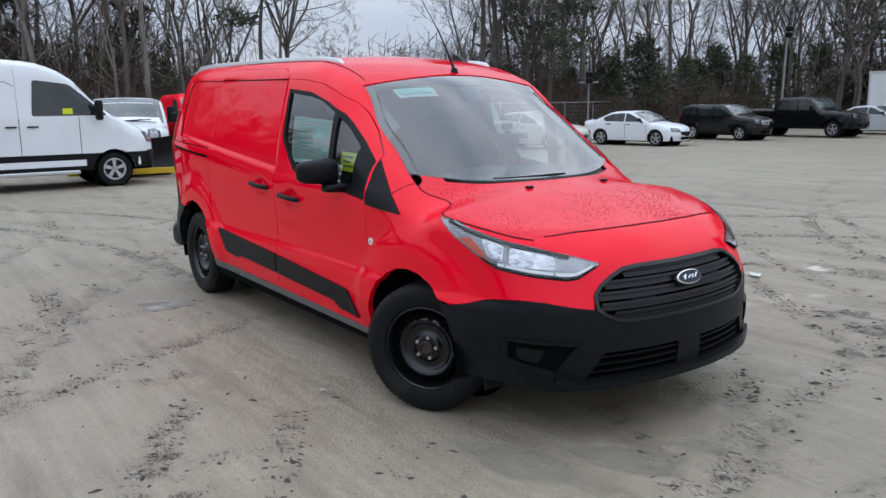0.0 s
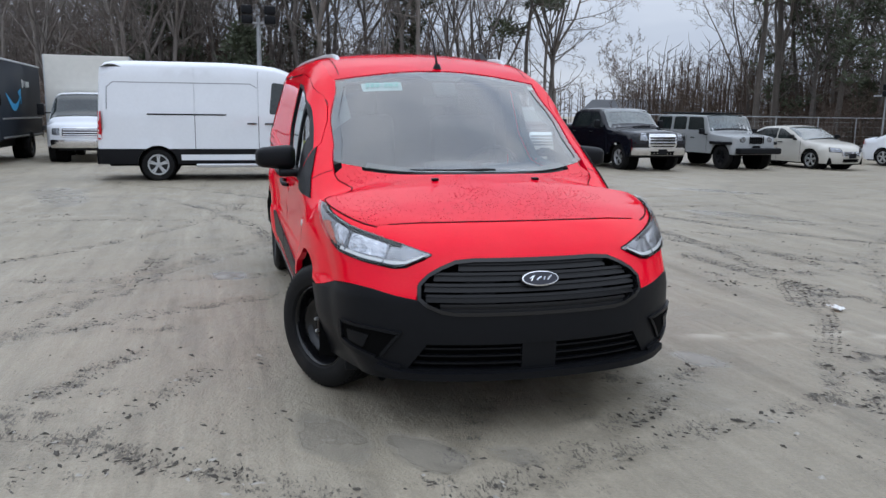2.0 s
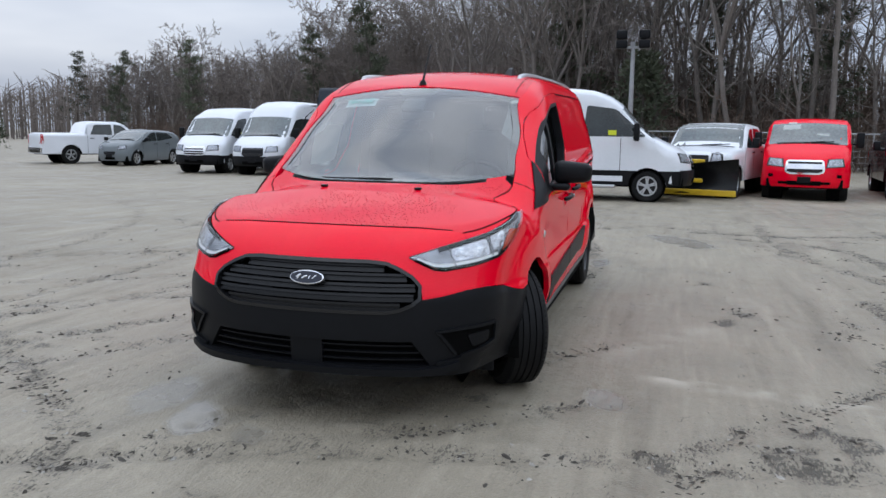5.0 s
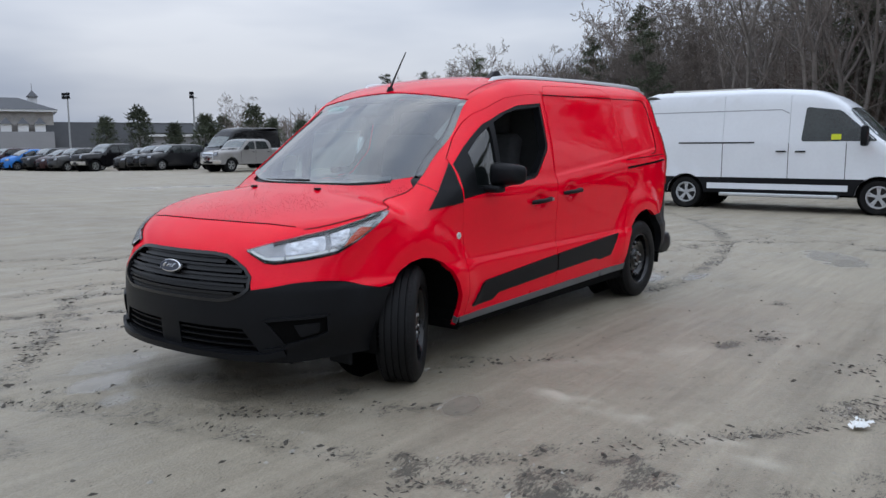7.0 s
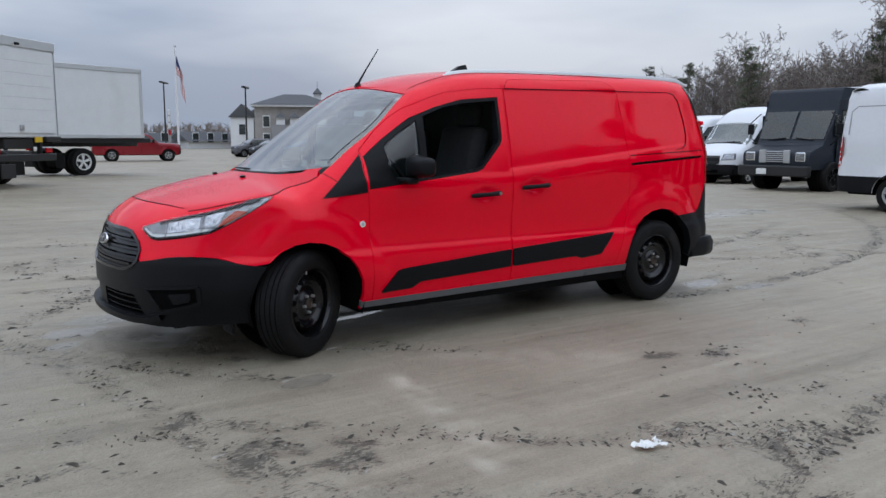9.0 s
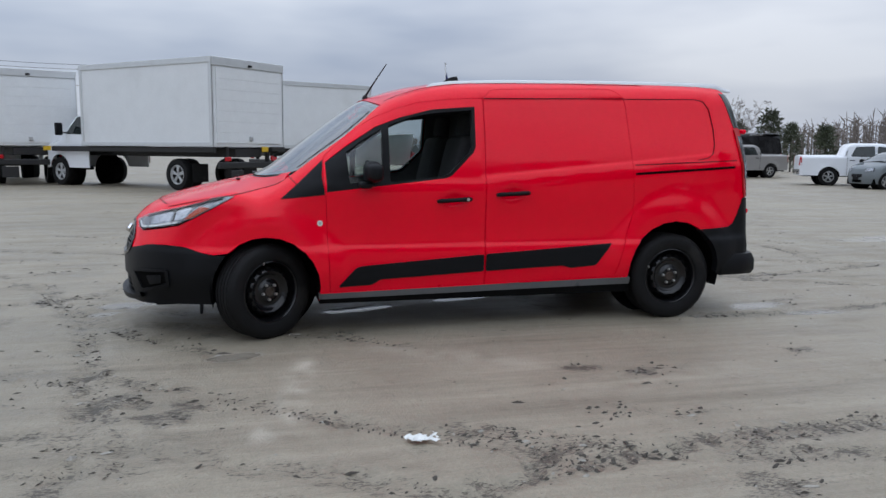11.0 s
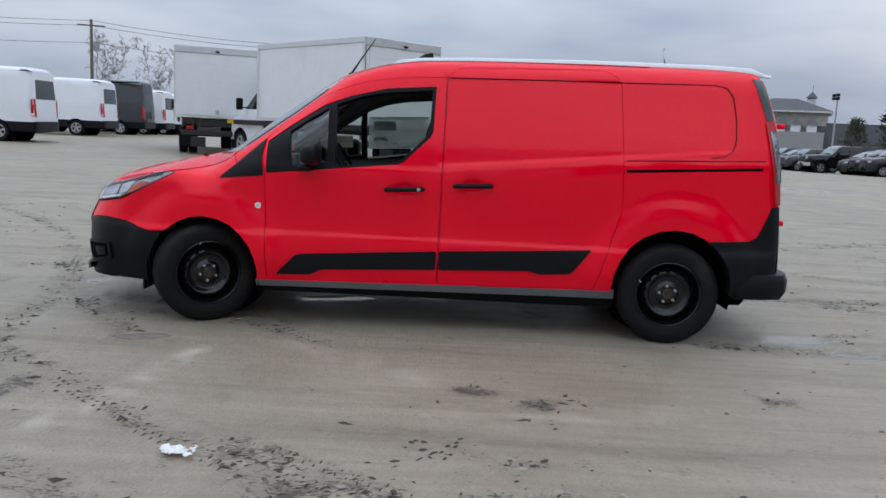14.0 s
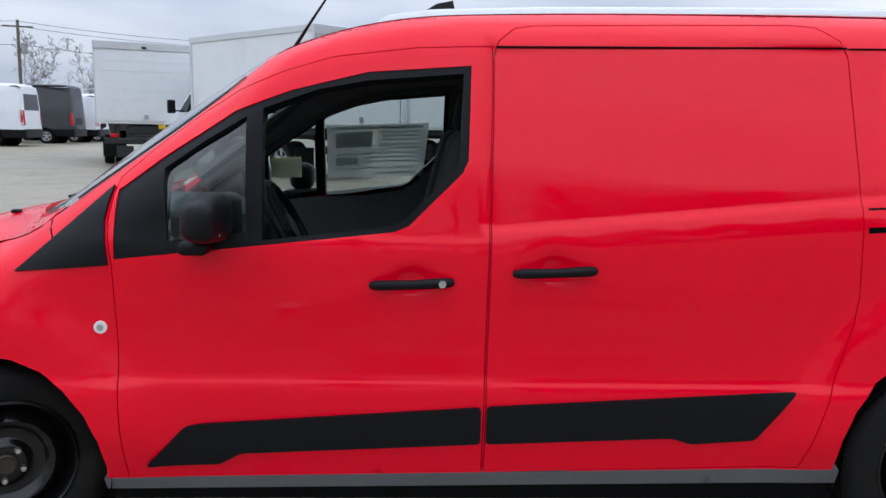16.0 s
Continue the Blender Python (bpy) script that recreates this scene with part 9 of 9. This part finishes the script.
def house(x, y, w, d, h, turn, wall=M_SIDING, label="grey house with a gabled roof"):
    v = thing("house", label, "building", pose(x, y, float(level(x, y)), 0, 0, turn), "buildings round the lot")
    part("wall", box((w, d, h), (0, 0, h / 2), 0.02, 1), wall, v)
    bm = bmesh.new()
    e = 0.5
    a = [bm.verts.new(p) for p in ((-w / 2 - e, -d / 2 - e, h - 0.1), (w / 2 + e, -d / 2 - e, h - 0.1), (w / 2 + e, 0, h + d * 0.32), (-w / 2 - e, 0, h + d * 0.32), (w / 2 + e, d / 2 + e, h - 0.1), (-w / 2 - e, d / 2 + e, h - 0.1))]
    bm.faces.new(a[:4]), bm.faces.new((a[3], a[2], a[4], a[5])), bm.faces.new((a[1], a[4], a[2])), bm.faces.new((a[0], a[3], a[5])), bm.faces.new((a[0], a[5], a[4], a[1]))
    bmesh.ops.recalc_face_normals(bm, faces=bm.faces[:])
    part("roof", bm, M_SHINGLE, v, "grey shingled roof")
    for i in range(int(w // 2.6)):
        for z in ([1.6] if h < 4.5 else [1.6, 4.4]):
            for s in (1, -1):
                win = part("window", box((1.0, 0.1, 1.3), (-w / 2 + 1.6 + 2.6 * i, s * (d / 2 + 0.01), z), 0.01, 1), M_GLASS_FAR, v)
                part("frame", box((1.16, 0.06, 1.46), (-w / 2 + 1.6 + 2.6 * i, s * (d / 2), z), 0.01, 1), M_TRIM, win)
    return v


house(-42, -107, 9, 7, 3.4, 30)
house(-33, -113, 8, 4, 1.2, 20, M_TRIM, "low pale house with a grey roof")
house(-28, -114, 6, 4, 1.0, 10)
house(-78, 44, 9, 6, 1.8, 30, M_SIDING, "low grey shed beyond the gap")
house(-8, -118, 10, 6, 3.0, 5, M_TRIM, "low pale building beyond the trucks")
sign = thing("tall_sign", "tall white roadside sign with blank panels", "sign", pose(-21.5, -88, float(level(-21, -88)), 0, 0, 75))
part("post", box((0.3, 0.3, 4.5), (0, 0, 2.2), 0.02, 1), M_GALV, sign)
for i in range(4):
    part("sign_panel", box((2.0, 0.25, 0.6), (0, 0, 2.2 + 0.75 * i), 0.02, 1), M_TRIM if i else M_TAIL, sign)

# flag on its pole
flag = thing("flagpole", "tall white flagpole with a limp striped flag", "flagpole", pose(-24.7, -96, float(level(-24, -96))))
part("pole", tube([(0, 0, 0), (0, 0, 12.6)], [0.16, 0.08], 8), M_TRIM, flag, smooth=60)
part("finial", cyl(0.14, 0.14, 0.2, Matrix.Translation((0, 0, 12.7)), 8), M_SILVER, flag)
M_FLAGRED, M_FLAGBLUE = shader("flag_red", (0.4, 0.02, 0.04), 0.8), shader("flag_blue", (0.02, 0.03, 0.12), 0.8)
cloth = new("cloth")
cloth.parent = flag


def flag_point(u, v):
    # u: along the stripes, v: down the hoist; the cloth hangs in folds
    return Vector((-0.15 - 0.9 * u + 0.12 * math.sin(9 * u + 2 * v), 0.25 * math.sin(11 * u), 11.6 - 2.2 * v - 3.6 * u + 0.3 * math.sin(6 * u)))


for i in range(13):
    bm = bmesh.new()
    us = np.linspace(0.38 if i < 7 else 0.0, 1.0, 14)
    a = [bm.verts.new(flag_point(u, i / 13)) for u in us]
    b = [bm.verts.new(flag_point(u, (i + 1) / 13)) for u in us]
    for k in range(13):
        bm.faces.new((a[k], a[k + 1], b[k + 1], b[k]))
    part("stripe", bm, M_FLAGRED if i % 2 == 0 else M_PAPER, cloth, smooth=60)
bm = bmesh.new()
g = [[bm.verts.new(flag_point(u, v)) for u in np.linspace(0, 0.38, 6)] for v in np.linspace(0, 7 / 13, 6)]
for r0, r1 in zip(g, g[1:]):
    for k in range(5):
        bm.faces.new((r0[k], r0[k + 1], r1[k + 1], r1[k]))
part("canton", bm, M_FLAGBLUE, cloth, smooth=60)

# power line south-east of the lot
wires = []
for x, y, h in ((31.5, -62, 9.0), (58, -50, 9.0), (10, -74, 9.0)):
    v = thing("utility_pole", "wooden utility pole carrying wires", "utility pole", pose(x, y, float(level(x, y)), 0, 0, 20), "utility poles")
    part("pole", tube([(0, 0, -0.2), (0, 0, h)], [0.16, 0.11], 8), M_WOODPOLE, v, smooth=60)
    part("cross_arm", box((2.2, 0.12, 0.12), (0, 0, h - 0.5), 0.01, 1), M_WOODPOLE, v)
    part("transformer", cyl(0.25, 0.25, 0.8, Matrix.Translation((-0.4, 0, h - 2.2)), 14), M_GALV, v)
for dz in (8.6, 8.2, 6.8):
    pts = [(58, -50), (31.5, -62), (10, -74)]
    w = bmesh.new()
    for p, q in zip(pts, pts[1:]):
        tube([(p[0] + (q[0] - p[0]) * t, p[1] + (q[1] - p[1]) * t, dz + 0.3 - 2.2 * t * (1 - t)) for t in np.linspace(0, 1, 12)], 0.022, 4, w)
    ob = part("power_cable", w, M_FRAME, None)
    tagged(ob, "black overhead cable slung between poles", "cable", "overhead cables")
for x, y, h in ((-20, -84, 7.5), (-24, -70, 6.5)):
    v = thing("street_lamp", "dark double-headed street lamp", "lamp post", pose(x, y, float(level(x, y)), 0, 0, 60), "street lamps")
    part("pole", tube([(0, 0, 0), (0, 0, h)], [0.1, 0.07], 8), M_FRAME, v)
    part("lamp_head", box((2.4, 0.35, 0.16), (0, 0, h), 0.03, 1), M_FRAME, v)

# litter on the lot
bm = bmesh.new()
rows_ = [[bm.verts.new((0.0115 * (a - 6) * (1 + 0.12 * math.sin(1.7 * b)), 0.0085 * (b - 5) * (1 + 0.15 * math.sin(1.3 * a)), 0.018 + 0.016 * noise.noise((a * 0.55, b * 0.6, 3.0)) + 0.007 * noise.noise((a * 1.7, b * 1.6, 9.0)))) for b in range(11)] for a in range(13)]
for r0, r1 in zip(rows_, rows_[1:]):
    for k in range(10):
        bm.faces.new((r0[k], r1[k], r1[k + 1], r0[k + 1]))
bmesh.ops.delete(bm, geom=[f for f in bm.faces if noise.noise(f.calc_center_median() * 32) + 9 * f.calc_center_median().xy.length > 0.62], context="FACES")
bmesh.ops.solidify(bm, geom=bm.faces[:], thickness=0.002)
ob = part("crumpled_paper", bm, M_PAPER, None)
ob.location = (0.92, 3.025, 0.004)
tagged(ob, "crumpled white scrap of paper on the gravel", "litter")
